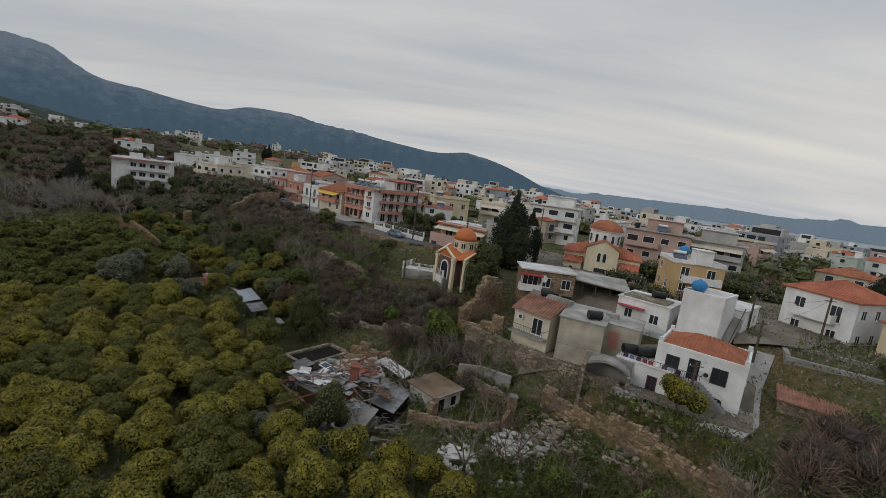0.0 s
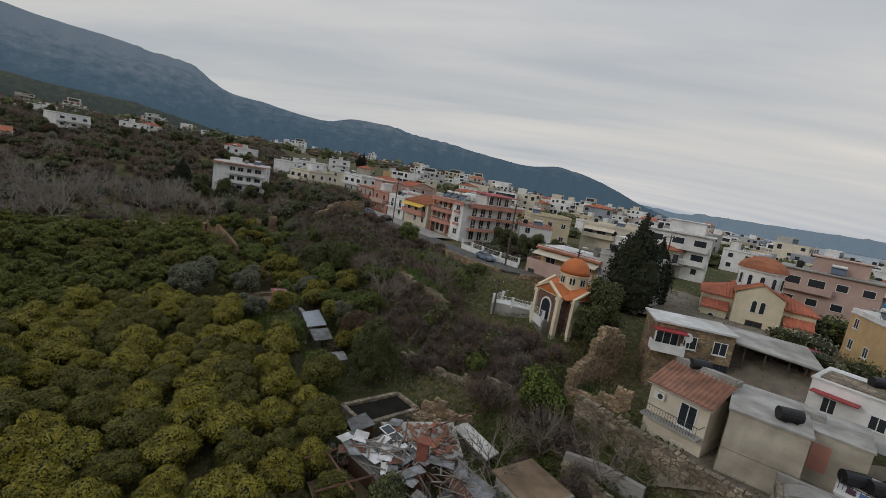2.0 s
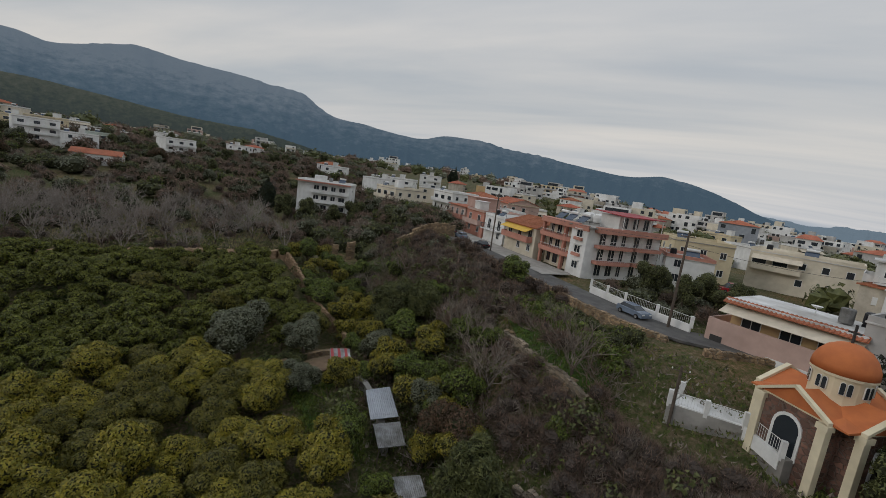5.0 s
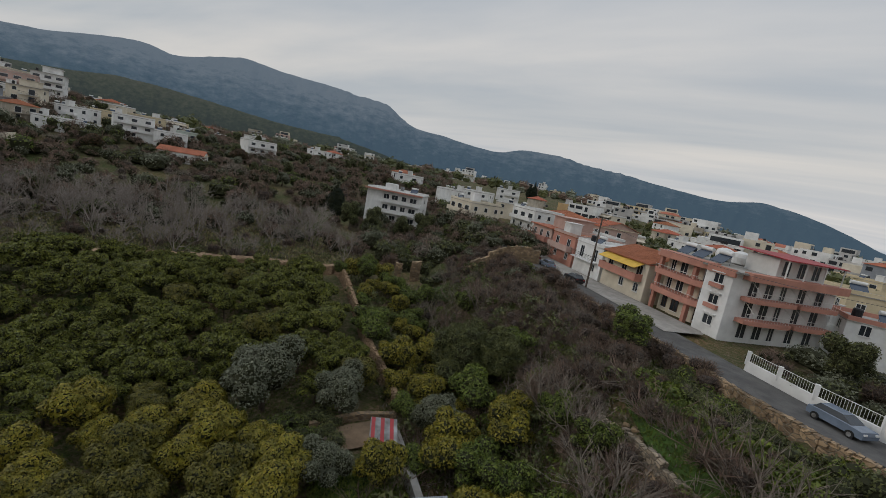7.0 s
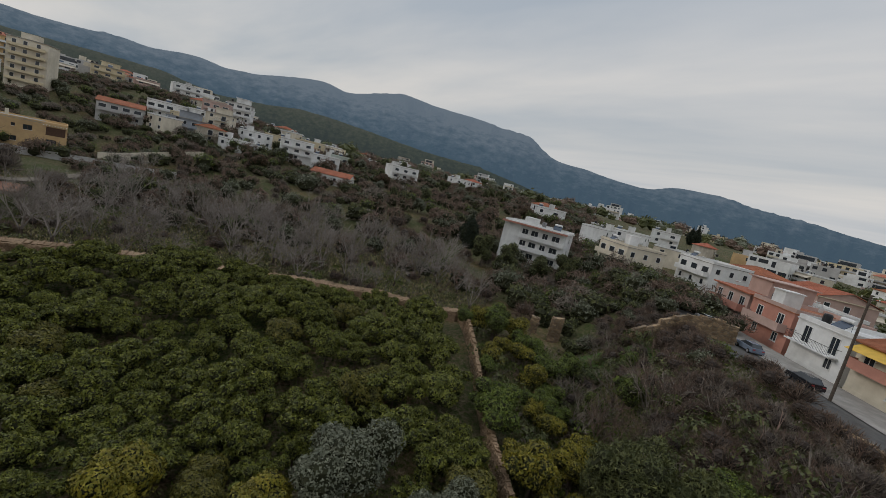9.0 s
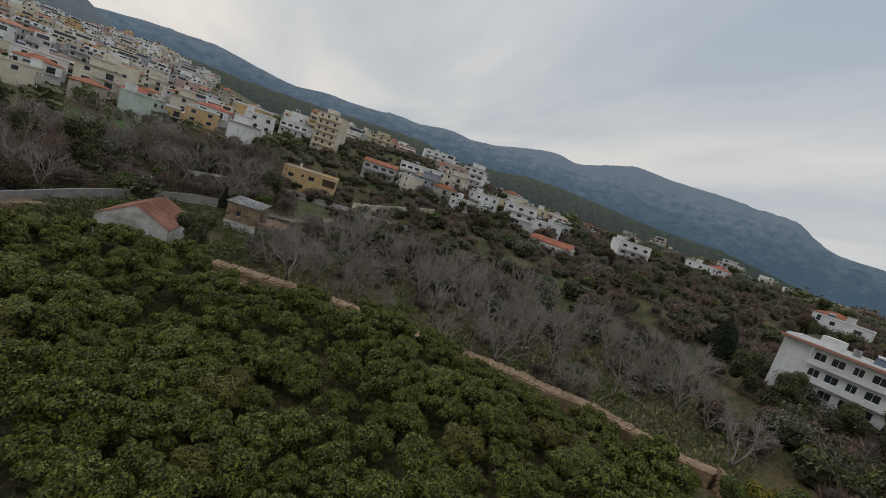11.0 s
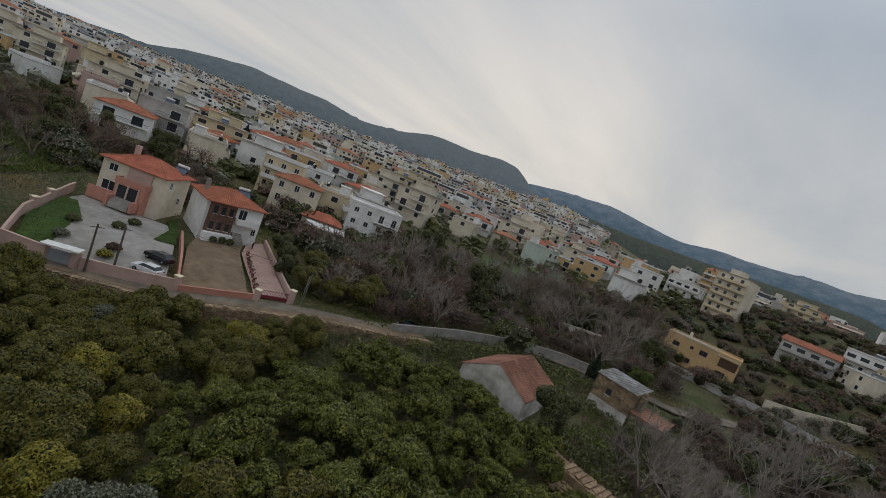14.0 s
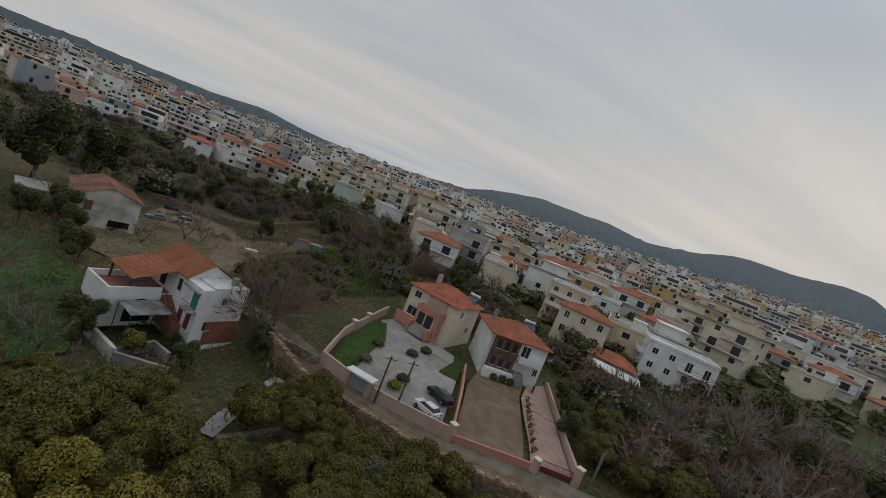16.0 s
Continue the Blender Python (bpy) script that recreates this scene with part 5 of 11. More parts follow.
WESTPLOT = [(-98, 6), (-106, 12), (-118, 16), (-128, 8), (-124, -20), (-110, -36), (-92, -44), (-84, -34), (-106, -18)]
NEAR = [(-16, 34), (-10, 58), (-30, 62), (-44, 82), (-64, 106), (-46, 120), (-4, 84), (8, 62), (26, 42), (30, 26), (8, 26)]
SOUTH = [(-64, -20), (-58, -3), (-36, 2), (-18, -4), (-12, -70), (-50, -90), (-84, -60), (-84, -36)]
ORCH = [(-73, 97), (-45, 80), (-20, 46), (-10, 30), (-34, 4), (-62, -4), (-96, 12), (-108, 46)]
RIGHTBANK = [(20, 40), (26, 28), (36, 18), (56, 30), (64, 48), (50, 56), (38, 44)]
EASTWASTE = [(-8, 84), (30, 100), (60, 86), (60, 60), (40, 58), (24, 64), (10, 80)]
LAWNA = [(-71, -11.2), (-73.4, -9.4), (-79, -20), (-80, -27), (-78.2, -27.6), (-73, -18)]
LAWNB = [(-86, -14), (-88.6, -12.4), (-93, -24), (-91.6, -24.4), (-90, -19)]
weeds("weeds", [(NEAR, 26000), (RAVINE, 14000), (SOUTH, 11000), (ORCH, 22000), (RIGHTBANK, 2500), (EASTWASTE, 2500), (WESTWOOD, 15000), (LANEBANK, 5000), (THICKET, 12000), (VILLAGE, 1000), (HUTS, 5000), (WESTPLOT, 6000), (LAWNA, 2500), (LAWNB, 1200)], 0.29, M_LEAF_FRESH, "green weeds and long grass on rough ground", r4)
weeds("dark_weeds", [(NEAR, 16000), (RAVINE, 10000), (SOUTH, 2500), (ORCH, 9000), (RIGHTBANK, 1800), (EASTWASTE, 1800), (WESTWOOD, 10000), (THICKET, 9000), (HUTS, 4000)], 0.30, M_LEAF_DARK, "dark leafy weeds and brambles on rough ground", r4)
weeds("dry_weeds", [(NEAR, 12000), (SOUTH, 15000), (WESTWOOD, 16000), (THICKET, 24000), (LANEBANK, 4000), (VILLAGE, 1000), (RIGHTBANK, 4000), (EASTWASTE, 2500)], 0.36, M_TWIG, "dry brown weeds and dead stalks", r4)
weeds("pale_reeds", [(THICKET, 16000), (WESTWOOD, 10000), (LANEBANK, 1500)], 0.5, M_STRAW, "pale straw-coloured reeds and tall grass", r4)
EASTGARD = [(30, 62), (36, 60), (46, 66), (60, 72), (70, 84), (60, 96), (46, 92), (36, 84), (30, 76)]
HOMES = [(48, 62, 9), (38, 71, 7), (42, 75, 4), (48, 99, 9), (28, 82, 8), (62, 108, 9)]
FENCEGARD = [(-3.4, 85), (-8.6, 89), (-12.2, 94), (-12.6, 100), (-6, 105), (2, 100), (5, 92)]
stuff("street_garden", merge_scatter(near_olive * 2 + near_green * 2 + brown_brush[:1] + near_brown[:1], random_places(FENCEGARD, 46, r4, smin=0.35, smax=0.8), r4), PM, "olive bushes and shrubs in the garden behind the street fence", "bushes")
stuff("village_gardens", merge_scatter(near_green * 2 + near_olive + near_fresh * 2 + near_brown[:2], random_places(EASTGARD, 110, r4, HOMES, smin=0.4, smax=1.0) + random_places(RIGHTBANK, 8, r4, [(34, 39, 5), (28, 36, 3), (42, 47, 7)], smin=0.4, smax=0.9), r4), PM, "garden bushes and fruit trees between the village houses", "bushes")

r9 = np.random.default_rng(96)
SOUTHGREEN = [(-63, -21), (-72, -34), (-84, -44), (-90, -60), (-76, -70), (-58, -52), (-52, -32)]
weeds("garden_grass", [([(-39, 67.2), (-35.4, 70.8), (-32.2, 70.4), (-26, 62.4), (-29.4, 60)], 6500), ([(-21.5, 83.5), (-17.4, 76.6), (-11.4, 70.6), (-8.8, 71.8), (-10.6, 75.4), (-14.2, 79.2), (-18.4, 83.6)], 7000)], 0.24, M_LEAF_FRESH, "fresh green grass in the garden plots", r9)
weeds("field_grass", [(SOUTHGREEN, 26000)], 0.4, M_LEAF_FRESH, "fresh green grass on the rough southern field", r9)
stuff("field_bushes", merge_scatter(near_green + near_fresh * 4 + near_brown, random_places(SOUTHGREEN, 44, r9, smin=0.4, smax=1.0), r9), PM, "scattered bushes and brambles on the southern field", "bushes")

# ---------------------------------------------------------------- building kit
MESHES = {}


def shared(key, build, mats):
    """One mesh for all alike parts."""
    if key not in MESHES:
        bm = build()
        me = bpy.data.meshes.new(key if isinstance(key, str) else key[0])
        bm.to_mesh(me)
        bm.free()
        for mt in mats:
            me.materials.append(mt)
        MESHES[key] = me
    return MESHES[key]


def ring_faces(bm, w, h, t, p, back):
    """A window frame in one piece: outer edge, front, and inner reveal."""
    def rect(x, z0, z1, y):
        return [bm.verts.new(q) for q in ((-x, y, z0), (x, y, z0), (x, y, z1), (-x, y, z1))]
    o0, o1 = rect(w / 2, 0, h, 0.02), rect(w / 2, 0, h, p)
    i1, i0 = rect(w / 2 - t, t, h - t, p), rect(w / 2 - t, t, h - t, back)
    for a, b in ((o0, o1), (o1, i1), (i1, i0)):
        for k in range(4):
            bm.faces.new((a[k], a[(k + 1) % 4], b[(k + 1) % 4], b[k]))
    return i0


def frame_mesh(w, h, mull):
    bm = bmesh.new()
    ring_faces(bm, w, h, 0.07, -0.06, 0.02)
    return bm


def window(parent, m, w, h, mull=1, fmat=None, shutter=None, simple=False, name="window"):
    """A window: frame with mullions, its pane, and where it has them open shutters."""
    fmat = fmat or M_FRAME
    w, h = round(w, 2), round(h, 2)
    if simple:
        def mk():
            bm = bmesh.new()
            inner = ring_faces(bm, w, h, 0.08, -0.07, -0.006)
            bm.faces.new(inner).material_index = 1
            return bm
        ob = new(name, shared((name + "_all", w, h, mull, fmat.name), mk, [fmat, M_GLASS]))
        ob.parent, ob.matrix_basis = parent, m
        return ob
    ob = new(name, shared((name + "_frame", w, h, mull, fmat.name), lambda: frame_mesh(w, h, mull), [fmat]))
    ob.parent, ob.matrix_basis = parent, m
    pane = new("pane", shared(("pane", w, h), lambda: boxes((-w / 2 + 0.07, -0.012, 0.07, w / 2 - 0.07, 0.02, h - 0.07)), [M_GLASS]))
    pane.parent = ob
    sill = new("sill", shared(("sill", w), lambda: boxes((-w / 2 - 0.06, -0.12, -0.07, w / 2 + 0.06, 0.0, -0.004)), [M_FRAME]))
    sill.parent = ob
    for i in range(mull):
        x = -w / 2 + w * (i + 1) / (mull + 1)
        mu = new("mullion", shared(("mullion", h, fmat.name), lambda: boxes((-0.03, -0.045, 0.07, 0.03, -0.013, h - 0.07)), [fmat]))
        mu.parent, mu.matrix_basis = ob, pose(x, 0, 0)
    if shutter:
        sw = round(w / 2, 2)

        def leaf():
            bm = bmesh.new()
            box(bm, 0, -0.06, 0, sw, -0.02, h)
            for i in range(6):
                box(bm, 0.06, -0.085, h * (0.06 + 0.15 * i), sw - 0.06, -0.062, h * (0.16 + 0.15 * i))
            return bm
        for s in (-w / 2 - sw - 0.01, w / 2 + 0.01):
            sh = new("shutter", shared(("shutter", sw, h, shutter.name), leaf, [shutter]))
            sh.parent, sh.matrix_basis = ob, pose(s, 0, 0)
    return ob


def side_pose(side, w, d, along, z):
    """Where a piece sits on a wall: along from that wall's own left end."""
    if side == "f":
        return pose(along, 0, z)
    if side == "r":
        return pose(w, along, z, 0, 0, 90)
    if side == "b":
        return pose(w - along, d, z, 0, 0, 180)
    return pose(0, d - along, z, 0, 0, -90)


def roof_slope(bm, a, b, ra, rb, thick=0.12, roll=0.34, mat=0):
    """A tiled slope in one piece: rounded rows of cover tiles running up it. a, b: eave; ra, rb: ridge above a and b."""
    a, b, ra, rb = Vector(a), Vector(b), Vector(ra), Vector(rb)
    u = b - a
    L = u.length
    u.normalize()
    up = (ra - a) - u * (ra - a).dot(u)
    n = u.cross(up).normalized()
    if n.z < 0:
        n = -n
    s0, s1 = (ra - a).dot(u), (rb - a).dot(u)
    k = max(2, int(L / roll))
    stops = [(0.0, 0.0)]
    for i in range(k):
        c, w = L * (i + 0.5) / k, L / k * 0.34
        stops += [(c - w, 0.0), (c - w * 0.45, 0.075), (c + w * 0.45, 0.075), (c + w, 0.0)]
    stops.append((L, 0.0))
    rows = []
    for s, y in stops:
        f = 1.0
        if s < s0:
            f = min(f, s / s0)
        if s > s1 and L > s1 + 1e-6:
            f = min(f, (L - s) / (L - s1))
        p = a + u * s
        top = p + up * f
        col = [bm.verts.new(p + Vector((0, 0, -thick))), bm.verts.new(p + n * y)]
        if f > 0.001:
            col.append(bm.verts.new(top + n * y))
        rows.append(col)
    for p, q in zip(rows, rows[1:]):
        bm.faces.new((p[0], q[0], q[1], p[1])).material_index = mat
        if len(p) == 3 and len(q) == 3:
            bm.faces.new((p[1], q[1], q[2], p[2])).material_index = mat
        elif len(p) == 3:
            bm.faces.new((p[1], q[1], p[2])).material_index = mat
        elif len(q) == 3:
            bm.faces.new((p[1], q[1], q[2])).material_index = mat


def hip_roof(w, d, z, rise, over, ridge_x=True, hip=True, roll=0.34):
    bm = bmesh.new()
    x0, y0, x1, y1 = -over, -over, w + over, d + over
    if ridge_x:
        c = (y0 + y1) / 2
        i = (y1 - y0) / 2 if hip else 0
        i = min(i, (x1 - x0) / 2 - 0.05)
        A, B = (x0 + i, c, z + rise), (x1 - i, c, z + rise)
        roof_slope(bm, (x0, y0, z), (x1, y0, z), A, B, roll=roll)
        roof_slope(bm, (x1, y1, z), (x0, y1, z), B, A, roll=roll)
        if hip:
            roof_slope(bm, (x1, y0, z), (x1, y1, z), B, B, roll=roll)
            roof_slope(bm, (x0, y1, z), (x0, y0, z), A, A, roll=roll)
    else:
        c = (x0 + x1) / 2
        i = (x1 - x0) / 2 if hip else 0
        i = min(i, (y1 - y0) / 2 - 0.05)
        A, B = (c, y0 + i, z + rise), (c, y1 - i, z + rise)
        roof_slope(bm, (x1, y0, z), (x1, y1, z), A, B, roll=roll)
        roof_slope(bm, (x0, y1, z), (x0, y0, z), B, A, roll=roll)
        if hip:
            roof_slope(bm, (x0, y0, z), (x1, y0, z), A, A, roll=roll)
            roof_slope(bm, (x1, y1, z), (x0, y1, z), B, B, roll=roll)
    bmesh.ops.remove_doubles(bm, verts=bm.verts, dist=0.03)
    return bm


def ridge_caps(house, w, d, z, rise, over, ridge_x=True, hip=True):
    """The half-round tiles that cover the ridge and the hips."""
    x0, y0, x1, y1 = -over, -over, w + over, d + over
    i = (min(x1 - x0, y1 - y0) / 2) if hip else 0
    if ridge_x:
        A, B = (x0 + i, (y0 + y1) / 2, z + rise), (x1 - i, (y0 + y1) / 2, z + rise)
        ends = (((x0, y0, z), A), ((x0, y1, z), A), ((x1, y0, z), B), ((x1, y1, z), B))
    else:
        A, B = ((x0 + x1) / 2, y0 + i, z + rise), ((x0 + x1) / 2, y1 - i, z + rise)
        ends = (((x0, y0, z), A), ((x1, y0, z), A), ((x0, y1, z), B), ((x1, y1, z), B))
    for e, t in ((A, B),) + (ends if hip else ()):
        if (Vector(e) - Vector(t)).length < 0.2:
            continue
        bm = bmesh.new()
        rod(bm, e, t, 0.13, 0.13, 7)
        part("ridge_tile", bm, M_TILE, house)


def wall_mesh(w, d, z0, z1, gable=None, rise=0.0, plinth=True):
    """The walls of a block, with a low plinth, and gables where the roof has them."""
    bm = boxes((0, 0, z0, w, d, z1))
    if plinth:
        box(bm, -0.04, -0.04, z0, w + 0.04, d + 0.04, 0.35)
    if gable == "x":
        for x in (0.02, w - 0.22):
            v = [bm.verts.new(p) for p in ((x, 0.02, z1), (x, d - 0.02, z1), (x, d / 2, z1 + rise), (x + 0.2, 0.02, z1), (x + 0.2, d - 0.02, z1), (x + 0.2, d / 2, z1 + rise))]
            for f in ((0, 1, 2), (5, 4, 3), (0, 2, 5, 3), (1, 4, 5, 2)):
                bm.faces.new([v[i] for i in f])
    if gable == "y":
        for y in (0.02, d - 0.22):
            v = [bm.verts.new(p) for p in ((0.02, y, z1), (w - 0.02, y, z1), (w / 2, y, z1 + rise), (0.02, y + 0.2, z1), (w - 0.02, y + 0.2, z1), (w / 2, y + 0.2, z1 + rise))]
            for f in ((2, 1, 0), (3, 4, 5), (0, 3, 5, 2), (1, 2, 5, 4)):
                bm.faces.new([v[i] for i in f])
    return bm


def parapet_mesh(w, d, z, h, t=0.18):
    return boxes((-0.03, -0.03, z, w + 0.03, t, z + h), (-0.03, d - t, z, w + 0.03, d + 0.03, z + h), (-0.03, t, z, t, d - t, z + h), (w - t, t, z, w + 0.03, d - t, z + h))


def balcony(house, w, d, side, x0, x1, z, depth, wall, solid=0.95, rail=None, awning=None):
    """A cantilevered slab with a solid front or a railing."""
    b = new("balcony", None)
    bm = bmesh.new()
    box(bm, x0, -depth, z - 0.16, x1, 0.0, z)
    if rail is None:
        box(bm, x0, -depth, z, x1, -depth + 0.12, z + solid)
        box(bm, x0, -depth + 0.12, z, x0 + 0.12, 0.0, z + solid)
        box(bm, x1 - 0.12, -depth + 0.12, z, x1, 0.0, z + solid)
    me = bpy.data.meshes.new("balcony")
    bm.to_mesh(me)
    bm.free()
    me.materials.append(wall)
    scene.collection.objects.unlink(b)
    bpy.data.objects.remove(b)
    b = new("balcony", me)
    b.parent = house
    b.matrix_basis = side_pose(side, w, d, 0, 0)
    if rail is not None:
        bm = bmesh.new()
        rod(bm, (x0, -depth + 0.05, z + 0.95), (x1, -depth + 0.05, z + 0.95), 0.03, None, 4)
        for e in (x0 + 0.03, x1 - 0.03):
            rod(bm, (e, -depth + 0.05, z + 0.95), (e, 0, z + 0.95), 0.03, None, 4)
        for i in range(int((x1 - x0) / 0.22) + 1):
            rod(bm, (x0 + 0.22 * i, -depth + 0.05, z), (x0 + 0.22 * i, -depth + 0.05, z + 0.95), 0.016, None, 4)
        part("railing", bm, rail, b)["kind"] = "stuff"
    if awning is not None:
        bm = bmesh.new()
        quadbox(bm, [(x0, -depth - 0.5, z + 1.75), (x1, -depth - 0.5, z + 1.75), (x1, -0.02, z + 2.5), (x0, -0.02, z + 2.5), (x0, -depth - 0.5, z + 1.79), (x1, -depth - 0.5, z + 1.79), (x1, -0.02, z + 2.54), (x0, -0.02, z + 2.54)])
        part("awning", bm, awning, b)
    return b


def roof_gear(house, spots, r, kinds=("black", "solar", "dish", "tank")):
    """Water tanks, solar heaters and dishes that stand fixed on a flat roof."""
    for k, (x, y, z) in zip(kinds, spots):
        bm = bmesh.new()
        if k == "black":
            lathe(bm, [(0.42, 0.25), (0.5, 0.32), (0.5, 1.15), (0.40, 1.3), (0.15, 1.36)], 12, (x, y, z))
            box(bm, x - 0.4, y - 0.4, z, x + 0.4, y + 0.4, z + 0.25)
            part("water_tank", bm, M_BLACKTANK, house, "black plastic water tank")
        elif k == "solar":
            quadbox(bm, [(x - 1, y - 0.7, z + 0.15), (x + 1, y - 0.7, z + 0.15), (x + 1, y + 0.5, z + 1.1), (x - 1, y + 0.5, z + 1.1), (x - 1, y - 0.7, z + 0.22), (x + 1, y - 0.7, z + 0.22), (x + 1, y + 0.5, z + 1.17), (x - 1, y + 0.5, z + 1.17)])
            rod(bm, (x - 0.8, y + 0.6, z), (x - 0.8, y + 0.6, z + 1.3), 0.03, None, 4)
            rod(bm, (x + 0.8, y + 0.6, z), (x + 0.8, y + 0.6, z + 1.3), 0.03, None, 4)
            pnl = part("solar_panel", bm, M_SOLAR, house, "dark solar water heater panel")
            b2 = bmesh.new()
            rod(b2, (x - 0.95, y + 0.6, z + 1.4), (x + 0.95, y + 0.6, z + 1.4), 0.26, None, 10)
            part("boiler", b2, M_FRAME, pnl)
        elif k == "dish":
            rod(bm, (x, y, z), (x, y, z + 0.7), 0.04, None, 5)
            lathe(bm, [(0.05, 0.65), (0.3, 0.72), (0.45, 0.86), (0.46, 0.87)], 12, (x, y, z))
            part("satellite_dish", bm, M_FRAME, house, "white satellite dish")
        elif k == "tank":
            lathe(bm, [(0.5, 0.1), (0.55, 0.2), (0.55, 1.3), (0.5, 1.4)], 12, (x, y, z))
            part("water_tank", bm, M_METAL, house, "galvanised water tank")
        else:
            box(bm, x - 1.2, y - 1.2, z, x + 1.2, y + 1.2, z + 2.2)
            box(bm, x - 1.35, y - 1.35, z + 2.2, x + 1.35, y + 1.35, z + 2.34)
            part("stair_head", bm, M_WHITE, house)


def block_house(name, label, w, d, floors, storey, wall, roof="flat", roofmat=None, trim=None, r=None, sides="frbl", simple=True, shutter=None, balc=(), rise=1.6, gear=True, below=2.5, win_w=1.1, win_h=1.25, gap=3.0, category="house", group=""):
    """A rendered house of so many storeys: walls, roof, parapet, windows on each side, balconies, roof gear."""
    t = thing(name, Matrix(), label, category, group)
    h = floors * storey
    gab = {"gable_x": "x", "gable_y": "y"}.get(roof)
    part("wall", wall_mesh(w, d, -below, h, gab, rise, plinth=not simple), wall, t)
    if roof == "flat":
        part("roof", boxes((-0.12, -0.12, h, w + 0.12, d + 0.12, h + 0.14)), roofmat or M_ROOFGREY, t)
        part("parapet", parapet_mesh(w, d, h + 0.14, 0.5), trim or wall, t)
    elif roof == "terrace":
        part("roof", boxes((-0.5, -0.5, h, w + 0.5, d + 0.5, h + 0.22)), roofmat or M_ROOFGREY, t)
        part("penthouse", boxes((w * 0.3, d * 0.3, h + 0.22, w * 0.85, d * 0.9, h + 2.6), (w * 0.26, d * 0.26, h + 2.6, w * 0.89, d * 0.94, h + 2.75)), wall, t)
    else:
        part("roof", hip_roof(w, d, h, rise, 0.4, ridge_x=(roof in ("hip_x", "gable_x")), hip=roof.startswith("hip")), roofmat or M_TILE, t)
        part("eave_band", boxes((-0.3, -0.3, h - 0.14, w + 0.3, d + 0.3, h - 0.004)), trim or M_TRIM, t)
    for side in sides:
        length = w if side in "fb" else d
        n = max(1, int((length - 0.6) / gap))
        for fl in range(floors):
            for i in range(n):
                x = length * (i + 0.5) / n
                on_balcony = any(b[0] == side and b[3] == fl and b[1] < x < b[2] for b in balc)
                if on_balcony:
                    window(t, side_pose(side, w, d, x, fl * storey + 0.06), 2.3 if simple else 1.3, 2.1, 1, simple=simple, name="balcony_door")
                elif r is None or r.random() < 0.86:
                    window(t, side_pose(side, w, d, x, fl * storey + 0.95), win_w, win_h, 1, simple=simple, shutter=shutter)
    for side, x0, x1, fl, style in balc:
        balcony(t, w, d, side, x0, x1, fl * storey, 1.2, trim or wall, rail=M_DARKMETAL if style == "rail" else None, awning={"awn": M_AWNING, "yawn": M_YAWNING}.get(style))
    if gear and roof in ("flat", "terrace") and r is not None:
        z = h + 0.15
        kinds = [k for k in ("black", "solar", "dish", "head") if r.random() < 0.55]
        spots = [(w * 0.16, d * 0.2, z), (w * 0.55, d * 0.12, z), (w * 0.12, d * 0.75, z), (w * 0.75, d * 0.7, z)]
        if roof == "terrace":
            kinds = [k for k in kinds if k != "head"]
        roof_gear(t, spots, r, kinds)
    return t


def put(t, x, y, z, ang):
    t.matrix_basis = pose(x, y, z, 0, 0, ang)
    return t


# ---------------------------------------------------------------- town houses repeated about the place
r5 = np.random.default_rng(51)
TOWN = []
KINDS = [("white", M_WHITE, 2, "flat", 14, "solid"), ("cream", M_CREAM, 3, "terrace", 12, "rail"), ("yellow", M_YELLOW, 2, "flat", 16, "solid"), ("grey", M_GREY, 3, "flat", 11, "rail"),
         ("white", M_WHITE, 2, "hip_x", 11, "rail"), ("white", M_WHITE, 1, "flat", 12, "solid"), ("beige", M_BEIGE, 2, "hip_y", 10, "rail"), ("pale cream", M_CREAM, 2, "flat", 13, "awn"),
         ("yellow", M_YELLOW, 3, "terrace", 15, "solid"), ("pink", M_PINK, 2, "flat", 12, "awn"), ("white", M_WHITE, 3, "flat", 16, "solid"), ("cream", M_CREAM, 2, "flat", 18, "solid"),
         ("white", M_WHITE, 2, "terrace", 12, "awn"), ("ochre", M_OCHRE, 2, "flat", 12, "rail"), ("pale green", M_GREEN, 2, "flat", 11, "solid")]
for i, (cname, mt, fl, roof, w, style) in enumerate(KINDS):
    d = r5.uniform(8, 10)
    balc = []
    for k in range(1, fl):
        cut = r5.choice([0.0, 0.0, 0.35])
        balc.append(("f", 0.4 + cut * w, w - 0.4, k, style if (k > 1 or style != "awn" or fl == 2) else "solid"))
    words = {"flat": "with a flat concrete roof", "terrace": "with a set-back roof storey", "hip_x": "with a red hipped tile roof", "hip_y": "with a red hipped tile roof"}[roof]
    TOWN.append((block_house("town_house", f"{cname} rendered {('', 'one', 'two', 'three', 'four')[fl]}-storey town house {words}", w, d, fl, 2.9, mt, roof, r=r5, sides="frb", gap=4.6, balc=balc, trim=M_WHITE if i % 3 == 1 else None, group="town houses", below=5, win_w=1.6, win_h=1.4), w, d))

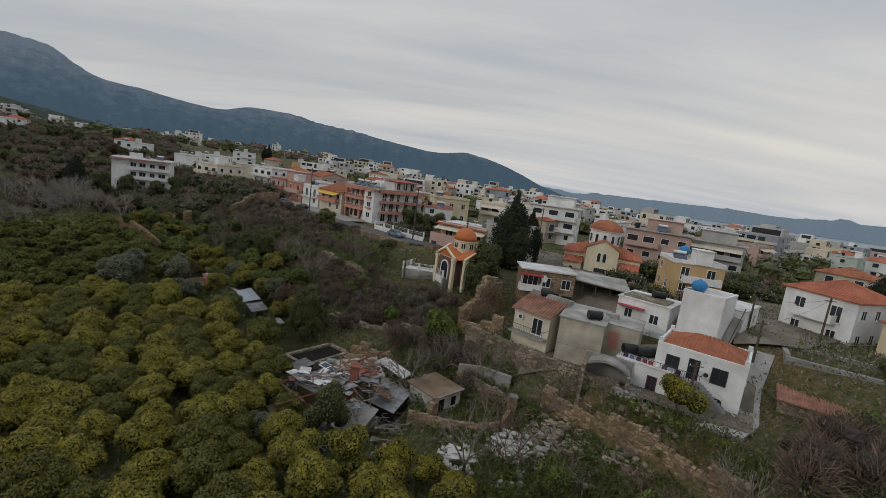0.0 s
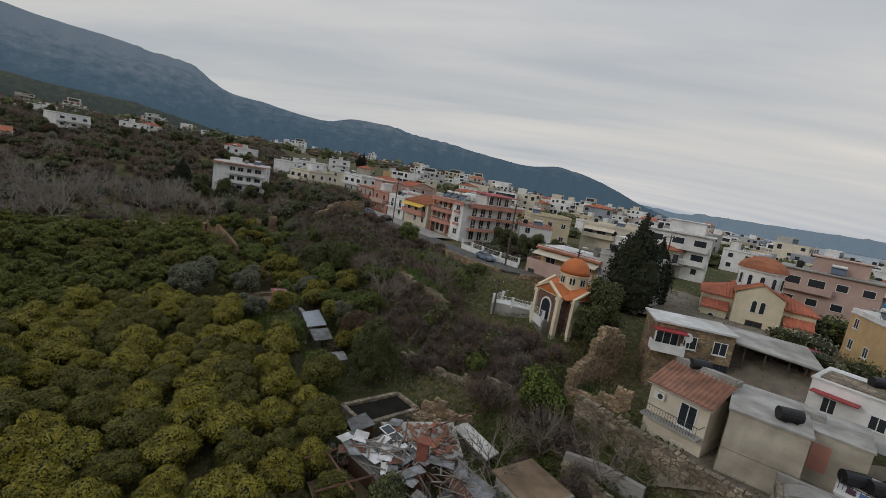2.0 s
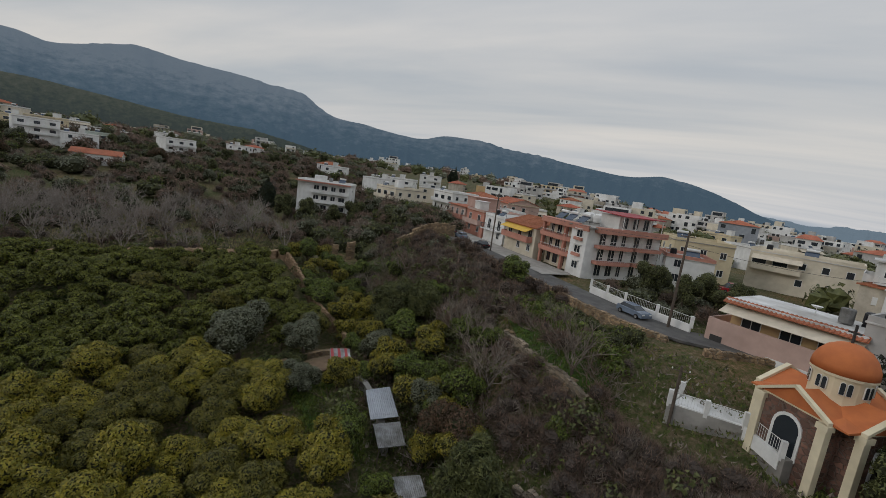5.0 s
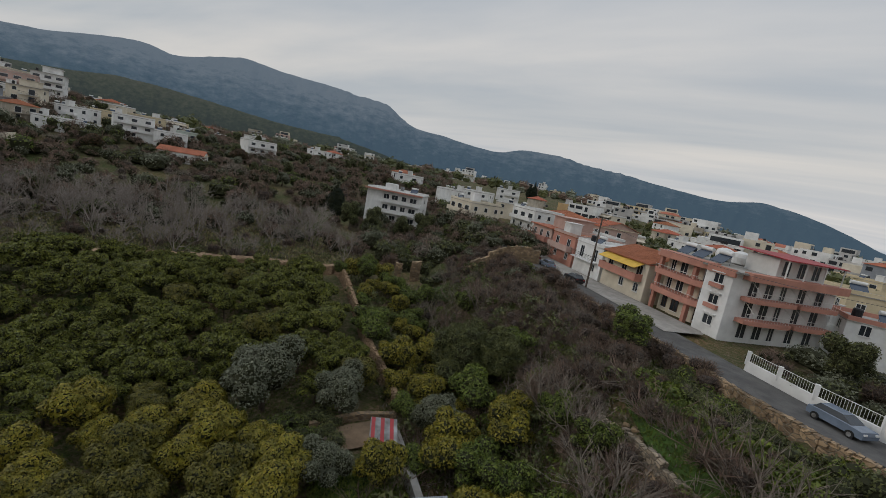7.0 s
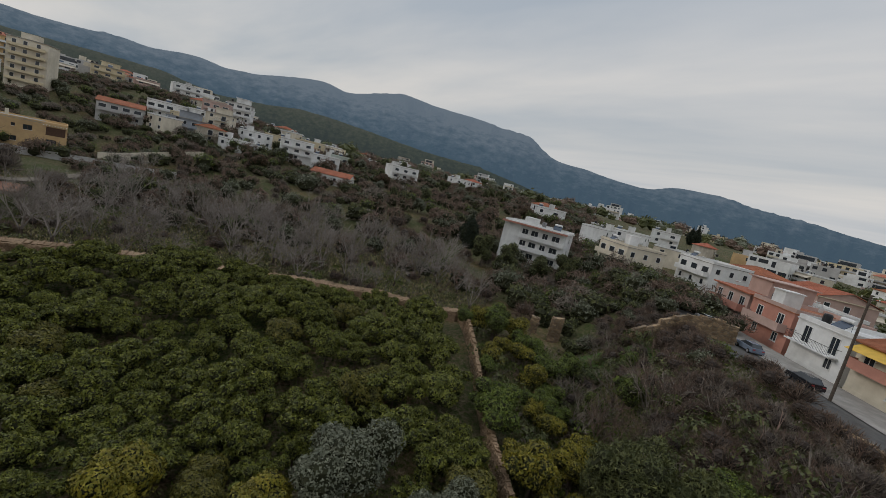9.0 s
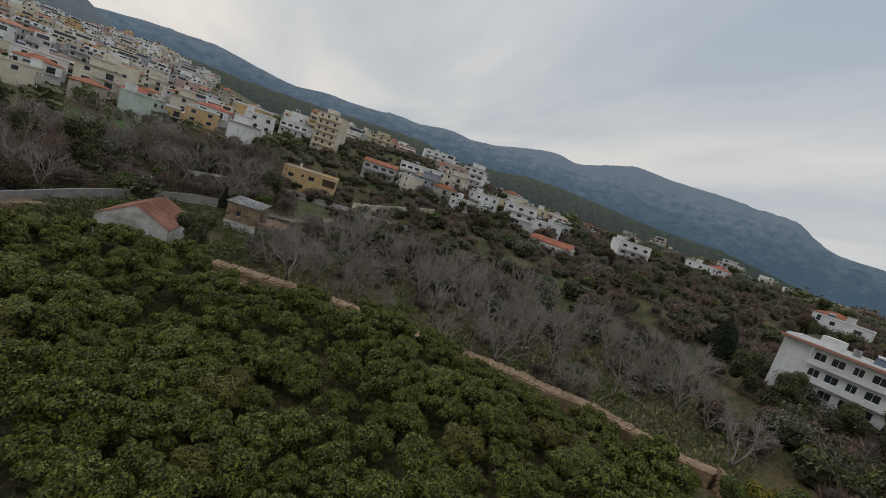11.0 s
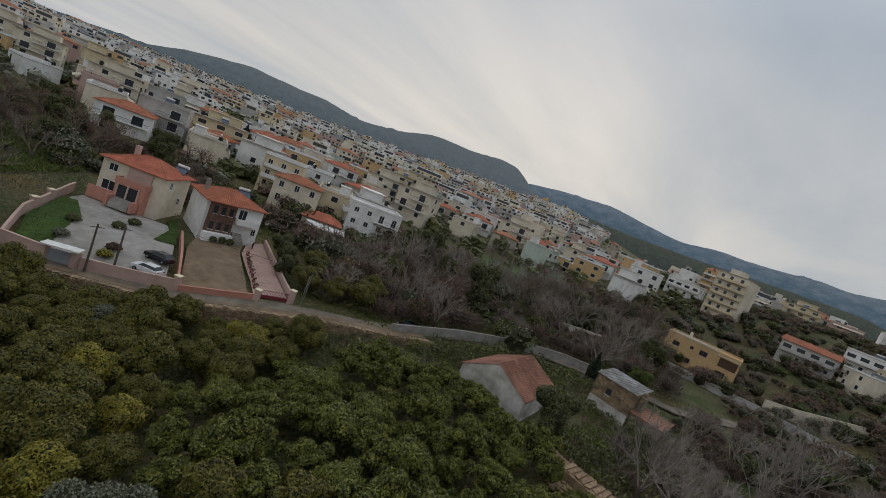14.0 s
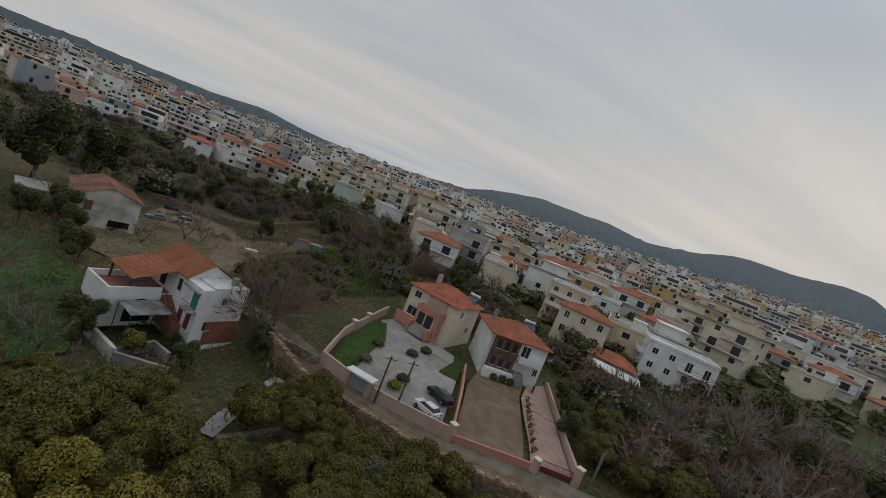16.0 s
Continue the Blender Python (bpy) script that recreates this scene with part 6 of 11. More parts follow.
WEST_FRONT = [(-40, -150), (-90, -118), (-108, -88), (-132, -62), (-150, -36), (-178, -8), (-214, 8), (-252, 30)]
WEST_TOWN = WEST_FRONT + [(-330, 60), (-400, -20), (-380, -160), (-300, -280), (-150, -330), (-20, -300), (0, -200)]
EAST_TOWN = [(-42, 132), (-20, 128), (4, 118), (30, 112), (50, 92), (72, 80), (90, 60), (150, 60), (220, 120), (240, 220), (160, 330), (40, 340), (-60, 300), (-80, 200)]
HILL_CLUSTERS = [((-225, 95), 26, 7), ((-260, 130), 36, 10), ((-300, 175), 36, 9), ((-330, 235), 40, 8), ((-240, 250), 40, 4), ((-130, 215), 28, 5), ((-95, 190), 22, 4), ((-115, 245), 26, 4)]
taken = [(-50, -165, 16), (-82, -126, 16), (-170, -26, 22), (-196, -18, 21), (-224, -8, 18), (-206, -38, 14), (-137, -36, 14), (-125, -44, 9), (-250, 36, 14), (-195, 50, 14), (-104, 150, 12), (-6, 104, 14), (-30, 120, 14), (-131, -61, 13), (-118, -40, 10)]


def free(x, y, gap):
    return all(math.hypot(x - a, y - b) > max(gap, c) for a, b, c in taken)


def place_town(poly, n, r, pick, gap=10.5, ang=0):
    out = []
    for x, y, s in random_places(poly, n, r):
        if free(x, y, gap):
            taken.append((x, y, gap))
            out.append((x, y))
    for x, y in out:
        t, w, d = TOWN[int(r.choice(pick))]
        a = ang + r.choice([0, 90, 180, 270]) + r.uniform(-9, 9)
        m = pose(x, y, gz(x, y), 0, 0, a) @ Matrix.Diagonal((0.84, 0.84, 0.92, 1)) @ pose(-w / 2, -d / 2, 0)
        copy_thing(t, m)
    return out


def terrace_rows(poly, r, pick, radii, az0, az1, skip=0.12):
    """Streets of houses that follow the hill's contours, their fronts towards the valley."""
    n = 0
    for rad in radii:
        az = az0 + r.uniform(0, 3)
        while az < az1:
            t, w, d = TOWN[int(r.choice(pick))]
            half = math.degrees((w * 0.61 + r.choice([0.2, 0.4, 1.0, 3.0])) / rad)
            az += half
            a = radians(az)
            q = rad + r.uniform(-4.5, 4.5)
            x, y = -50 - q * math.sin(a), 40 + q * math.cos(a)
            az += half
            if not inside(poly, x, y) or not free(x, y, 0) or r.random() < skip:
                continue
            turn = az + 14 * math.sin(x * 0.05 + y * 0.08) + r.uniform(-14, 14) + r.choice([0, 0, 0, 90, -90])
            m = pose(x, y, gz(x, y) + r.uniform(-0.8, 1.2), 0, 0, turn) @ Matrix.Diagonal((1.22, 1.2, r.uniform(1.05, 1.32), 1)) @ pose(-w / 2, -d / 2, 0)
            copy_thing(t, m)
            spots.append((x, y))
            n += 1
    return n


spots = []
terrace_rows(WEST_TOWN, r5, [0, 1, 2, 3, 4, 4, 4, 5, 6, 6, 7, 8, 9, 10, 11, 12, 13, 14], [132, 148, 164, 181, 199, 218, 238, 256], 94, 168, 0.26)
terrace_rows(WEST_TOWN, r5, [0, 1, 2, 3, 4, 4, 4, 5, 6, 6, 7, 8, 9, 10, 11, 12, 13, 14], [150, 168, 188, 210, 234, 252], 168, 214, 0.26)
taken += [(x, y, 12) for x, y in spots]
spots += place_town(EAST_TOWN, 72, r5, (0, 2, 3, 4, 4, 5, 6, 6, 7, 9, 13, 14), 13.5, 40)
for (cx, cy), rad, n in HILL_CLUSTERS:
    ring = [(cx + rad * math.cos(k), cy + rad * math.sin(k)) for k in np.linspace(0, 6.2, 10)]
    spots += place_town(ring, n, r5, (0, 2, 4, 5, 5, 6, 7), 11, 20)
for x, y, k in ((-228, 97, 0), (-236, 103, 1), (-245, 113, 7), (-235, 116, 12), (-244, 125, 0), (-230, 126, 2), (-222, 119, 5), (-221, 133, 4), (-212, 127, 10), (-204, 137, 0), (-211, 146, 14), (-195, 169, 10), (-252, 118, 11), (-213, 112, 5)):
    if free(x, y, 8):
        t, w, d = TOWN[k]
        copy_thing(t, pose(x, y, gz(x, y), 0, 0, 68 + r5.uniform(-15, 15)) @ Matrix.Diagonal((0.8, 0.8, 0.9, 1)) @ pose(-w / 2, -d / 2, 0))
        spots.append((x, y))
        taken.append((x, y, 9))
for i, (t, w, d) in enumerate(TOWN):
    a = (-345 + 6 * (i % 2), -90 + 19 * i)
    t.matrix_basis = pose(a[0], a[1], gz(*a), 0, 0, 90)


def far_town(name, sectors, r, label, tall=(1, 2, 2, 3, 3, 4), tiled=0.13):
    """The rest of the town: storeyed blocks with roofs, windows and balcony bands, past counting."""
    V, F, MI = [], [], []
    cols = [0, 0, 0, 0, 0, 0, 1, 1, 1, 2, 3, 3, 3, 4, 5, 8, 9]

    def add(pts, quads, mi):
        k = len(V)
        V.extend(pts)
        for q in quads:
            F.append(tuple(k + i for i in q))
            MI.append(mi)

    for a0, a1, d0, d1, n in sectors:
        sites = []
        if n:
            for _ in range(n):
                az = r.uniform(a0, a1)
                sites.append((az, d0 + (d1 - d0) * r.random() ** 1.4, az + r.choice([0, 90]) + r.uniform(-12, 12), r.uniform(8, 15)))
        else:
            dist = d0
            while dist < d1:
                az = a0
                while az < a1:
                    w = r.choice([10, 11, 12, 14, 17, 22]) * r.uniform(0.9, 1.15)
                    az += math.degrees((w / 2 + 0.5) / dist)
                    if r.random() > 0.17 + 0.08 * (dist > 420):
                        sites.append((az, dist + r.uniform(-8, 8), az + 16 * math.sin(az * 0.35 + dist * 0.02) + r.uniform(-12, 12) + r.choice([0, 0, 0, 90]), w))
                    az += math.degrees((w / 2 + r.choice([0.4, 1.0, 3.0])) / dist)
                dist += 17 + dist * 0.016
        for az, dist, turn, w in sites:
            az = radians(az)
            x, y = -50 - dist * math.sin(az), 40 + dist * math.cos(az)
            if any(abs(x - q[0]) < 12 and abs(y - q[1]) < 12 for q in spots):
                continue
            z = gz(x, y)
            d, fl = r.uniform(9, 14), int(r.choice(tall))
            h = fl * 3.0
            z += r.uniform(-1.5, 1.5)
            an = radians(turn)
            c, s = math.cos(an), math.sin(an)

            def P(u, v, q):
                return (x + u * c - v * s, y + u * s + v * c, z + q)
            add([P(-w / 2, -d / 2, -6), P(w / 2, -d / 2, -6), P(w / 2, d / 2, -6), P(-w / 2, d / 2, -6), P(-w / 2, -d / 2, h), P(w / 2, -d / 2, h), P(w / 2, d / 2, h), P(-w / 2, d / 2, h)],
                [(0, 1, 5, 4), (1, 2, 6, 5), (2, 3, 7, 6), (3, 0, 4, 7)], int(r.choice(cols)))
            add([P(-w / 2, -d / 2, h), P(w / 2, -d / 2, h), P(w / 2, d / 2, h), P(-w / 2, d / 2, h)], [(0, 1, 2, 3)], 11)
            if r.random() < tiled:
                e = 0.5
                add([P(-w / 2 - e, -d / 2 - e, h), P(w / 2 + e, -d / 2 - e, h), P(w / 2 + e, d / 2 + e, h), P(-w / 2 - e, d / 2 + e, h), P(-w / 4, 0, h + 1.8), P(w / 4, 0, h + 1.8)],
                    [(0, 1, 5, 4), (1, 2, 5), (2, 3, 4, 5), (3, 0, 4)], 6)
            elif r.random() < 0.4:
                a, b, e = -w * r.uniform(0.15, 0.45), w * r.uniform(0.2, 0.5), d * r.uniform(-0.2, 0.1)
                add([P(a, e, h), P(b, e, h), P(b, d / 2 - 0.3, h), P(a, d / 2 - 0.3, h), P(a, e, h + 2.8), P(b, e, h + 2.8), P(b, d / 2 - 0.3, h + 2.8), P(a, d / 2 - 0.3, h + 2.8)],
                    [(0, 1, 5, 4), (1, 2, 6, 5), (2, 3, 7, 6), (3, 0, 4, 7), (4, 5, 6, 7)], int(r.choice([0, 0, 1, 3])))
                add([P(a + 0.8, e - 0.04, h + 0.3), P(b - 0.8, e - 0.04, h + 0.3), P(b - 0.8, e - 0.04, h + 2.2), P(a + 0.8, e - 0.04, h + 2.2)], [(0, 1, 2, 3)], 7)
            elif r.random() < 0.5:
                u, v = r.uniform(-w / 4, w / 4), r.uniform(-d / 4, d / 4)
                add([P(u - 1.5, v - 1.5, h), P(u + 1.5, v - 1.5, h), P(u + 1.5, v + 1.5, h), P(u - 1.5, v + 1.5, h), P(u - 1.5, v - 1.5, h + 2.2), P(u + 1.5, v - 1.5, h + 2.2), P(u + 1.5, v + 1.5, h + 2.2), P(u - 1.5, v + 1.5, h + 2.2)],
                    [(0, 1, 5, 4), (1, 2, 6, 5), (2, 3, 7, 6), (3, 0, 4, 7), (4, 5, 6, 7)], int(r.choice([0, 1, 3])))
            for _ in range(int(r.integers(0, 3))):
                u, v = r.uniform(-w / 2.6, w / 2.6), r.uniform(-d / 2.6, d / 2.6)
                add([P(u - 0.6, v - 0.6, h), P(u + 0.6, v - 0.6, h), P(u + 0.6, v + 0.6, h), P(u - 0.6, v + 0.6, h), P(u - 0.6, v - 0.6, h + 1.2), P(u + 0.6, v - 0.6, h + 1.2), P(u + 0.6, v + 0.6, h + 1.2), P(u - 0.6, v + 0.6, h + 1.2)],
                    [(0, 1, 5, 4), (1, 2, 6, 5), (2, 3, 7, 6), (3, 0, 4, 7), (4, 5, 6, 7)], 10)
            for f in range(fl):
                for q in (0, 1, 3):
                    L = w if q % 2 == 0 else d
                    k = int(L / 3.2)
                    for i in range(k):
                        if r.random() < (0.3 if q == 0 else 0.55) + 0.25 * (dist > 480):
                            continue
                        o, hw = -L / 2 + L * (i + 0.5) / k, r.uniform(0.6, 1.5 if q == 0 else 0.9)
                        b0 = f * 3.0 + (0.2 if r.random() < 0.3 else 0.9)
                        t0 = f * 3.0 + 2.25
                        e = 0.04
                        if q == 0:
                            pts = [P(o - hw, -d / 2 - e, b0), P(o + hw, -d / 2 - e, b0), P(o + hw, -d / 2 - e, t0), P(o - hw, -d / 2 - e, t0)]
                        elif q == 1:
                            pts = [P(w / 2 + e, o - hw, b0), P(w / 2 + e, o + hw, b0), P(w / 2 + e, o + hw, t0), P(w / 2 + e, o - hw, t0)]
                        elif q == 2:
                            pts = [P(o + hw, d / 2 + e, b0), P(o - hw, d / 2 + e, b0), P(o - hw, d / 2 + e, t0), P(o + hw, d / 2 + e, t0)]
                        else:
                            pts = [P(-w / 2 - e, o + hw, b0), P(-w / 2 - e, o - hw, b0), P(-w / 2 - e, o - hw, t0), P(-w / 2 - e, o + hw, t0)]
                        add(pts, [(0, 1, 2, 3)], 7)
                if f and r.random() < 0.72:
                    g = 1.5
                    add([P(-w / 2, -d / 2 - g, f * 3 - 0.1), P(w / 2, -d / 2 - g, f * 3 - 0.1), P(w / 2, -d / 2, f * 3 - 0.1), P(-w / 2, -d / 2, f * 3 - 0.1), P(-w / 2, -d / 2 - g, f * 3 + 0.8), P(w / 2, -d / 2 - g, f * 3 + 0.8), P(w / 2, -d / 2, f * 3 + 0.8), P(-w / 2, -d / 2, f * 3 + 0.8)],
                        [(0, 1, 5, 4), (1, 2, 6, 5), (3, 0, 4, 7), (0, 3, 2, 1)], int(r.choice([0, 1, 3])))
    ob = part_np(name, V, F, [M_WHITE, M_CREAM, M_YELLOW, M_GREY, M_PINK, M_BEIGE, M_TILE, M_GLASS, M_OCHRE, M_BLUEGREY, M_BLACKTANK, M_ROOFGREY], idx=MI)
    tagged(ob, label, "town", kind="stuff")


r6 = np.random.default_rng(61)
far_town("far_town", [(106, 168, 262, 1050, 0), (168, 214, 256, 900, 0)], r6, "closely built pale town houses reaching to the hills", tall=(1, 2, 2, 3, 3, 4))
far_town("far_town", [(-62, 8, 210, 1250, 800)], r6, "pale flat-roofed town spreading towards the sea", tall=(1, 1, 2, 2, 2, 3))
far_town("far_village", [(28, 70, 420, 900, 26), (50, 62, 1500, 1800, 50), (8, 30, 500, 1300, 70), (75, 108, 300, 520, 80)], r6, "scattered white houses on the distant slope")
r8 = np.random.default_rng(81)
between = []
for _ in range(1500):
    a, q = radians(r8.uniform(104, 216)), 250 + 750 * r8.random() ** 1.5
    between.append((-50 - q * math.sin(a), 40 + q * math.cos(a), r8.uniform(0.7, 1.5)))
TREEFILL = [(-120, -60), (-250, 40), (-400, -20), (-380, -160), (-300, -280), (-150, -330), (-20, -300), (-40, -140)]
stuff("town_greenery", merge_scatter(far_green * 3 + far_olive, [q for q in random_places(TREEFILL, 900, r6, smin=0.9, smax=1.8) if all(abs(q[0] - a[0]) > 8 or abs(q[1] - a[1]) > 8 for a in spots)] + between + random_places(EAST_TOWN, 420, r6, smin=0.8, smax=1.9), r6), PM, "dark green trees between the houses of the town", "trees")
r9 = np.random.default_rng(97)
WESTBAND = [(-104, 14), (-132, 24), (-176, 34), (-184, -20), (-146, -52), (-104, -48), (-96, -40), (-112, -16)]


def clear_of(places, gap):
    """Keeps the places that stand clear of the town's houses."""
    return [q for q in places if all(abs(q[0] - a[0]) > gap or abs(q[1] - a[1]) > gap for a in spots)]


stuff("plot_trees", merge_scatter(near_brown * 2 + near_green * 2 + near_olive + near_fresh * 3, clear_of(random_places(WESTBAND, 105, r9, smin=0.8, smax=1.8), 7.5), r9), PM, "bare brown and dark green trees on plots before the town", "trees")
weeds("plot_grass", [(WESTBAND, 22000)], 0.45, M_LEAF_FRESH, "green grass on the plots before the town", r9)
stuff("street_trees", merge_scatter(far_green * 3 + far_brown * 2 + far_olive, clear_of(random_places(TREEFILL, 700, r9, smin=0.8, smax=1.5), 6.2), r9), PM, "dark trees along the streets of the near town", "trees")
FARGREEN = [(-200, 300), (-420, 200), (-420, 60), (-900, 200), (-800, 800), (-200, 1000), (0, 600)]
far_big = [(v * 2.2, f, 0) for v, f, _ in far_green] + [(v * 2.2, f, 2) for v, f, _ in far_brown] + [(v * 2.2, f, 4) for v, f, _ in far_olive]
stuff("far_bushes", merge_scatter(far_big, random_places(FARGREEN, 1000, r6, smin=0.8, smax=1.5) + random_places([(-30, 340), (160, 340), (500, 500), (300, 1000), (-200, 900)], 500, r6), r6), PM, "scrub and trees on the far slopes", "bushes")

# ---------------------------------------------------------------- walls, fences, poles


def rubble_wall(name, pts, height, thick, mat, label, base=None, ragged=0.0, size=0.42, seed=1, stones=True, top=None):
    """A dry-stone wall: a core, and stones standing a little proud of both faces and along the top."""
    r = np.random.default_rng(seed)
    w = thing(name, Matrix(), label, "stone wall")
    bm = bmesh.new()
    V, F = [], []

    def stone(c, u, n, a, b, e):
        k = len(V)
        for z in (-b, b):
            for p, q in ((-a, -e), (a, -e), (a, e), (-a, e)):
                j = r.uniform(0.55, 1.12, 3)
                V.append((c[0] + u[0] * p * j[0] + n[0] * q * j[1], c[1] + u[1] * p * j[0] + n[1] * q * j[1], c[2] + z * j[2]))
        for f in ((3, 2, 1, 0), (4, 5, 6, 7), (0, 1, 5, 4), (1, 2, 6, 5), (2, 3, 7, 6), (3, 0, 4, 7)):
            F.append(tuple(k + i for i in f))

    line = polyline(pts, 1.3)
    for i, ((x0, y0), (x1, y1)) in enumerate(zip(line, line[1:])):
        L = math.hypot(x1 - x0, y1 - y0)
        u = ((x1 - x0) / L, (y1 - y0) / L)
        n = (-u[1], u[0])
        z0 = min(gz(x0, y0), gz(x1, y1)) - 0.5 if base is None else base
        zt = (lambda x, y: gz(x, y) + height) if top is None else top if callable(top) else (lambda x, y: top)
        rg = ragged * (0.5 + 0.5 * math.sin(i * 0.9 + seed) + r.uniform(-0.3, 0.3)) if ragged else 0
        za, zb = zt(x0, y0) - rg, zt(x1, y1) - rg
        h = thick / 2 - 0.05
        quadbox(bm, [(x0 - n[0] * h, y0 - n[1] * h, z0), (x1 - n[0] * h, y1 - n[1] * h, z0), (x1 + n[0] * h, y1 + n[1] * h, z0), (x0 + n[0] * h, y0 + n[1] * h, z0),
                     (x0 - n[0] * h, y0 - n[1] * h, za), (x1 - n[0] * h, y1 - n[1] * h, zb), (x1 + n[0] * h, y1 + n[1] * h, zb), (x0 + n[0] * h, y0 + n[1] * h, za)])
        if stones:
            hh = max(0.3, min(za, zb) - max(z0, min(gz(x0, y0), gz(x1, y1)) - 0.3))
            zb0 = min(za, zb) - hh
            rows = max(1, int(hh / (size * 0.72)))
            cols = max(1, int(L / size))
            for rr in range(rows):
                for cc in range(cols):
                    f = (cc + 0.5 + (0.25 if rr % 2 else -0.25) + r.uniform(-0.22, 0.22)) / cols
                    zc = zb0 + hh * (rr + 0.5 + r.uniform(-0.25, 0.25)) / rows
                    if r.random() < 0.14:
                        continue
                    big = r.uniform(0.65, 1.3)
                    for sgn in (-1, 1):
                        c = (x0 + (x1 - x0) * f + n[0] * sgn * h, y0 + (y1 - y0) * f + n[1] * sgn * h, zc + r.uniform(-0.04, 0.04))
                        stone(c, u, n, L / cols * 0.47 * big, hh / rows * 0.46 * r.uniform(0.7, 1.25), r.uniform(0.03, 0.14))
            for cc in range(cols):
                f = (cc + 0.5) / cols
                stone((x0 + (x1 - x0) * f, y0 + (y1 - y0) * f, min(za, zb) + 0.05), u, n, L / cols * 0.5, r.uniform(0.08, 0.2), thick * 0.46)
    part("core", bm, M_CONCRETE if not stones else mat, w)
    if stones:
        s = part_np("stonework", V, F, mat, w)
        s["kind"] = "stuff"
    return w


def sweep(line, half, lo, hi):
    """One connected wall along a line; lo and hi give its foot and top at each point."""
    bm = bmesh.new()
    rows = []
    for i, (x, y) in enumerate(line):
        a, b = line[max(0, i - 1)], line[min(len(line) - 1, i + 1)]
        L = math.hypot(b[0] - a[0], b[1] - a[1])
        nx, ny = -(b[1] - a[1]) / L * half, (b[0] - a[0]) / L * half
        z0, z1 = lo(x, y), hi(x, y)
        rows.append([bm.verts.new(q) for q in ((x - nx, y - ny, z0), (x + nx, y + ny, z0), (x + nx, y + ny, z1), (x - nx, y - ny, z1))])
    for a, b in zip(rows, rows[1:]):
        for k in range(4):
            bm.faces.new((a[k], b[k], b[(k + 1) % 4], a[(k + 1) % 4]))
    bm.faces.new(rows[0])
    bm.faces.new(rows[-1][::-1])
    bmesh.ops.recalc_face_normals(bm, faces=bm.faces)
    return bm


def plain_wall(name, pts, height, thick, mat, label, cap=None, base_off=-0.6, category="wall"):
    """A rendered garden wall with a slightly wider cap."""
    w = thing(name, Matrix(), label, category)
    line = polyline(pts, 3.0)
    bm = sweep(line, thick / 2, lambda x, y: gz(x, y) + base_off, lambda x, y: gz(x, y) + height)
    cb = sweep(line, thick / 2 + 0.04, lambda x, y: gz(x, y) + height + 0.002, lambda x, y: gz(x, y) + height + 0.08)
    part("wall_body", bm, mat, w)
    part("cap", cb, cap or mat, w)
    return w


def utility_pole(x, y, height, label="weathered wooden utility pole with cross-arm", z=None):
    t = thing("utility_pole", pose(x, y, gz(x, y) if z is None else z), label, "utility pole", "utility poles")
    bm = bmesh.new()
    rod(bm, (0, 0, -0.6), (0, 0, height), 0.15, 0.10, 8)
    part("post", bm, M_POLE, t)
    bm = bmesh.new()
    rod(bm, (-0.7, 0, height - 0.4), (0.7, 0, height - 0.4), 0.05, None, 5)
    part("cross_arm", bm, M_POLE, t)
    for k in (-0.6, 0, 0.6):
        bm = bmesh.new()
        lathe(bm, [(0.03, 0), (0.06, 0.05), (0.03, 0.14)], 8, (k, 0, height - 0.35))
        part("insulator", bm, M_FRAME, t)
    return t


def cable(a, b, sag=0.8):
    bm = bmesh.new()
    a, b = Vector(a), Vector(b)
    rings = []
    for i in range(13):
        f = i / 12
        c = a.lerp(b, f) - Vector((0, 0, sag * 4 * f * (1 - f)))
        rings.append([bm.verts.new(c + Vector(o)) for o in ((0.02, 0.02, -0.012), (-0.02, -0.02, -0.012), (0, 0, 0.02))])
    for p, q in zip(rings, rings[1:]):
        for k in range(3):
            bm.faces.new((p[k], p[(k + 1) % 3], q[(k + 1) % 3], q[k]))
    tagged(part("overhead_cable", bm, M_DARKMETAL), "thin black overhead cable strung between poles", "cable")


def fence_run(name, pts, wall_h, mat, rail_h, label, step=2.4, base=None):
    """A low wall with posts and a barred railing between them."""
    w = thing(name, Matrix(), label, "fence")
    line = polyline(pts, step)
    z_of = (lambda x, y: gz(x, y)) if base is None else (lambda x, y: base)
    bm = sweep(line, 0.12, lambda x, y: z_of(x, y) - 1.0, lambda x, y: z_of(x, y) + max(wall_h, 0.02))
    for (x0, y0), (x1, y1) in zip(line, line[1:]):
        L = math.hypot(x1 - x0, y1 - y0)
        za, zb = z_of(x0, y0), z_of(x1, y1)
        rb = bmesh.new()
        n = int(L / 0.2)
        for i in range(n + 1):
            f = i / n
            x, y, z = x0 + (x1 - x0) * f, y0 + (y1 - y0) * f, za + (zb - za) * f + wall_h
            rod(rb, (x, y, z), (x, y, z + rail_h), 0.014, None, 3)
        rod(rb, (x0, y0, za + wall_h + rail_h), (x1, y1, zb + wall_h + rail_h), 0.025, None, 4)
        part("railing", rb, M_FRAME, w)["kind"] = "stuff"
    part("base_wall", bm, mat, w)
    for x, y in line:
        z = z_of(x, y)
        part("post", boxes((x - 0.16, y - 0.16, z + wall_h - 0.3, x + 0.16, y + 0.16, z + wall_h + rail_h + 0.1)), mat, w)
    return w


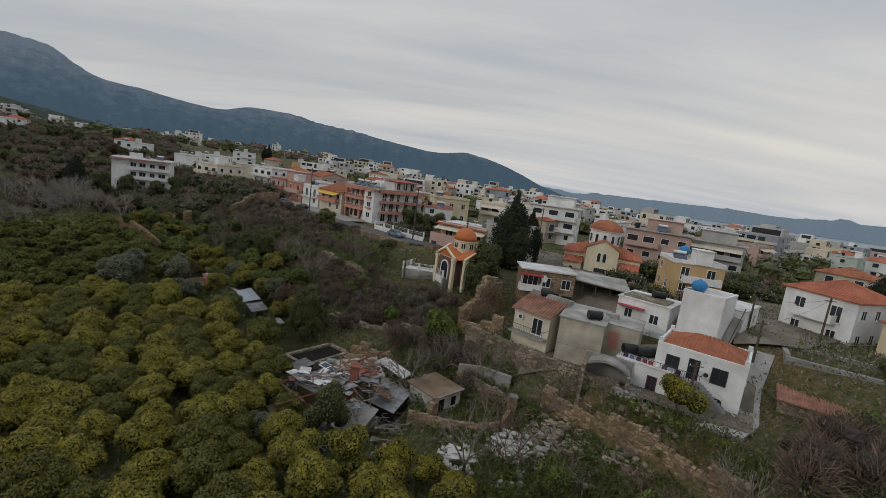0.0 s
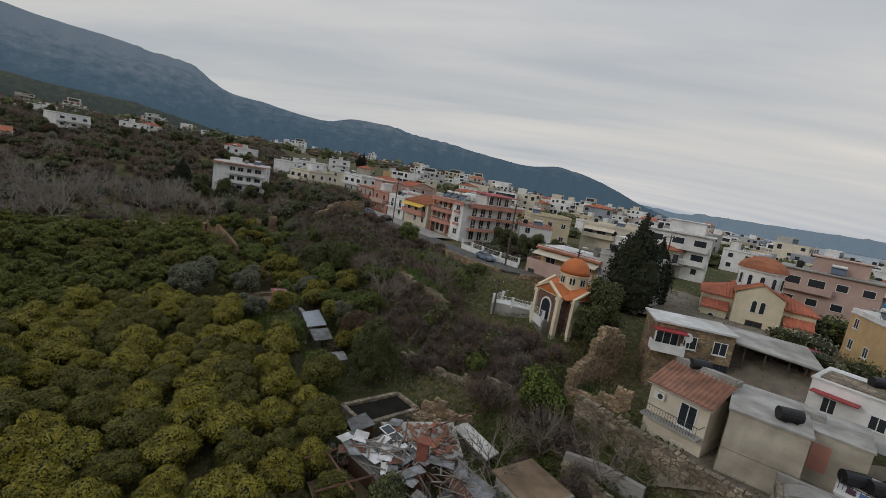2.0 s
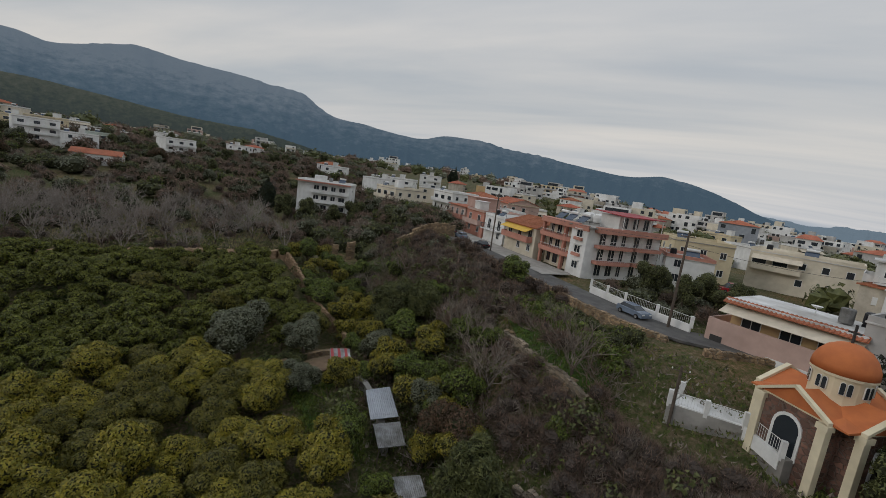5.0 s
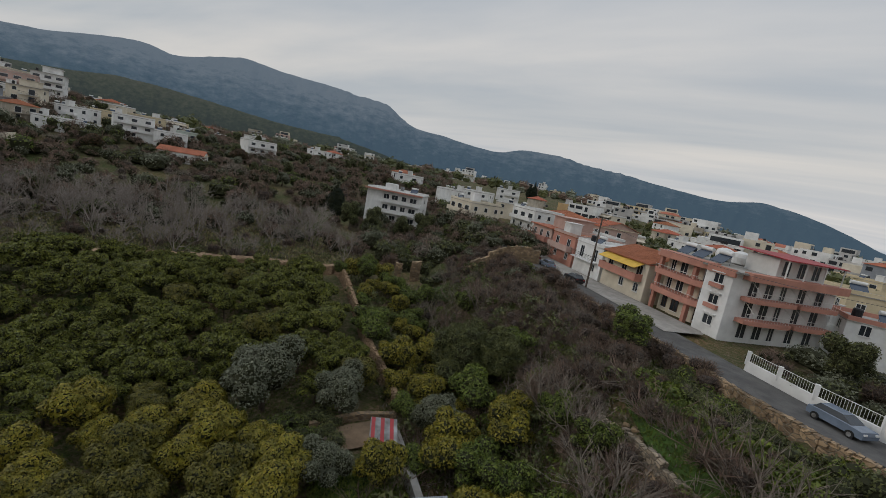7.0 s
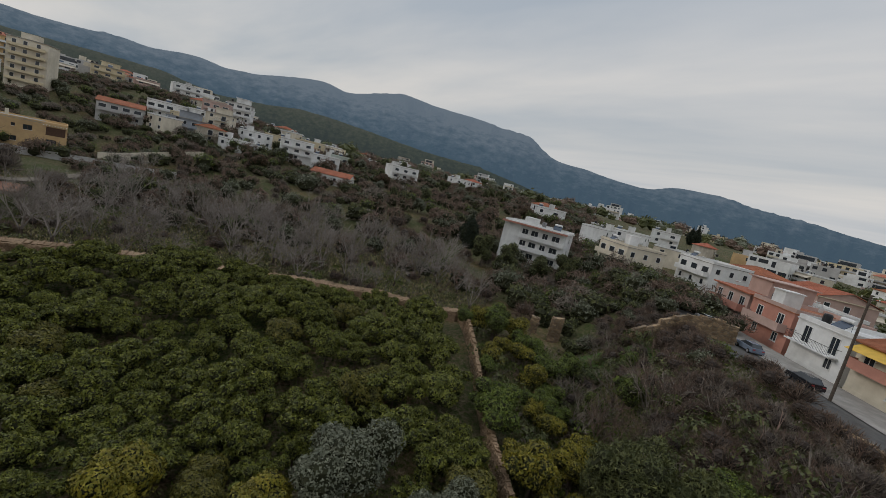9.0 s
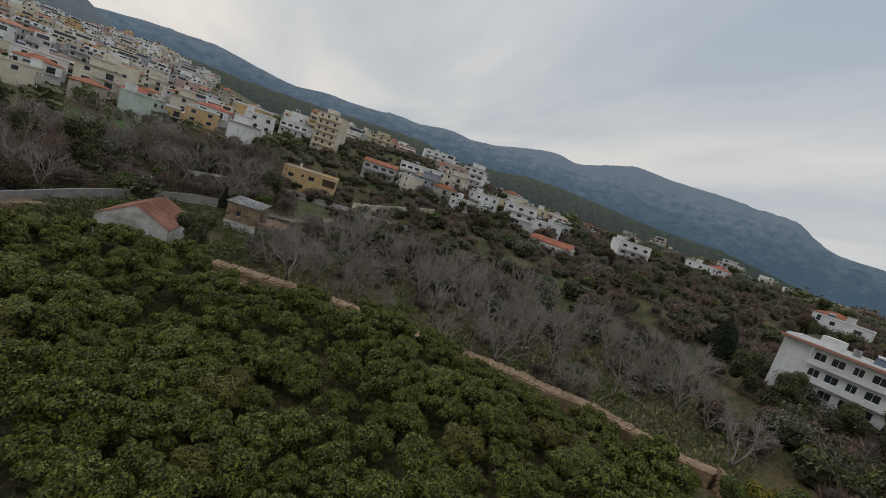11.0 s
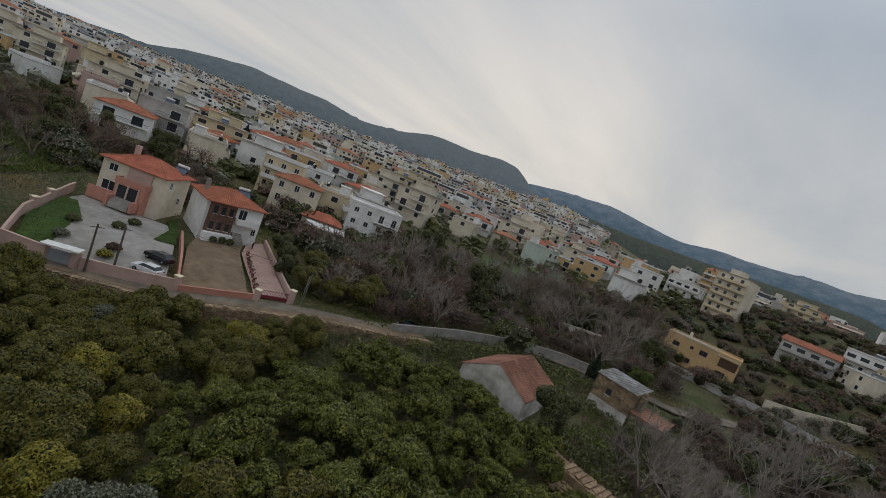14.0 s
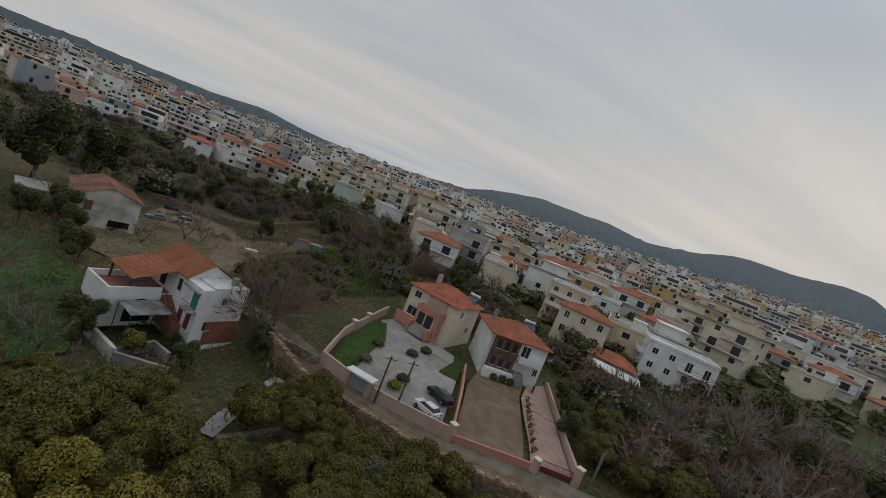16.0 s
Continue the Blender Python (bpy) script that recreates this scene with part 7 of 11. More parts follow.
def car(x, y, ang, paint, label, van=False, z=None):
    """A parked car: bodied shell, glasshouse, wheels with rims, lamps."""
    t = thing("car", pose(x, y, (gz(x, y) + 0.1) if z is None else z, 0, 0, ang) @ Matrix.Diagonal((0.87, 0.87, 0.87, 1)), label, "car", "parked cars")
    prof = [(-2.1, 0.32), (-2.12, 0.62), (-2.0, 0.88), (-1.0, 0.96), (1.15, 0.98), (2.0, 0.94), (2.08, 0.6), (2.05, 0.30)]
    bm = bmesh.new()
    rows = []
    for s, k in ((-0.86, 0.95), (-0.80, 1.0), (0.80, 1.0), (0.86, 0.95)):
        rows.append([bm.verts.new((px, s, 0.3 + (pz - 0.3) * k)) for px, pz in prof])
    for a, b in zip(rows, rows[1:]):
        for i in range(len(prof)):
            j = (i + 1) % len(prof)
            bm.faces.new((a[i], a[j], b[j], b[i]))
    bm.faces.new(rows[0][::-1])
    bm.faces.new(rows[-1])
    part("body", bm, paint, t)
    hi = 1.85 if van else 1.46
    back = 2.0 if van else 1.75
    bm = bmesh.new()
    quadbox(bm, [(-1.15, -0.76, 0.95), (back, -0.76, 0.95), (back, 0.76, 0.95), (-1.15, 0.76, 0.95), (-0.35, -0.60, hi - 0.06), (back - 0.4, -0.60, hi - 0.06), (back - 0.4, 0.60, hi - 0.06), (-0.35, 0.60, hi - 0.06)])
    part("windows", bm, M_GLASS, t).name = "glasshouse"
    bm = bmesh.new()
    quadbox(bm, [(-0.38, -0.62, hi - 0.058), (back - 0.36, -0.62, hi - 0.058), (back - 0.36, 0.62, hi - 0.058), (-0.38, 0.62, hi - 0.058), (-0.25, -0.5, hi), (back - 0.5, -0.5, hi), (back - 0.5, 0.5, hi), (-0.25, 0.5, hi)])
    part("car_roof", bm, paint, t)
    for wx in (-1.3, 1.3):
        for wy in (-0.87, 0.87):
            bm = bmesh.new()
            rod(bm, (wx, wy - 0.1, 0.31), (wx, wy + 0.1, 0.31), 0.31, None, 14)
            wh = part("wheel", bm, M_TYRE, t)
            bm = bmesh.new()
            rod(bm, (wx, wy - 0.108, 0.31), (wx, wy + 0.108, 0.31), 0.18, None, 10)
            part("rim", bm, M_METAL, wh)
    for wy in (-0.6, 0.6):
        part("headlight", boxes((-2.14, wy - 0.17, 0.64, -2.06, wy + 0.17, 0.78)), M_FRAME, t)
        part("tail_light", boxes((2.0, wy - 0.15, 0.68, 2.09, wy + 0.15, 0.82)), M_REDSHEET, t)
    return t


def sheet(name, corners, mat, label, thick=0.05, legs=True, corrugate=True, floor=None, category="shed roof"):
    """A roof of corrugated sheet on posts: corners in order round it."""
    t = thing(name, Matrix(), label, category)
    c = [Vector(p) for p in corners]
    bm = bmesh.new()
    n = 14
    rows = []
    for i in range(n * 2 + 1):
        f = i / (n * 2)
        dz = Vector((0, 0, 0.04 if i % 2 else 0.0)) if corrugate else Vector((0, 0, 0))
        a, b = c[0].lerp(c[1], f) + dz, c[3].lerp(c[2], f) + dz
        rows.append([bm.verts.new(p) for p in (a, b, b - Vector((0, 0, thick)), a - Vector((0, 0, thick)))])
    for a, b in zip(rows, rows[1:]):
        for k in range(4):
            bm.faces.new((a[k], b[k], b[(k + 1) % 4], a[(k + 1) % 4]))
    bm.faces.new(rows[0])
    bm.faces.new(rows[-1][::-1])
    part("sheeting", bm, mat, t)
    if legs:
        for p in c:
            q = c[0].lerp(c[2], 0.5)
            p = p.lerp(q, 0.06)
            bm = bmesh.new()
            rod(bm, (p.x, p.y, (gz(p.x, p.y) if floor is None else floor) - 0.3), (p.x, p.y, p.z - thick - 0.005), 0.05, None, 5)
            part("post", bm, M_POLE, t)
    return t


def tank(x, y, z, kind, label):
    t = thing("water_tank", pose(x, y, z), label, "water tank")
    bm = bmesh.new()
    if kind == "ball":
        lathe(bm, [(0.35, 0.0), (0.72, 0.25), (0.85, 0.65), (0.78, 1.05), (0.5, 1.32), (0.22, 1.38), (0.2, 1.48)], 18)
        part("vessel", bm, M_BLUETANK, t, flat=False)
    else:
        rod(bm, (-0.75, 0, 0.5), (0.75, 0, 0.5), 0.48, None, 14)
        part("vessel", bm, M_BLACKTANK, t)
    for k in (-0.4, 0.4):
        part("cradle", boxes((k - 0.06, -0.4, -0.02, k + 0.06, 0.4, 0.1)), M_DARKMETAL, t)
    return t


def air_unit(house, m):
    ob = part("air_conditioner", boxes((-0.42, -0.32, 0, 0.42, -0.01, 0.6)), M_FRAME, house, "white air-conditioner box")
    ob.matrix_basis = m
    bm = bmesh.new()
    rod(bm, (0.1, -0.34, 0.3), (0.1, -0.322, 0.3), 0.22, None, 12)
    part("fan_grille", bm, M_DARKMETAL, ob)


# ---------------------------------------------------------------- village on the eastern terrace
r7 = np.random.default_rng(71)


def shell(name, label, w, d, h, wall, below=3.0, category="house"):
    t = thing(name, Matrix(), label, category)
    part("wall", wall_mesh(w, d, -below, h), wall, t)
    return t


# white house with a tiled hipped roof behind parapets
h = shell("white_house", "white two-storey house with red tile roof and parapet corners", 7.8, 6.5, 5.2, M_WHITE)
bm = hip_roof(7.2, 6.0, 5.3, 1.25, -0.05)
roof = part("roof", bm, M_TILE, h)
roof.matrix_basis = pose(0.3, 0.25, 0)
part("parapet", parapet_mesh(7.8, 6.5, 5.2, 0.28), M_WHITE, h)
for x, y in ((0, 0), (7.4, 0), (0, 6.1), (7.4, 6.1)):
    part("parapet_horn", boxes((x, y, 5.48, x + 0.4, y + 0.4, 5.95)), M_WHITE, h)
window(h, side_pose("f", 7.8, 6.5, 1.6, 3.1), 1.25, 1.35, 1, fmat=M_DARKMETAL)
window(h, side_pose("f", 7.8, 6.5, 5.7, 2.9), 1.35, 1.6, 1, fmat=M_DARKMETAL)
window(h, side_pose("f", 7.8, 6.5, 5.9, 0.5), 0.95, 1.1, 1, fmat=M_WOODDARK)
window(h, side_pose("f", 7.8, 6.5, 3.5, 2.65), 1.0, 2.05, 1, fmat=M_DARKMETAL, name="balcony_door")
window(h, side_pose("r", 7.8, 6.5, 2.5, 3.1), 1.1, 1.3, 1)
balcony(h, 7.8, 6.5, "f", -3.2, 4.4, 2.62, 1.1, M_CONCRETE, rail=M_DARKMETAL)
air_unit(h, side_pose("f", 7.8, 6.5, 4.55, 3.3))
put(h, 24.0, 43.3, 7.0, -37.2)
for i in range(9):
    bm = bmesh.new()
    x = -2.8 + i * 0.62 + r7.uniform(-0.05, 0.05)
    quadbox(bm, [(x, -1.16, 2.75), (x + 0.5, -1.16, 2.75), (x + 0.5, -1.13, 2.75), (x, -1.13, 2.75), (x + 0.03, -1.14, 3.5), (x + 0.47, -1.14, 3.5), (x + 0.47, -1.12, 3.5), (x + 0.03, -1.12, 3.5)])
    ob = tagged(part("laundry", bm, (M_CLOTHDARK, M_SHUTTERBLUE, M_CLOTHDARK, M_MAROON, M_REDSHEET, M_FRAME, M_CLOTHDARK, M_BLUEGREY, M_CLOTHDARK)[i]), "dark garment hung to dry over the balcony rail", "laundry", "laundry on the rail")
    ob.matrix_basis = pose(24.0, 43.3, 7.0, 0, 0, -37.2)
# outside stair down the front of the white house
st = thing("outside_stair", pose(24.0, 43.3, 7.0, 0, 0, -37.2), "white concrete outside stair beside the white house", "stair")
for i in range(12):
    part("tread", boxes((4.4 + i * 0.27, -1.1, 0.0, 4.4 + (i + 1) * 0.27, -0.03, 2.5 - i * 0.21)), M_CONCRETE, st)
bm = bmesh.new()
rod(bm, (4.4, -1.1, 3.4), (7.6, -1.1, 0.9), 0.04, None, 5)
part("handrail", bm, M_FRAME, st)

# tall white block with a blue tank, and its lower wing
h = shell("white_block_house", "tall plain white house with a lower wing and outside stair", 4.3, 5.0, 8.6, M_WHITE)
part("wing_wall", boxes((0.3, 5.0, -3, 5.4, 12.0, 7.0)), M_WHITE, h)
part("roof", boxes((0.15, 0.15, 8.6, 4.15, 4.85, 8.66)), M_ROOFWHITE, h)
part("wing_roof", boxes((0.2, 5.0, 7.0, 5.5, 12.1, 7.15)), M_ROOFWHITE, h)
part("parapet", parapet_mesh(4.3, 5.0, 8.6, 0.3), M_WHITE, h)
window(h, side_pose("f", 4.3, 5, 3.1, 3.2), 0.7, 0.8)
for k in (1.2, 2.4):
    window(h, side_pose("r", 5.4, 12, 5.2 + k * 2, 5.0), 0.8, 1.2)
bm = bmesh.new()
quadbox(bm, [(4.4, 1.0, 2.6), (5.3, 1.0, 2.6), (5.3, 5.4, 6.2), (4.4, 5.4, 6.2), (4.4, 1.0, 2.9), (5.3, 1.0, 2.9), (5.3, 5.4, 6.5), (4.4, 5.4, 6.5)])
part("stair_flight", bm, M_CONCRETE, h)
bm = bmesh.new()
rod(bm, (5.3, 1.0, 3.8), (5.3, 5.4, 7.4), 0.06, None, 5)
part("handrail", bm, M_DARKMETAL, h)
put(h, 29.7, 50.6, 8.0, -47.5)
tank(31.4, 50.6, 16.72, "ball", "round blue plastic water tank on the white roof")

# house with a tiled lean-to roof and barred balcony
h = shell("balcony_house", "cream two-storey house with a sloping tile roof and iron balcony", 4.7, 5.5, 3.6, M_CREAM)
bm = bmesh.new()
roof_slope(bm, (-0.3, -0.35, 3.6), (5.0, -0.35, 3.6), (-0.3, 3.4, 4.9), (5.0, 3.4, 4.9))
part("roof", bm, M_OLDTILE, h)
part("back_wall", boxes((0, 3.2, 3.6, 4.7, 5.5, 4.9), (-0.05, 3.42, 4.9, 4.75, 3.75, 5.35)), M_CONCRETE, h)
part("gutter", boxes((-0.3, -0.45, 3.42, 5.0, -0.34, 3.5)), M_CONCRETE, h)
window(h, side_pose("f", 4.7, 5.5, 3.2, 1.1), 1.35, 1.95, 1, name="balcony_door")
window(h, side_pose("f", 4.7, 5.5, 3.0, -1.2), 0.9, 0.9, 1)
balcony(h, 4.7, 5.5, "f", 0.0, 4.6, 1.0, 1.0, M_CONCRETE, rail=M_DARKMETAL)
air_unit(h, side_pose("f", 4.7, 5.5, 0.9, 2.4))
put(h, 10.7, 51.6, 8.3, -42)
tank(14.6, 53.2, 13.1, "black", "black plastic water tank lying on a roof")

h = shell("blank_house", "tall blank house of weathered beige render", 4.7, 7.0, 5.0, M_BEIGE)
part("roof", boxes((-0.15, -0.15, 5.0, 4.85, 7.1, 5.15)), M_ROOFGREY, h)
part("string_course", boxes((-0.03, -0.03, 2.0, 4.73, -0.001, 2.06)), M_CONCRETE, h)
put(h, 14.9, 47.3, 7.6, -25)
tank(18.6, 47.2, 12.76, "black", "black plastic water tank on a grey roof")

h = shell("old_house", "old flat-roofed house with a rusty red door", 4.6, 5.0, 3.9, M_BEIGE)
part("roof", boxes((-0.1, -0.1, 3.9, 4.7, 5.1, 4.05), (0.6, 2.2, 4.06, 2.0, 3.0, 4.5)), M_ROOFGREY, h)
part("door", boxes((1.5, -0.05, 1.2, 2.6, 0.0, 3.2)), M_SALMON, h)
put(h, 19.2, 48.0, 8.5, -30)

h = shell("broken_vault", "half-collapsed concrete outbuilding open at the front", 4.6, 0.35, 2.6, M_CONCRETE, category="ruin")
part("side_wall", boxes((0, -2.8, -3, 0.35, 0, 2.1)), M_STONE, h)
part("side_wall", boxes((4.25, -2.4, -3, 4.6, 0, 1.7)), M_STONE, h)
bm = bmesh.new()
arcs = []
for i in range(9):
    a = math.pi * i / 8
    arcs.append([bm.verts.new((2.3 - k * math.cos(a), y, 1.2 + q * math.sin(a))) for k, q, y in ((2.2, 1.2, -1.7), (2.2, 1.2, -0.02), (2.4, 1.45, -0.02), (2.4, 1.45, -1.7))])
for a, b in zip(arcs, arcs[1:]):
    for k in range(4):
        bm.faces.new((a[k], a[(k + 1) % 4], b[(k + 1) % 4], b[k]))
bmesh.ops.recalc_face_normals(bm, faces=bm.faces)
part("vault", bm, M_CONCRETE, h)
put(h, 17.4, 44.6, 7.4, -25)

h = shell("small_white_house", "low white house with dark doors and roof tanks", 5.2, 5.0, 3.0, M_WHITE)
part("roof", boxes((-0.1, -0.1, 3.0, 5.3, 5.1, 3.12)), M_ROOFWHITE, h)
window(h, side_pose("f", 5.2, 5, 1.2, 1.4), 0.9, 0.9, fmat=M_DARKMETAL)
window(h, side_pose("f", 5.2, 5, 3.6, 0.1), 0.95, 2.1, 1, fmat=M_MAROON, name="door")
put(h, 20.4, 43.9, 7.0, -36)
for x, y in ((22.2, 45.2), (23.4, 44.6), (24.6, 44.9)):
    tank(x, y, 10.14, "black", "black plastic water tank on a low white roof")

h = shell("low_white_house", "low white house with stone-littered roof and red awning", 6.2, 6.0, 3.4, M_WHITE)
part("roof", boxes((-0.1, -0.1, 3.4, 6.3, 6.1, 3.55)), M_ROOFWHITE, h)
part("rubble_cover", boxes((0.4, 0.4, 3.56, 5.6, 3.8, 3.72)), M_STONE, h)
part("awning", boxes((0.2, -1.1, 2.5, 3.4, -0.01, 2.58)), M_REDSHEET, h)
window(h, side_pose("f", 6.2, 6, 1.5, 0.2), 1.0, 2.0, 1, name="door")
window(h, side_pose("f", 6.2, 6, 4.6, 1.0), 1.1, 1.2)
put(h, 24.4, 55.4, 10.6, -42)
tank(29.6, 55.6, 14.17, "black", "black plastic water tank on a white roof")

# rubble-stone house with a glazed balcony, and the gutted house beside it
h = shell("stone_house", "two-storey rubble-stone house with a white slab roof", 7.4, 4.6, 4.9, M_TANSTONE)
part("roof", boxes((-0.3, -0.3, 4.9, 7.6, 4.8, 5.1)), M_ROOFWHITE, h)
for x in (3.4, 6.2):
    window(h, side_pose("f", 8.5, 5.5, x, 2.7), 1.3, 1.35, 1)
window(h, side_pose("f", 8.5, 5.5, 6.6, 0.2), 1.5, 1.6, 1, fmat=M_DARKMETAL)
window(h, side_pose("f", 8.5, 5.5, 5.0, 0.2), 1.0, 1.8, 0, fmat=M_DARKMETAL, name="door")
balcony(h, 8.5, 5.5, "f", -0.4, 2.7, 2.3, 1.4, M_WHITE, solid=0.8)
part("awning", boxes((-0.4, -1.5, 4.3, 2.7, -0.01, 4.42)), M_REDSHEET, h)
for x in (-0.3, 2.6):
    part("awning_post", boxes((x - 0.05, -1.4, 3.1, x + 0.05, -1.3, 4.29)), M_FRAME, h)
window(h, side_pose("f", 8.5, 5.5, 1.2, 2.4), 2.2, 1.8, 2)
bm = bmesh.new()
lathe(bm, [(0.05, 0.0), (0.4, 0.1), (0.5, 0.25)], 12)
ds = part("satellite_dish", bm, M_FRAME, h)
ds.matrix_basis = pose(2.9, -0.4, 3.9, 75, 0, 20)
put(h, 12.8, 60.8, 10.0, -2)

h = thing("gutted_house", Matrix(), "gutted house with a sagging slab roof and open front", "ruin")
part("back_wall", boxes((0, 4.6, -2.5, 7.4, 5.0, 4.6)), M_TANSTONE, h)
part("side_wall", boxes((7.0, 0.0, -2.5, 7.4, 4.6, 4.0)), M_TANSTONE, h)
part("lower_front", boxes((0, 0, -2.5, 7.0, 0.35, 0.9)), M_OLDPLASTER, h)
part("floor_slab", boxes((0, 0.36, 1.6, 7.0, 4.6, 1.8)), M_CONCRETE, h)
bm = bmesh.new()
quadbox(bm, [(0, -0.6, 4.5), (7.7, -0.9, 3.9), (7.7, 5.2, 4.6), (0, 5.2, 4.8), (0, -0.6, 4.68), (7.7, -0.9, 4.08), (7.7, 5.2, 4.78), (0, 5.2, 4.98)])
part("roof_slab", bm, M_ROOFGREY, h)
for x in (1.4, 3.2, 5.2, 6.6):
    part("prop", boxes((x - 0.07, 0.1, 0.9, x + 0.07, 0.24, 4.0)), M_POLE, h)
bm = bmesh.new()
quadbox(bm, [(0.6, -0.4, 1.0), (4.2, -0.5, 0.7), (4.2, 0.35, 1.9), (0.6, 0.35, 1.9), (0.6, -0.4, 1.08), (4.2, -0.5, 0.78), (4.2, 0.35, 1.98), (0.6, 0.35, 1.98)])
part("fallen_boards", bm, M_WOODDARK, h).name = "fallen_boarding"
put(h, 20.3, 61.7, 9.7, -14)

# pink house by the lane with its terrace and roller door
h = shell("pink_house", "pink two-storey house with white flat roof and cream awning", 11.0, 8.0, 2.3, M_PINK)
part("upper_wall", boxes((1.2, 1.8, 2.3, 11.0, 8.0, 5.0)), M_OCHRE, h)
part("terrace_parapet", boxes((0, 0, 2.3, 11.0, 0.15, 3.1), (0, 0.15, 2.3, 0.15, 8.0, 3.1)), M_PINK, h)
part("roof", boxes((0.7, 1.0, 5.0, 11.3, 8.3, 5.22)), M_ROOFWHITE, h)
bm = bmesh.new()
roof_slope(bm, (0.6, 0.7, 4.85), (11.4, 0.7, 4.85), (0.6, 1.4, 5.3), (11.4, 1.4, 5.3), thick=0.06)
part("tile_edge", bm, M_TILE, h)
bm = bmesh.new()
quadbox(bm, [(0.8, -0.2, 3.95), (11.2, -0.2, 3.95), (11.2, 1.75, 4.75), (0.8, 1.75, 4.75), (0.8, -0.2, 4.0), (11.2, -0.2, 4.0), (11.2, 1.75, 4.8), (0.8, 1.75, 4.8)])
part("awning", bm, M_AWNING, h)
for x in (3.0, 6.2, 9.0):
    window(h, pose(x, 1.8, 2.5), 1.7, 1.7, 1)
part("roller_door", boxes((5.4, -0.06, -0.6, 8.8, 0.0, 1.2)), M_FRAME, h)
part("entrance_gate", boxes((0.5, -0.06, -0.9, 1.6, 0.0, 1.5)), M_DARKMETAL, h)
roof_gear(h, [(6.5, 5, 5.22), (8.8, 4.5, 5.22), (10, 6, 5.22)], r7, ("dish", "tank", "black"))
put(h, -1.0, 82.6, 12.6, -35)
B = block_house("grey_house", "grey-green two-storey house with dark balcony", 6.5, 8, 2, 3.0, M_GREY, "flat", M_ROOFWHITE, r=r7, simple=False, balc=[("f", 0.5, 6, 1, "rail")])
put(B, 8.6, 77.4, 12.9, -35)
B = block_house("white_flats", "white three-storey apartment house with deep balconies", 12, 10, 3, 2.9, M_WHITE, "terrace", M_ROOFWHITE, r=r7, simple=True, balc=[("f", 0.4, 11.6, 1, "solid"), ("f", 0.4, 11.6, 2, "solid"), ("l", 1, 9, 1, "solid"), ("l", 1, 9, 2, "solid")], category="apartment house")
put(B, 23.0, 113.5, 13.5, -22)
B = block_house("pink_flats", "dusty pink flat-roofed house with wide windows", 13, 9, 2, 3.3, M_PINK, "terrace", M_ROOFGREY, r=r7, win_w=1.6, balc=[("f", 0.4, 7, 1, "solid")])
put(B, 42.0, 98.5, 13.6, -28)
B = block_house("grey_flats", "grey two-storey house with cream awnings and verandas", 13, 10, 2, 3.2, M_GREY, "terrace", M_ROOFGREY, r=r7, win_w=1.7, balc=[("f", 0.4, 12.6, 1, "awn")])
put(B, 57.5, 104, 12.8, -35)
B = block_house("peach_house", "peach flat-roofed house with satellite dishes", 7.6, 7, 2, 2.6, M_OCHRE, "flat", M_ROOFWHITE, trim=M_WHITE, r=r7, simple=False, gap=2.6, balc=[("f", 1.5, 7, 1, "solid")])
put(B, 37.6, 68.4, 12.4, -10)
h = shell("tank_tower", "small square rendered tower carrying a blue tank", 2.6, 2.6, 4.6, M_YELLOW, category="tower")
part("roof", boxes((-0.2, -0.2, 4.6, 2.8, 2.8, 4.75)), M_CONCRETE, h)
put(h, 41.5, 74.5, 13.6, -10)
tank(42.9, 75.5, 18.37, "ball", "round blue plastic water tank on a tower")
B = block_house("white_villa", "white two-storey house with a red hipped tile roof", 8.2, 9, 2, 3.15, M_WHITE, "hip_y", M_TILE, r=None, simple=False, gap=2.6, rise=1.9, balc=[("f", 1.6, 6.4, 1, "solid")])
put(B, 48.3, 58.9, 11.4, -69)
B = block_house("yellow_villa", "yellow house with an orange tiled roof", 9, 8, 2, 2.8, M_YELLOW, "hip_x", M_TILE, r=None, simple=False, gap=2.8)
put(B, 52.8, 49.4, 10.6, -69)
h = shell("tile_roofed_shed", "old stone shed with a weathered tile roof", 5.6, 5.6, 2.0, M_STONE, category="shed")
bm = bmesh.new()
roof_slope(bm, (-0.2, -0.3, 2.05), (5.8, -0.3, 2.05), (-0.2, 5.8, 2.5), (5.8, 5.8, 2.5), roll=0.3)
part("roof", bm, M_OLDTILE, h)
put(h, 34.2, 39.2, 7.6, -36)
h = thing("concrete_cistern", Matrix(), "long open concrete cistern with stained walls", "cistern")
part("front_wall", boxes((0, 0, -3, 14, 0.5, 1.2)), M_CONCRETE, h)
part("back_wall", boxes((0, 4, -3, 14, 4.5, 1.6)), M_CONCRETE, h)
part("end_wall", boxes((0, 0.5, -3, 0.5, 4, 1.4)), M_CONCRETE, h)
part("end_wall", boxes((13.5, 0.5, -3, 14, 4, 1.4)), M_CONCRETE, h)
part("basin_floor", boxes((0.5, 0.5, -3, 13.5, 4, 0.1)), M_MATTBLACK, h)
put(h, 38.2, 44.4, 11.0, -32)

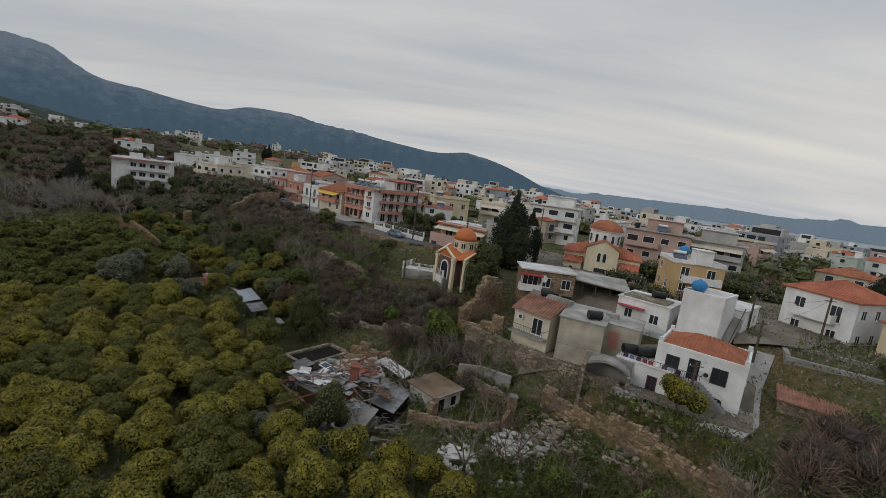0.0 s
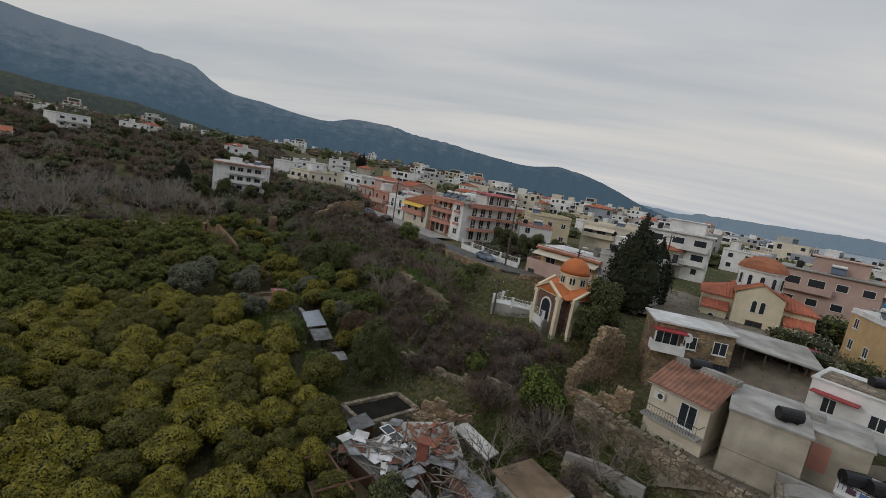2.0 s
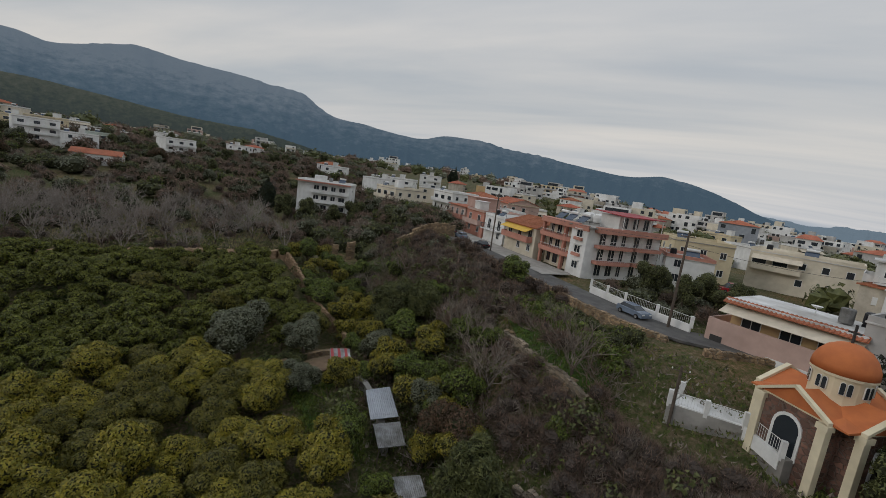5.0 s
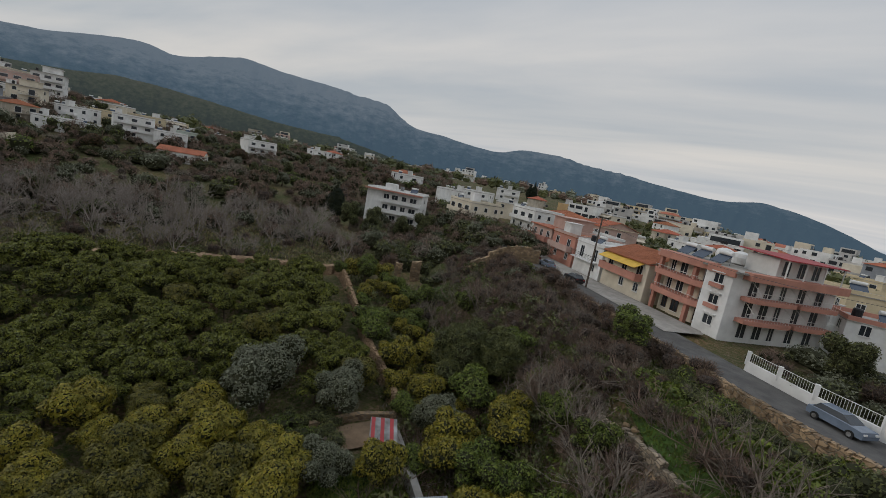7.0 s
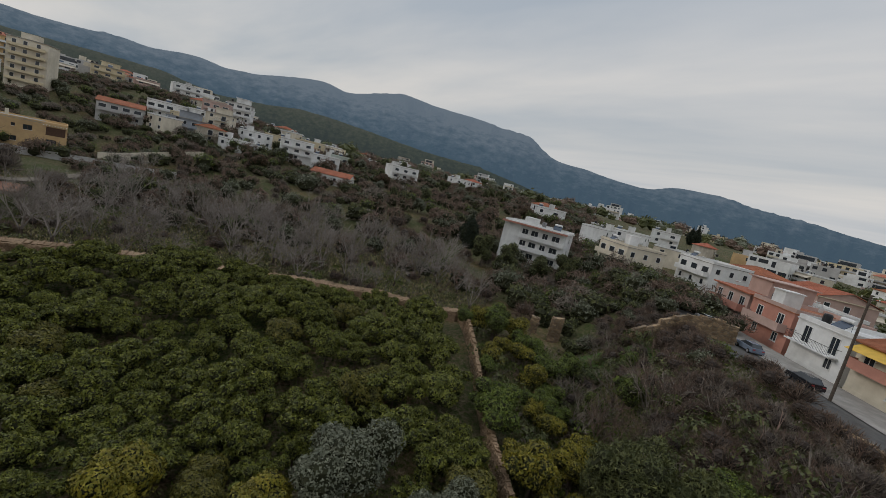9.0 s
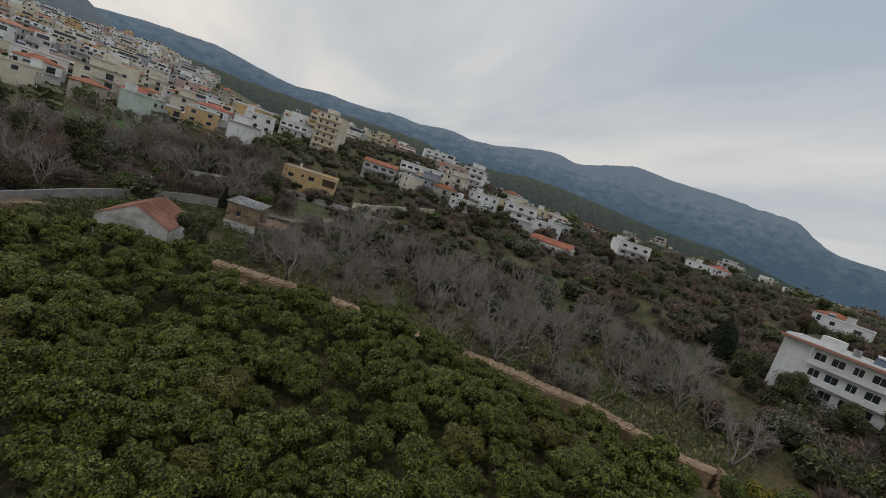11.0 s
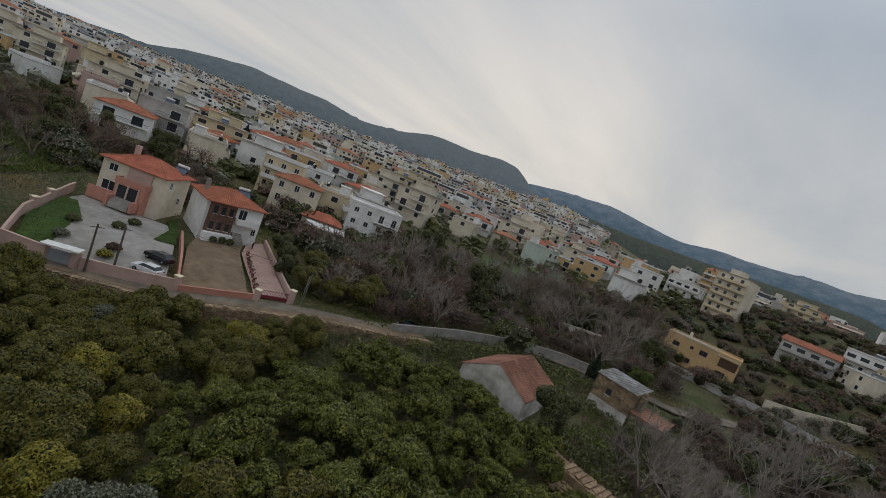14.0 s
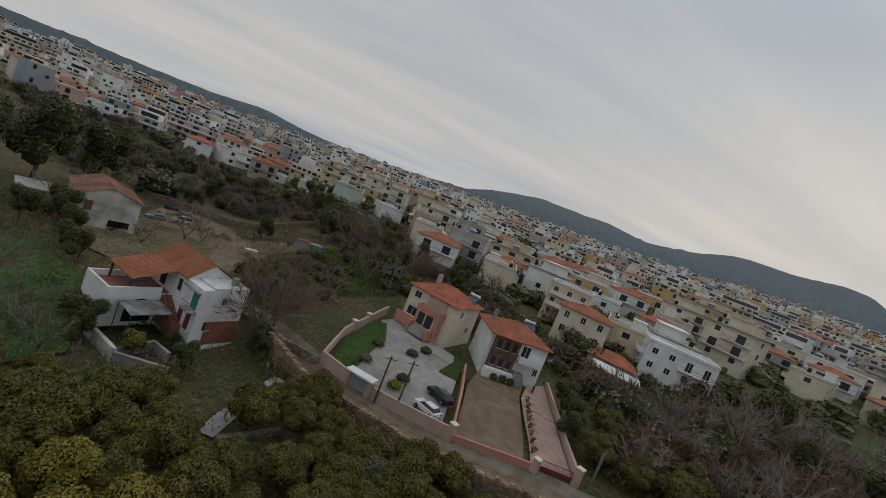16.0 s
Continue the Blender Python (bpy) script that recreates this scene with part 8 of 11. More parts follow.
# ---- the cream church with a tiled dome
c = thing("domed_church", Matrix(), "cream church with red-tiled roofs and a round dome", "church")
part("nave_wall", boxes((0, 2.6, -2, 11, 9.6, 4.2)), M_TRIM, c)
part("front_arm", wall_mesh(4.6, 9.6, -2, 5.2, "y", 1.3), M_TRIM, c).matrix_basis = pose(3.2, 1.2, 0)
bm = hip_roof(4.6, 9.6, 5.2, 1.3, 0.25, ridge_x=False, hip=False)
part("arm_roof", bm, M_TILE, c).matrix_basis = pose(3.2, 1.2, 0)
bm = hip_roof(11, 7, 4.2, 1.5, 0.3)
part("nave_roof", bm, M_TILE, c).matrix_basis = pose(0, 2.6, 0)
for x in (0.2, 8.2):
    bm = bmesh.new()
    roof_slope(bm, (x - 0.1, 1.1, 2.7), (x + 2.7, 1.1, 2.7), (x - 0.1, 2.6, 3.5), (x + 2.7, 2.6, 3.5))
    part("porch_roof", bm, M_TILE, c)
    part("porch_wall", boxes((x, 1.3, -2, x + 2.6, 2.6, 2.6)), M_TRIM, c)
bm = bmesh.new()
lathe(bm, [(2.3, 4.0), (2.3, 7.6), (2.5, 7.65), (2.5, 7.85)], 16, (5.5, 6.2, 0))
drum = part("drum", bm, M_WHITE, c)
bm = bmesh.new()
lathe(bm, [(2.62, 7.86), (2.4, 8.35), (1.9, 8.85), (1.2, 9.2), (0.5, 9.38), (0.15, 9.42)], 20, (5.5, 6.2, 0))
for i in range(20):
    a = 2 * math.pi * i / 20
    rb = bmesh.new()
    rod(rb, (5.5 + 2.6 * math.cos(a), 6.2 + 2.6 * math.sin(a), 7.9), (5.5 + 1.2 * math.cos(a), 6.2 + 1.2 * math.sin(a), 9.24), 0.07, 0.05, 4)
    part("dome_rib", rb, M_TILE, c)
part("dome", bm, M_TILE, c)
bm = boxes((5.46, 6.16, 9.4, 5.54, 6.24, 10.3), (5.2, 6.17, 9.9, 5.8, 6.23, 9.98))
part("cross", bm, M_FRAME, c)


def arched_window(parent, m, w, h, fmat, name="arched_window"):
    """A round-headed window: glazed shape in a raised surround."""
    def shape(k, y):
        pts = [(-w / 2 - k, y, -k if k else 0), (w / 2 + k, y, -k if k else 0)]
        for i in range(9):
            a = math.pi * i / 8
            pts.append(((w / 2 + k) * math.cos(a), y, h - w / 2 + (w / 2 + k) * math.sin(a)))
        return pts

    def solid(k, y0, y1):
        bm = bmesh.new()
        a = [bm.verts.new(p) for p in shape(k, y0)]
        b = [bm.verts.new(p) for p in shape(k, y1)]
        bm.faces.new(b[::-1])
        for i in range(len(a)):
            j = (i + 1) % len(a)
            bm.faces.new((a[i], a[j], b[j], b[i]))
        bmesh.ops.recalc_face_normals(bm, faces=bm.faces)
        return bm
    ob = part(name, solid(w * 0.13, 0.0, -0.06), fmat, parent)
    ob.matrix_basis = m
    part("pane", solid(0.0, -0.055, -0.075), M_GLASS, ob)
    return ob


for i in range(12):
    a = 2 * math.pi * i / 12
    arched_window(drum, pose(5.5 + 2.3 * math.sin(a), 6.2 - 2.3 * math.cos(a), 5.9, 0, 0, math.degrees(a)), 0.42, 1.25, M_FRAME)
arched_window(c, pose(5.1, 1.2, 3.3), 0.45, 1.3, M_FRAME)
arched_window(c, pose(5.9, 1.2, 3.3), 0.45, 1.3, M_FRAME)
window(c, pose(5.5, 1.2, 0.4), 1.6, 1.9, 1, fmat=M_WOODDARK)
for x in (1.3, 9.6):
    arched_window(c, pose(x, 1.3, 0.7), 0.55, 1.3, M_FRAME)
c.matrix_basis = pose(23.4, 79.4, 10.7, 0, 0, -20) @ Matrix.Scale(1.2, 4)

# ---- the small chapel of dark red stone with an orange dome
c = thing("small_chapel", Matrix(), "small dark-red stone chapel with cream columns and orange dome", "chapel")
A = 1.75
part("cross_wall", boxes((-A, -2.8, -2.6, A, 2.8, 3.0)), M_REDSTONE, c)
part("cross_wall", boxes((-2.8, -A, -2.6, 2.8, A, 3.0)), M_REDSTONE, c)
for k in range(4):
    arm = part("gable", boxes((-A, -2.82, 2.9, A, -2.6, 3.02)), M_TRIM, c)
    arm.matrix_basis = pose(0, 0, 0, 0, 0, 90 * k)
    bm = bmesh.new()
    v = [bm.verts.new(p) for p in ((-A - 0.1, -2.9, 3.02), (A + 0.1, -2.9, 3.02), (0, -2.9, 3.95), (-A - 0.1, -0.5, 3.02), (A + 0.1, -0.5, 3.02), (0, -0.5, 3.95))]
    for f in ((0, 1, 2), (5, 4, 3), (1, 4, 5, 2), (3, 0, 2, 5), (0, 3, 4, 1)):
        bm.faces.new([v[i] for i in f])
    part("gable_roof", bm, M_ORANGEROOF, c).matrix_basis = pose(0, 0, 0, 0, 0, 90 * k)
    bm = bmesh.new()
    for s in (-1, 1):
        quadbox(bm, [(s * (A + 0.25), -3.05, 2.92), (0, -3.05, 3.98), (0, -2.75, 3.98), (s * (A + 0.25), -2.75, 2.92), (s * (A + 0.25), -3.05, 3.10), (0, -3.05, 4.16), (0, -2.75, 4.16), (s * (A + 0.25), -2.75, 3.10)])
    part("cornice", bm, M_TRIM, c).matrix_basis = pose(0, 0, 0, 0, 0, 90 * k)
    for s in (-1, 1):
        col = part("column", boxes((s * A - 0.22, -3.0, -2.6, s * A + 0.22, -2.6, 2.75), (s * A - 0.3, -3.08, 2.6, s * A + 0.3, -2.55, 2.91)), M_TRIM, c)
        col.matrix_basis = pose(0, 0, 0, 0, 0, 90 * k)
    arched_window(c, pose(0, 0, 0, 0, 0, 90 * k) @ pose(0, -2.8, 0.2), 1.35, 2.1, M_FRAME)
for sx in (-1, 1):
    for sy in (-1, 1):
        bm = bmesh.new()
        quadbox(bm, [(sx * A, sy * A, 2.9), (sx * 2.7, sy * A, 2.9), (sx * 2.7, sy * 2.7, 2.9), (sx * A, sy * 2.7, 2.9), (sx * A, sy * A, 3.3), (sx * 2.7, sy * A, 3.05), (sx * 2.7, sy * 2.7, 2.98), (sx * A, sy * 2.7, 3.05)])
        part("corner_roof", bm, M_ORANGEROOF, c)
bm = bmesh.new()
lathe(bm, [(1.35, 3.0), (1.35, 4.9), (1.5, 4.95), (1.5, 5.08)], 16)
drum = part("drum", bm, M_TRIM, c)
for i in range(8):
    for dx in (-0.14, 0.14):
        a = 2 * math.pi * (i + dx) / 8
        arched_window(drum, pose(1.35 * math.sin(a), -1.35 * math.cos(a), 4.1, 0, 0, math.degrees(a)), 0.2, 0.65, M_FRAME)
bm = bmesh.new()
lathe(bm, [(1.5, 5.09), (1.46, 5.5), (1.28, 5.95), (0.95, 6.35), (0.5, 6.6), (0.12, 6.68)], 24)
part("dome", bm, M_ORANGEROOF, c, flat=False)
part("cross", boxes((-0.05, -0.05, 6.66, 0.05, 0.05, 7.7), (-0.32, -0.045, 7.2, 0.32, 0.045, 7.3)), M_DARKMETAL, c)
c.matrix_basis = pose(4.8, 69.3, 10.6, 0, 0, -55) @ Matrix.Scale(1.2, 4)
# terrace of the chapel
tr = thing("chapel_terrace", Matrix(), "pale paved terrace on a stained concrete retaining wall", "terrace")
bm = bmesh.new()
quadbox(bm, [(-4.6, 70.1, 5.5), (0.6, 69.7, 5.5), (2.5, 76.3, 5.5), (-2.3, 75.3, 5.5), (-4.6, 70.1, 10.8), (0.6, 69.7, 10.8), (2.5, 76.3, 10.8), (-2.3, 75.3, 10.8)])
part("retaining_wall", bm, M_CONCRETE, tr)
bm = bmesh.new()
quadbox(bm, [(0.63, 69.6, 5.5), (2.0, 66.2, 5.5), (8.0, 70, 5.5), (2.53, 76.2, 5.5), (0.63, 69.6, 10.8), (2.0, 66.2, 10.8), (8.0, 70, 10.8), (2.53, 76.2, 10.8)])
part("retaining_wall", bm, M_CONCRETE, tr)
bm = bmesh.new()
quadbox(bm, [(-4.2, 70.4, 10.804), (0.5, 70.0, 10.804), (2.2, 75.9, 10.804), (-2.1, 75.0, 10.804), (-4.2, 70.4, 10.86), (0.5, 70.0, 10.86), (2.2, 75.9, 10.86), (-2.1, 75.0, 10.86)])
part("paving", bm, M_ROOFWHITE, tr)
part("white_chest", boxes((-2.6, 74.0, 10.87, -1.6, 74.7, 11.5)), M_FRAME, tr)
fence_run("terrace_railing", [(-2.4, 75.0), (-4.45, 70.25), (0.5, 69.85), (1.9, 66.6)], 0.0, M_FRAME, 0.95, "white iron railing along the chapel terrace", base=10.87)

for pts, lab in (([(11, 47.2), (16, 43.6), (20.4, 41), (24, 37.6), (29.5, 35.4), (34, 42), (31, 49), (25, 51), (17, 51.5)], "worn concrete yards round the lower houses"),
                 ([(21, 59.6), (25.4, 55.8), (33, 51), (40, 55), (44, 63), (36, 67), (31, 73), (24, 70), (14, 66)], "worn concrete lane between the village houses"),
                 ([(6, 78), (13, 72.5), (22, 73), (36, 76), (37, 88), (26, 93), (12, 92)], "grey paved churchyard and lane")):
    patch("yard", pts, M_LANE, 0.22, lab, "yard")
patch("yard", [(35, 48), (42, 46.5), (54, 54), (70, 74), (72, 88), (62, 82), (50, 66), (41, 56)], M_LANE, 0.14, "worn grey street and yards between the village houses", "yard")

# ---- street with its white fence, apartment house and row of houses
ribbon("path", [(24.4, 37.4), (27.9, 35.6), (30.4, 37.8), (33.4, 42.2), (37, 46)], 2.2, M_PAVING, 0.14, "grey concrete path beside the white house", "path")
ribbon("road", [(10, 82.6), (3, 81.8), (-3, 81.4), (-7.2, 83.8), (-11, 87.2), (-15.4, 91.8), (-21, 97.8), (-28, 104.8), (-36, 111.6), (-50, 125), (-64, 139.4), (-78, 156), (-94, 178), (-112, 200)], 4.4, M_ASPHALT, 0.12, "narrow worn asphalt street", "road")
fence_run("street_fence", [(-2.2, 83.2), (-5.3, 85.6), (-8.6, 88.5), (-12.8, 92.9)], 0.9, M_WHITE, 0.8, "white street wall with posts and green railing")
rubble_wall("retaining_wall", [(-4.6, 79.0), (-9, 81.6), (-13.0, 85.2), (-17.4, 89.9), (-23.0, 95.8), (-30, 102.8)], 0.5, 0.7, M_TANSTONE, "rubble retaining wall below the street", seed=3, base=11.4, top=13.5)
rubble_wall("garden_wall", [(-1.6, 77.6), (2.4, 78.9), (6.5, 79.8)], 2.6, 0.6, M_TANSTONE, "high rubble wall beside the chapel garden", seed=4, top=13.6)

h = thing("apartment_house", Matrix(), "white apartment house with salmon balcony bands and roof veranda", "apartment house")
part("street_wall", boxes((2.4, 1.5, -3, 10.4, 15, 7.4)), M_CREAM, h)
part("corner_wall", boxes((10.4, 0.0, -3, 14.2, 15.01, 7.4)), M_WHITE, h)
part("roof", boxes((1.8, -0.2, 7.4, 14.8, 15.3, 7.62)), M_ROOFGREY, h)


def bowed_slab(x0, x1, y0, y1, z0, z1, bow, axis):
    """A band or slab whose outer edge is rounded at its ends; axis tells the side that it faces."""
    out = []
    n = 8
    for i in range(n + 1):
        f = i / n
        k = 1 - (2 * f - 1) ** 6
        if axis == "f":
            out.append((x0 + (x1 - x0) * f, y1 - (y1 - y0) * (1 - bow + bow * k)))
        else:
            out.append((x0 + (x1 - x0) * (1 - bow + bow * k), y0 + (y1 - y0) * f))
    out += [(x1, y1), (x0, y1)] if axis == "f" else [(x0, y1), (x0, y0)]
    bm = bmesh.new()
    lo, hi = [bm.verts.new((x, y, z0)) for x, y in out], [bm.verts.new((x, y, z1)) for x, y in out]
    bm.faces.new(lo[::-1])
    bm.faces.new(hi)
    for i in range(len(out)):
        k = (i + 1) % len(out)
        bm.faces.new((lo[i], lo[k], hi[k], hi[i]))
    bmesh.ops.recalc_face_normals(bm, faces=bm.faces)
    return bm


part("roof_band", bowed_slab(1.5, 10.6, -0.5, 1.6, 6.9, 7.75, 0.35, "f"), M_SALMON, h)
part("roof_band", boxes((10.6, -0.28, 6.9, 14.5, -0.005, 7.75)), M_SALMON, h)
part("roof_band", bowed_slab(14.205, 15.9, 1.2, 15.2, 6.9, 7.75, 0.3, "r"), M_SALMON, h)
for fl in range(3):
    z = fl * 2.45
    for x, w in ((3.5, 0.9), (5.4, 1.3), (7.4, 1.0), (9.2, 0.9)):
        window(h, pose(x, 1.5, z + 0.15), w, 2.0, 1, fmat=M_WOODDARK if fl == 0 else M_FRAME, name="balcony_door")
    bx = window(h, pose(12.4, 0.0, z + 0.85), 1.4, 1.15, 1)
    part("hood", boxes((11.5, -0.35, z + 2.1, 13.3, -0.005, z + 2.22)), M_WHITE, h)
    if fl:
        part("flower_box", boxes((11.5, -0.38, z + 0.35, 13.3, -0.006, z + 0.82)), M_SALMON, h)
    for y, w in ((3.0, 1.3), (5.2, 1.3), (7.2, 0.9), (9.9, 1.2), (12.6, 1.3)):
        window(h, side_pose("r", 14.2, 15, y, z + 0.12), w, 2.05, 1, name="balcony_door")
    if fl:
        b = part("balcony", bowed_slab(1.7, 10.3, -0.5, 1.49, z - 0.35, z + 0.35, 0.35, "f"), M_SALMON, h)
        bm = bmesh.new()
        for i in range(15):
            rod(bm, (2.2 + i * 0.55, -0.1, z + 0.35), (2.2 + i * 0.55, -0.1, z + 0.8), 0.018, None, 4)
        rod(bm, (2.1, -0.1, z + 0.8), (9.95, -0.1, z + 0.8), 0.03, None, 4)
        part("railing", bm, M_FRAME, b)["kind"] = "stuff"
        for y0, y1 in ((1.6, 8.3), (8.8, 14.4)):
            b = part("balcony", bowed_slab(14.21, 15.8, y0, y1, z - 0.35, z + 0.12, 0.25, "r"), M_SALMON, h)
            bm = bmesh.new()
            for i in range(int((y1 - y0) / 0.4)):
                rod(bm, (15.45, y0 + 0.2 + i * 0.4, z + 0.12), (15.45, y0 + 0.2 + i * 0.4, z + 0.85), 0.015, None, 4)
            rod(bm, (15.45, y0 + 0.1, z + 0.85), (15.45, y1 - 0.1, z + 0.85), 0.03, None, 4)
            part("railing", bm, M_FRAME, b)["kind"] = "stuff"
            for y in (y0 + 0.6, y1 - 0.8):
                bm = bmesh.new()
                rod(bm, (14.3, y, z + 2.1), (15.6, y + 0.25, z + 0.95), 0.035, None, 4)
                part("awning_arm", bm, M_FRAME, b)
for x in (2.3, 8.3):
    for fl in range(3):
        part("column", boxes((x, 0.1, fl * 2.45 + (0.36 if fl else -1), x + 0.5, 0.6, fl * 2.45 + (2.09 if fl < 2 else 1.99))), M_SALMON, h)
pent = part("roof_veranda", boxes((9.4, 6.2, 7.62, 13.6, 13.2, 9.75)), M_WHITE, h)
for y in (7.4, 9.6, 11.8):
    window(pent, pose(13.6, y, 7.8, 0, 0, 90), 1.2, 1.8, 1)
bm = bmesh.new()
quadbox(bm, [(8.8, 5.2, 10.1), (15.6, 5.2, 9.75), (15.6, 13.8, 9.75), (8.8, 13.8, 10.1), (8.8, 5.2, 10.22), (15.6, 5.2, 9.87), (15.6, 13.8, 9.87), (8.8, 13.8, 10.22)])
part("veranda_roof", bm, M_REDSHEET, pent)
for y in (5.4, 8.0, 10.8, 13.5):
    part("veranda_post", boxes((15.3, y - 0.05, 7.62, 15.4, y + 0.05, 9.76)), M_FRAME, pent)
for x, y in ((4.2, 8.2), (6.4, 8.6)):
    bm = bmesh.new()
    lathe(bm, [(0.5, 0.0), (1.0, 0.2), (1.1, 1.0), (0.95, 1.5), (0.45, 1.75), (0.1, 1.8)], 16, (x, y, 7.62))
    part("water_tank", bm, M_FRAME, h, "rounded white water tank")
roof_gear(h, [(3.4, 3.0, 7.62), (5.8, 3.2, 7.62), (8.6, 3.4, 7.62), (3.0, 6.0, 7.62)], r7, ("solar", "solar", "solar", "dish"))
put(h, -25.2, 113.2, 13.5, -45)

ang = -45
u = Vector((math.cos(radians(ang)), math.sin(radians(ang)), 0))


def street_house(s0, s1, **kw):
    """A house of the row: s is the distance along the street front from the apartment house's corner."""
    w = s1 - s0 - 0.4
    p = Vector((-15.2, 103.2, 0)) - u * s1
    b = block_house(w=w, r=r7, simple=False, gap=2.8, **kw)
    put(b, p.x, p.y, 13.3, ang)
    return b


street_house(12.9, 23.8, name="orange_house", label="apricot two-storey house with tile roof and yellow awning", d=10, floors=2, storey=2.7, wall=M_CREAM, roof="gable_x", roofmat=M_TILE, trim=M_SALMON, balc=[("f", 0.3, 9.6, 1, "yawn")])
street_house(24.2, 33.2, name="white_row_house", label="white two-storey row house with a flat roof", d=11, floors=2, storey=2.6, wall=M_WHITE, roof="flat", roofmat=M_ROOFWHITE, trim=M_WHITE, balc=[("f", 0.3, 7.6, 1, "rail")])
street_house(33.6, 43.0, name="salmon_row_house", label="salmon-pink two-storey row house with balcony", d=10, floors=2, storey=2.7, wall=M_SALMON, roof="flat", roofmat=M_TILE, trim=M_PINK, balc=[("f", 0.3, 8.4, 1, "solid")])
street_house(43.4, 53.4, name="pink_row_house", label="pink two-storey row house with a roof terrace", d=11, floors=2, storey=2.8, wall=M_PINK, roof="terrace", roofmat=M_TILE, trim=M_SALMON, balc=[("f", 0.3, 9.2, 1, "solid")])
patch("pavement", [(-16.4, 101.6), (-20, 97.6), (-26.4, 104.6), (-34, 112.4), (-46, 124.4), (-58.2, 136.6), (-54.6, 140.4), (-42, 128), (-28, 114), (-16.8, 103.2)], M_PAVING, 0.2, "worn concrete forecourts along the street", "pavement")
B = block_house("white_annex", "white annex with a blue-railed roof terrace", 7, 8, 2, 2.3, M_WHITE, "flat", M_ROOFGREY, trim=M_SALMON, r=r7, simple=False)
put(B, -3.4, 111.5, 13.3, 5)
B = block_house("yellow_house", "yellow two-storey house with flat roof", 10, 9, 2, 3.2, M_YELLOW, "flat", M_ROOFGREY, r=r7, simple=False)
put(B, -1.5, 124, 13.6, 10)
B = block_house("arcade_house", "cream house with arched veranda and yellow blind", 16, 9, 2, 3.0, M_CREAM, "flat", M_ROOFWHITE, r=r7, balc=[("f", 0.5, 8, 1, "awn")])
put(B, 12, 132, 14.0, -20)
h = shell("white_slope_house", "white three-storey house with long balconies on the slope", 15.5, 9, 8.6, M_WHITE, below=9)
part("roof", boxes((-0.3, -1.3, 8.6, 15.8, 9.3, 8.85)), M_ROOFWHITE, h)
part("roof_edge", boxes((-0.35, -1.36, 8.5, 15.85, -1.301, 8.95)), M_SALMON, h)
part("parapet", parapet_mesh(15.5, 9, 8.86, 0.4), M_WHITE, h)
part("stair_head", boxes((4.0, 3, 8.86, 7.0, 6.5, 10.6)), M_WHITE, h)
for fl in range(3):
    z = fl * 2.85
    for x, w in ((5.6, 1.6), (8.0, 1.8), (10.6, 1.4), (13.2, 1.9)):
        window(h, side_pose("f", 15.5, 9, x, z + 0.75), w, 1.35, 1, fmat=M_FRAME)
    if fl:
        balcony(h, 15.5, 9, "f", 4.4, 15.5, z, 1.3, M_WHITE, solid=0.85)
    window(h, side_pose("r", 15.5, 9, 4.5, z + 0.9), 1.2, 1.2)
for x in (4.45, 15.3):
    part("balcony_pier", boxes((x - 0.1, -1.28, 2.7, x + 0.1, -1.1, 8.49)), M_WHITE, h)
roof_gear(h, [(9, 3, 8.86), (12, 5, 8.86)], r7, ("tank", "solar"))
put(h, -101.2, 138.6, 10.0, 24)
for k, (x, y, a, wmat, lab) in enumerate([(-86, 158, -30, M_CREAM, "cream house behind the white slope house"), (-72, 172, -35, M_WHITE, "white house with blue shutters up the street"), (-66, 182, -40, M_SALMON, "salmon house with tiled roof up the street"), (-50, 168, -50, M_PINK, "pink house with tiled roof up the street")]):
    B = block_house("upper_street_house", lab, 12, 10, 2, 3.0, wmat, ("flat", "flat", "hip_x", "gable_x")[k], r=r7, balc=[("f", 0.5, 11.5, 1, "solid")])
    put(B, x, y, gz(x, y) + 1.0, a)
for s, paint, lab in ((20, M_CARPAINT_K, "black car parked along the street"), (29.5, M_CARPAINT_B, "pale green-grey car parked along the street"), (35.5, M_CARPAINT_K, "dark car parked along the street"), (40.5, M_CARPAINT_W, "silver-white car parked along the street"), (78, M_CARPAINT_W, "white car parked up the street"), (85, M_CARPAINT_W, "white car parked up the street")):
    p = Vector((-15.2, 103.2, 0)) - u * s + Vector((-0.707, -0.707, 0)) * 6.9
    car(p.x, p.y, ang, paint, lab)
car(-7.6, 85.0, 135, M_CARPAINT_B, "silver car parked below the white street wall")
car(7.0, 116, 20, M_CARPAINT_R, "dark red van parked by the yellow house", van=True)
car(26.5, 66.5, -30, M_CARPAINT_K, "black car parked behind the gutted house")
car(31.0, 66.8, 60, M_CARPAINT_R, "maroon car parked beside the churchyard")
utility_pole(-4.2, 83.4, 10.0)
utility_pole(-31.8, 110.2, 10.5)
utility_pole(38.9, 51.5, 7.5, z=9.5)
utility_pole(47.0, 50.5, 8.0, z=10.0)
utility_pole(26.0, 39.6, 6.0, z=6.0)
utility_pole(35.4, 45.0, 7.0, z=8.6)
cable((35.4, 45.0, 15.2), (47, 50.5, 17.8), 0.5)
cable((26.0, 39.6, 11.6), (35.4, 45.0, 15.2), 0.6)
utility_pole(22.0, 94, 9.0)
utility_pole(-4.2, 70.0, 8.5, label="bare weathered pole leaning over the bank", z=5.5)
cable((-4.2, 83.4, 22.6), (-31.8, 110.2, 23.2), 1.2)
cable((-4.2, 83.4, 22.2), (22, 94, 21.8), 1.0)
cable((38.9, 51.5, 16.8), (47, 50.5, 17.8), 0.5)

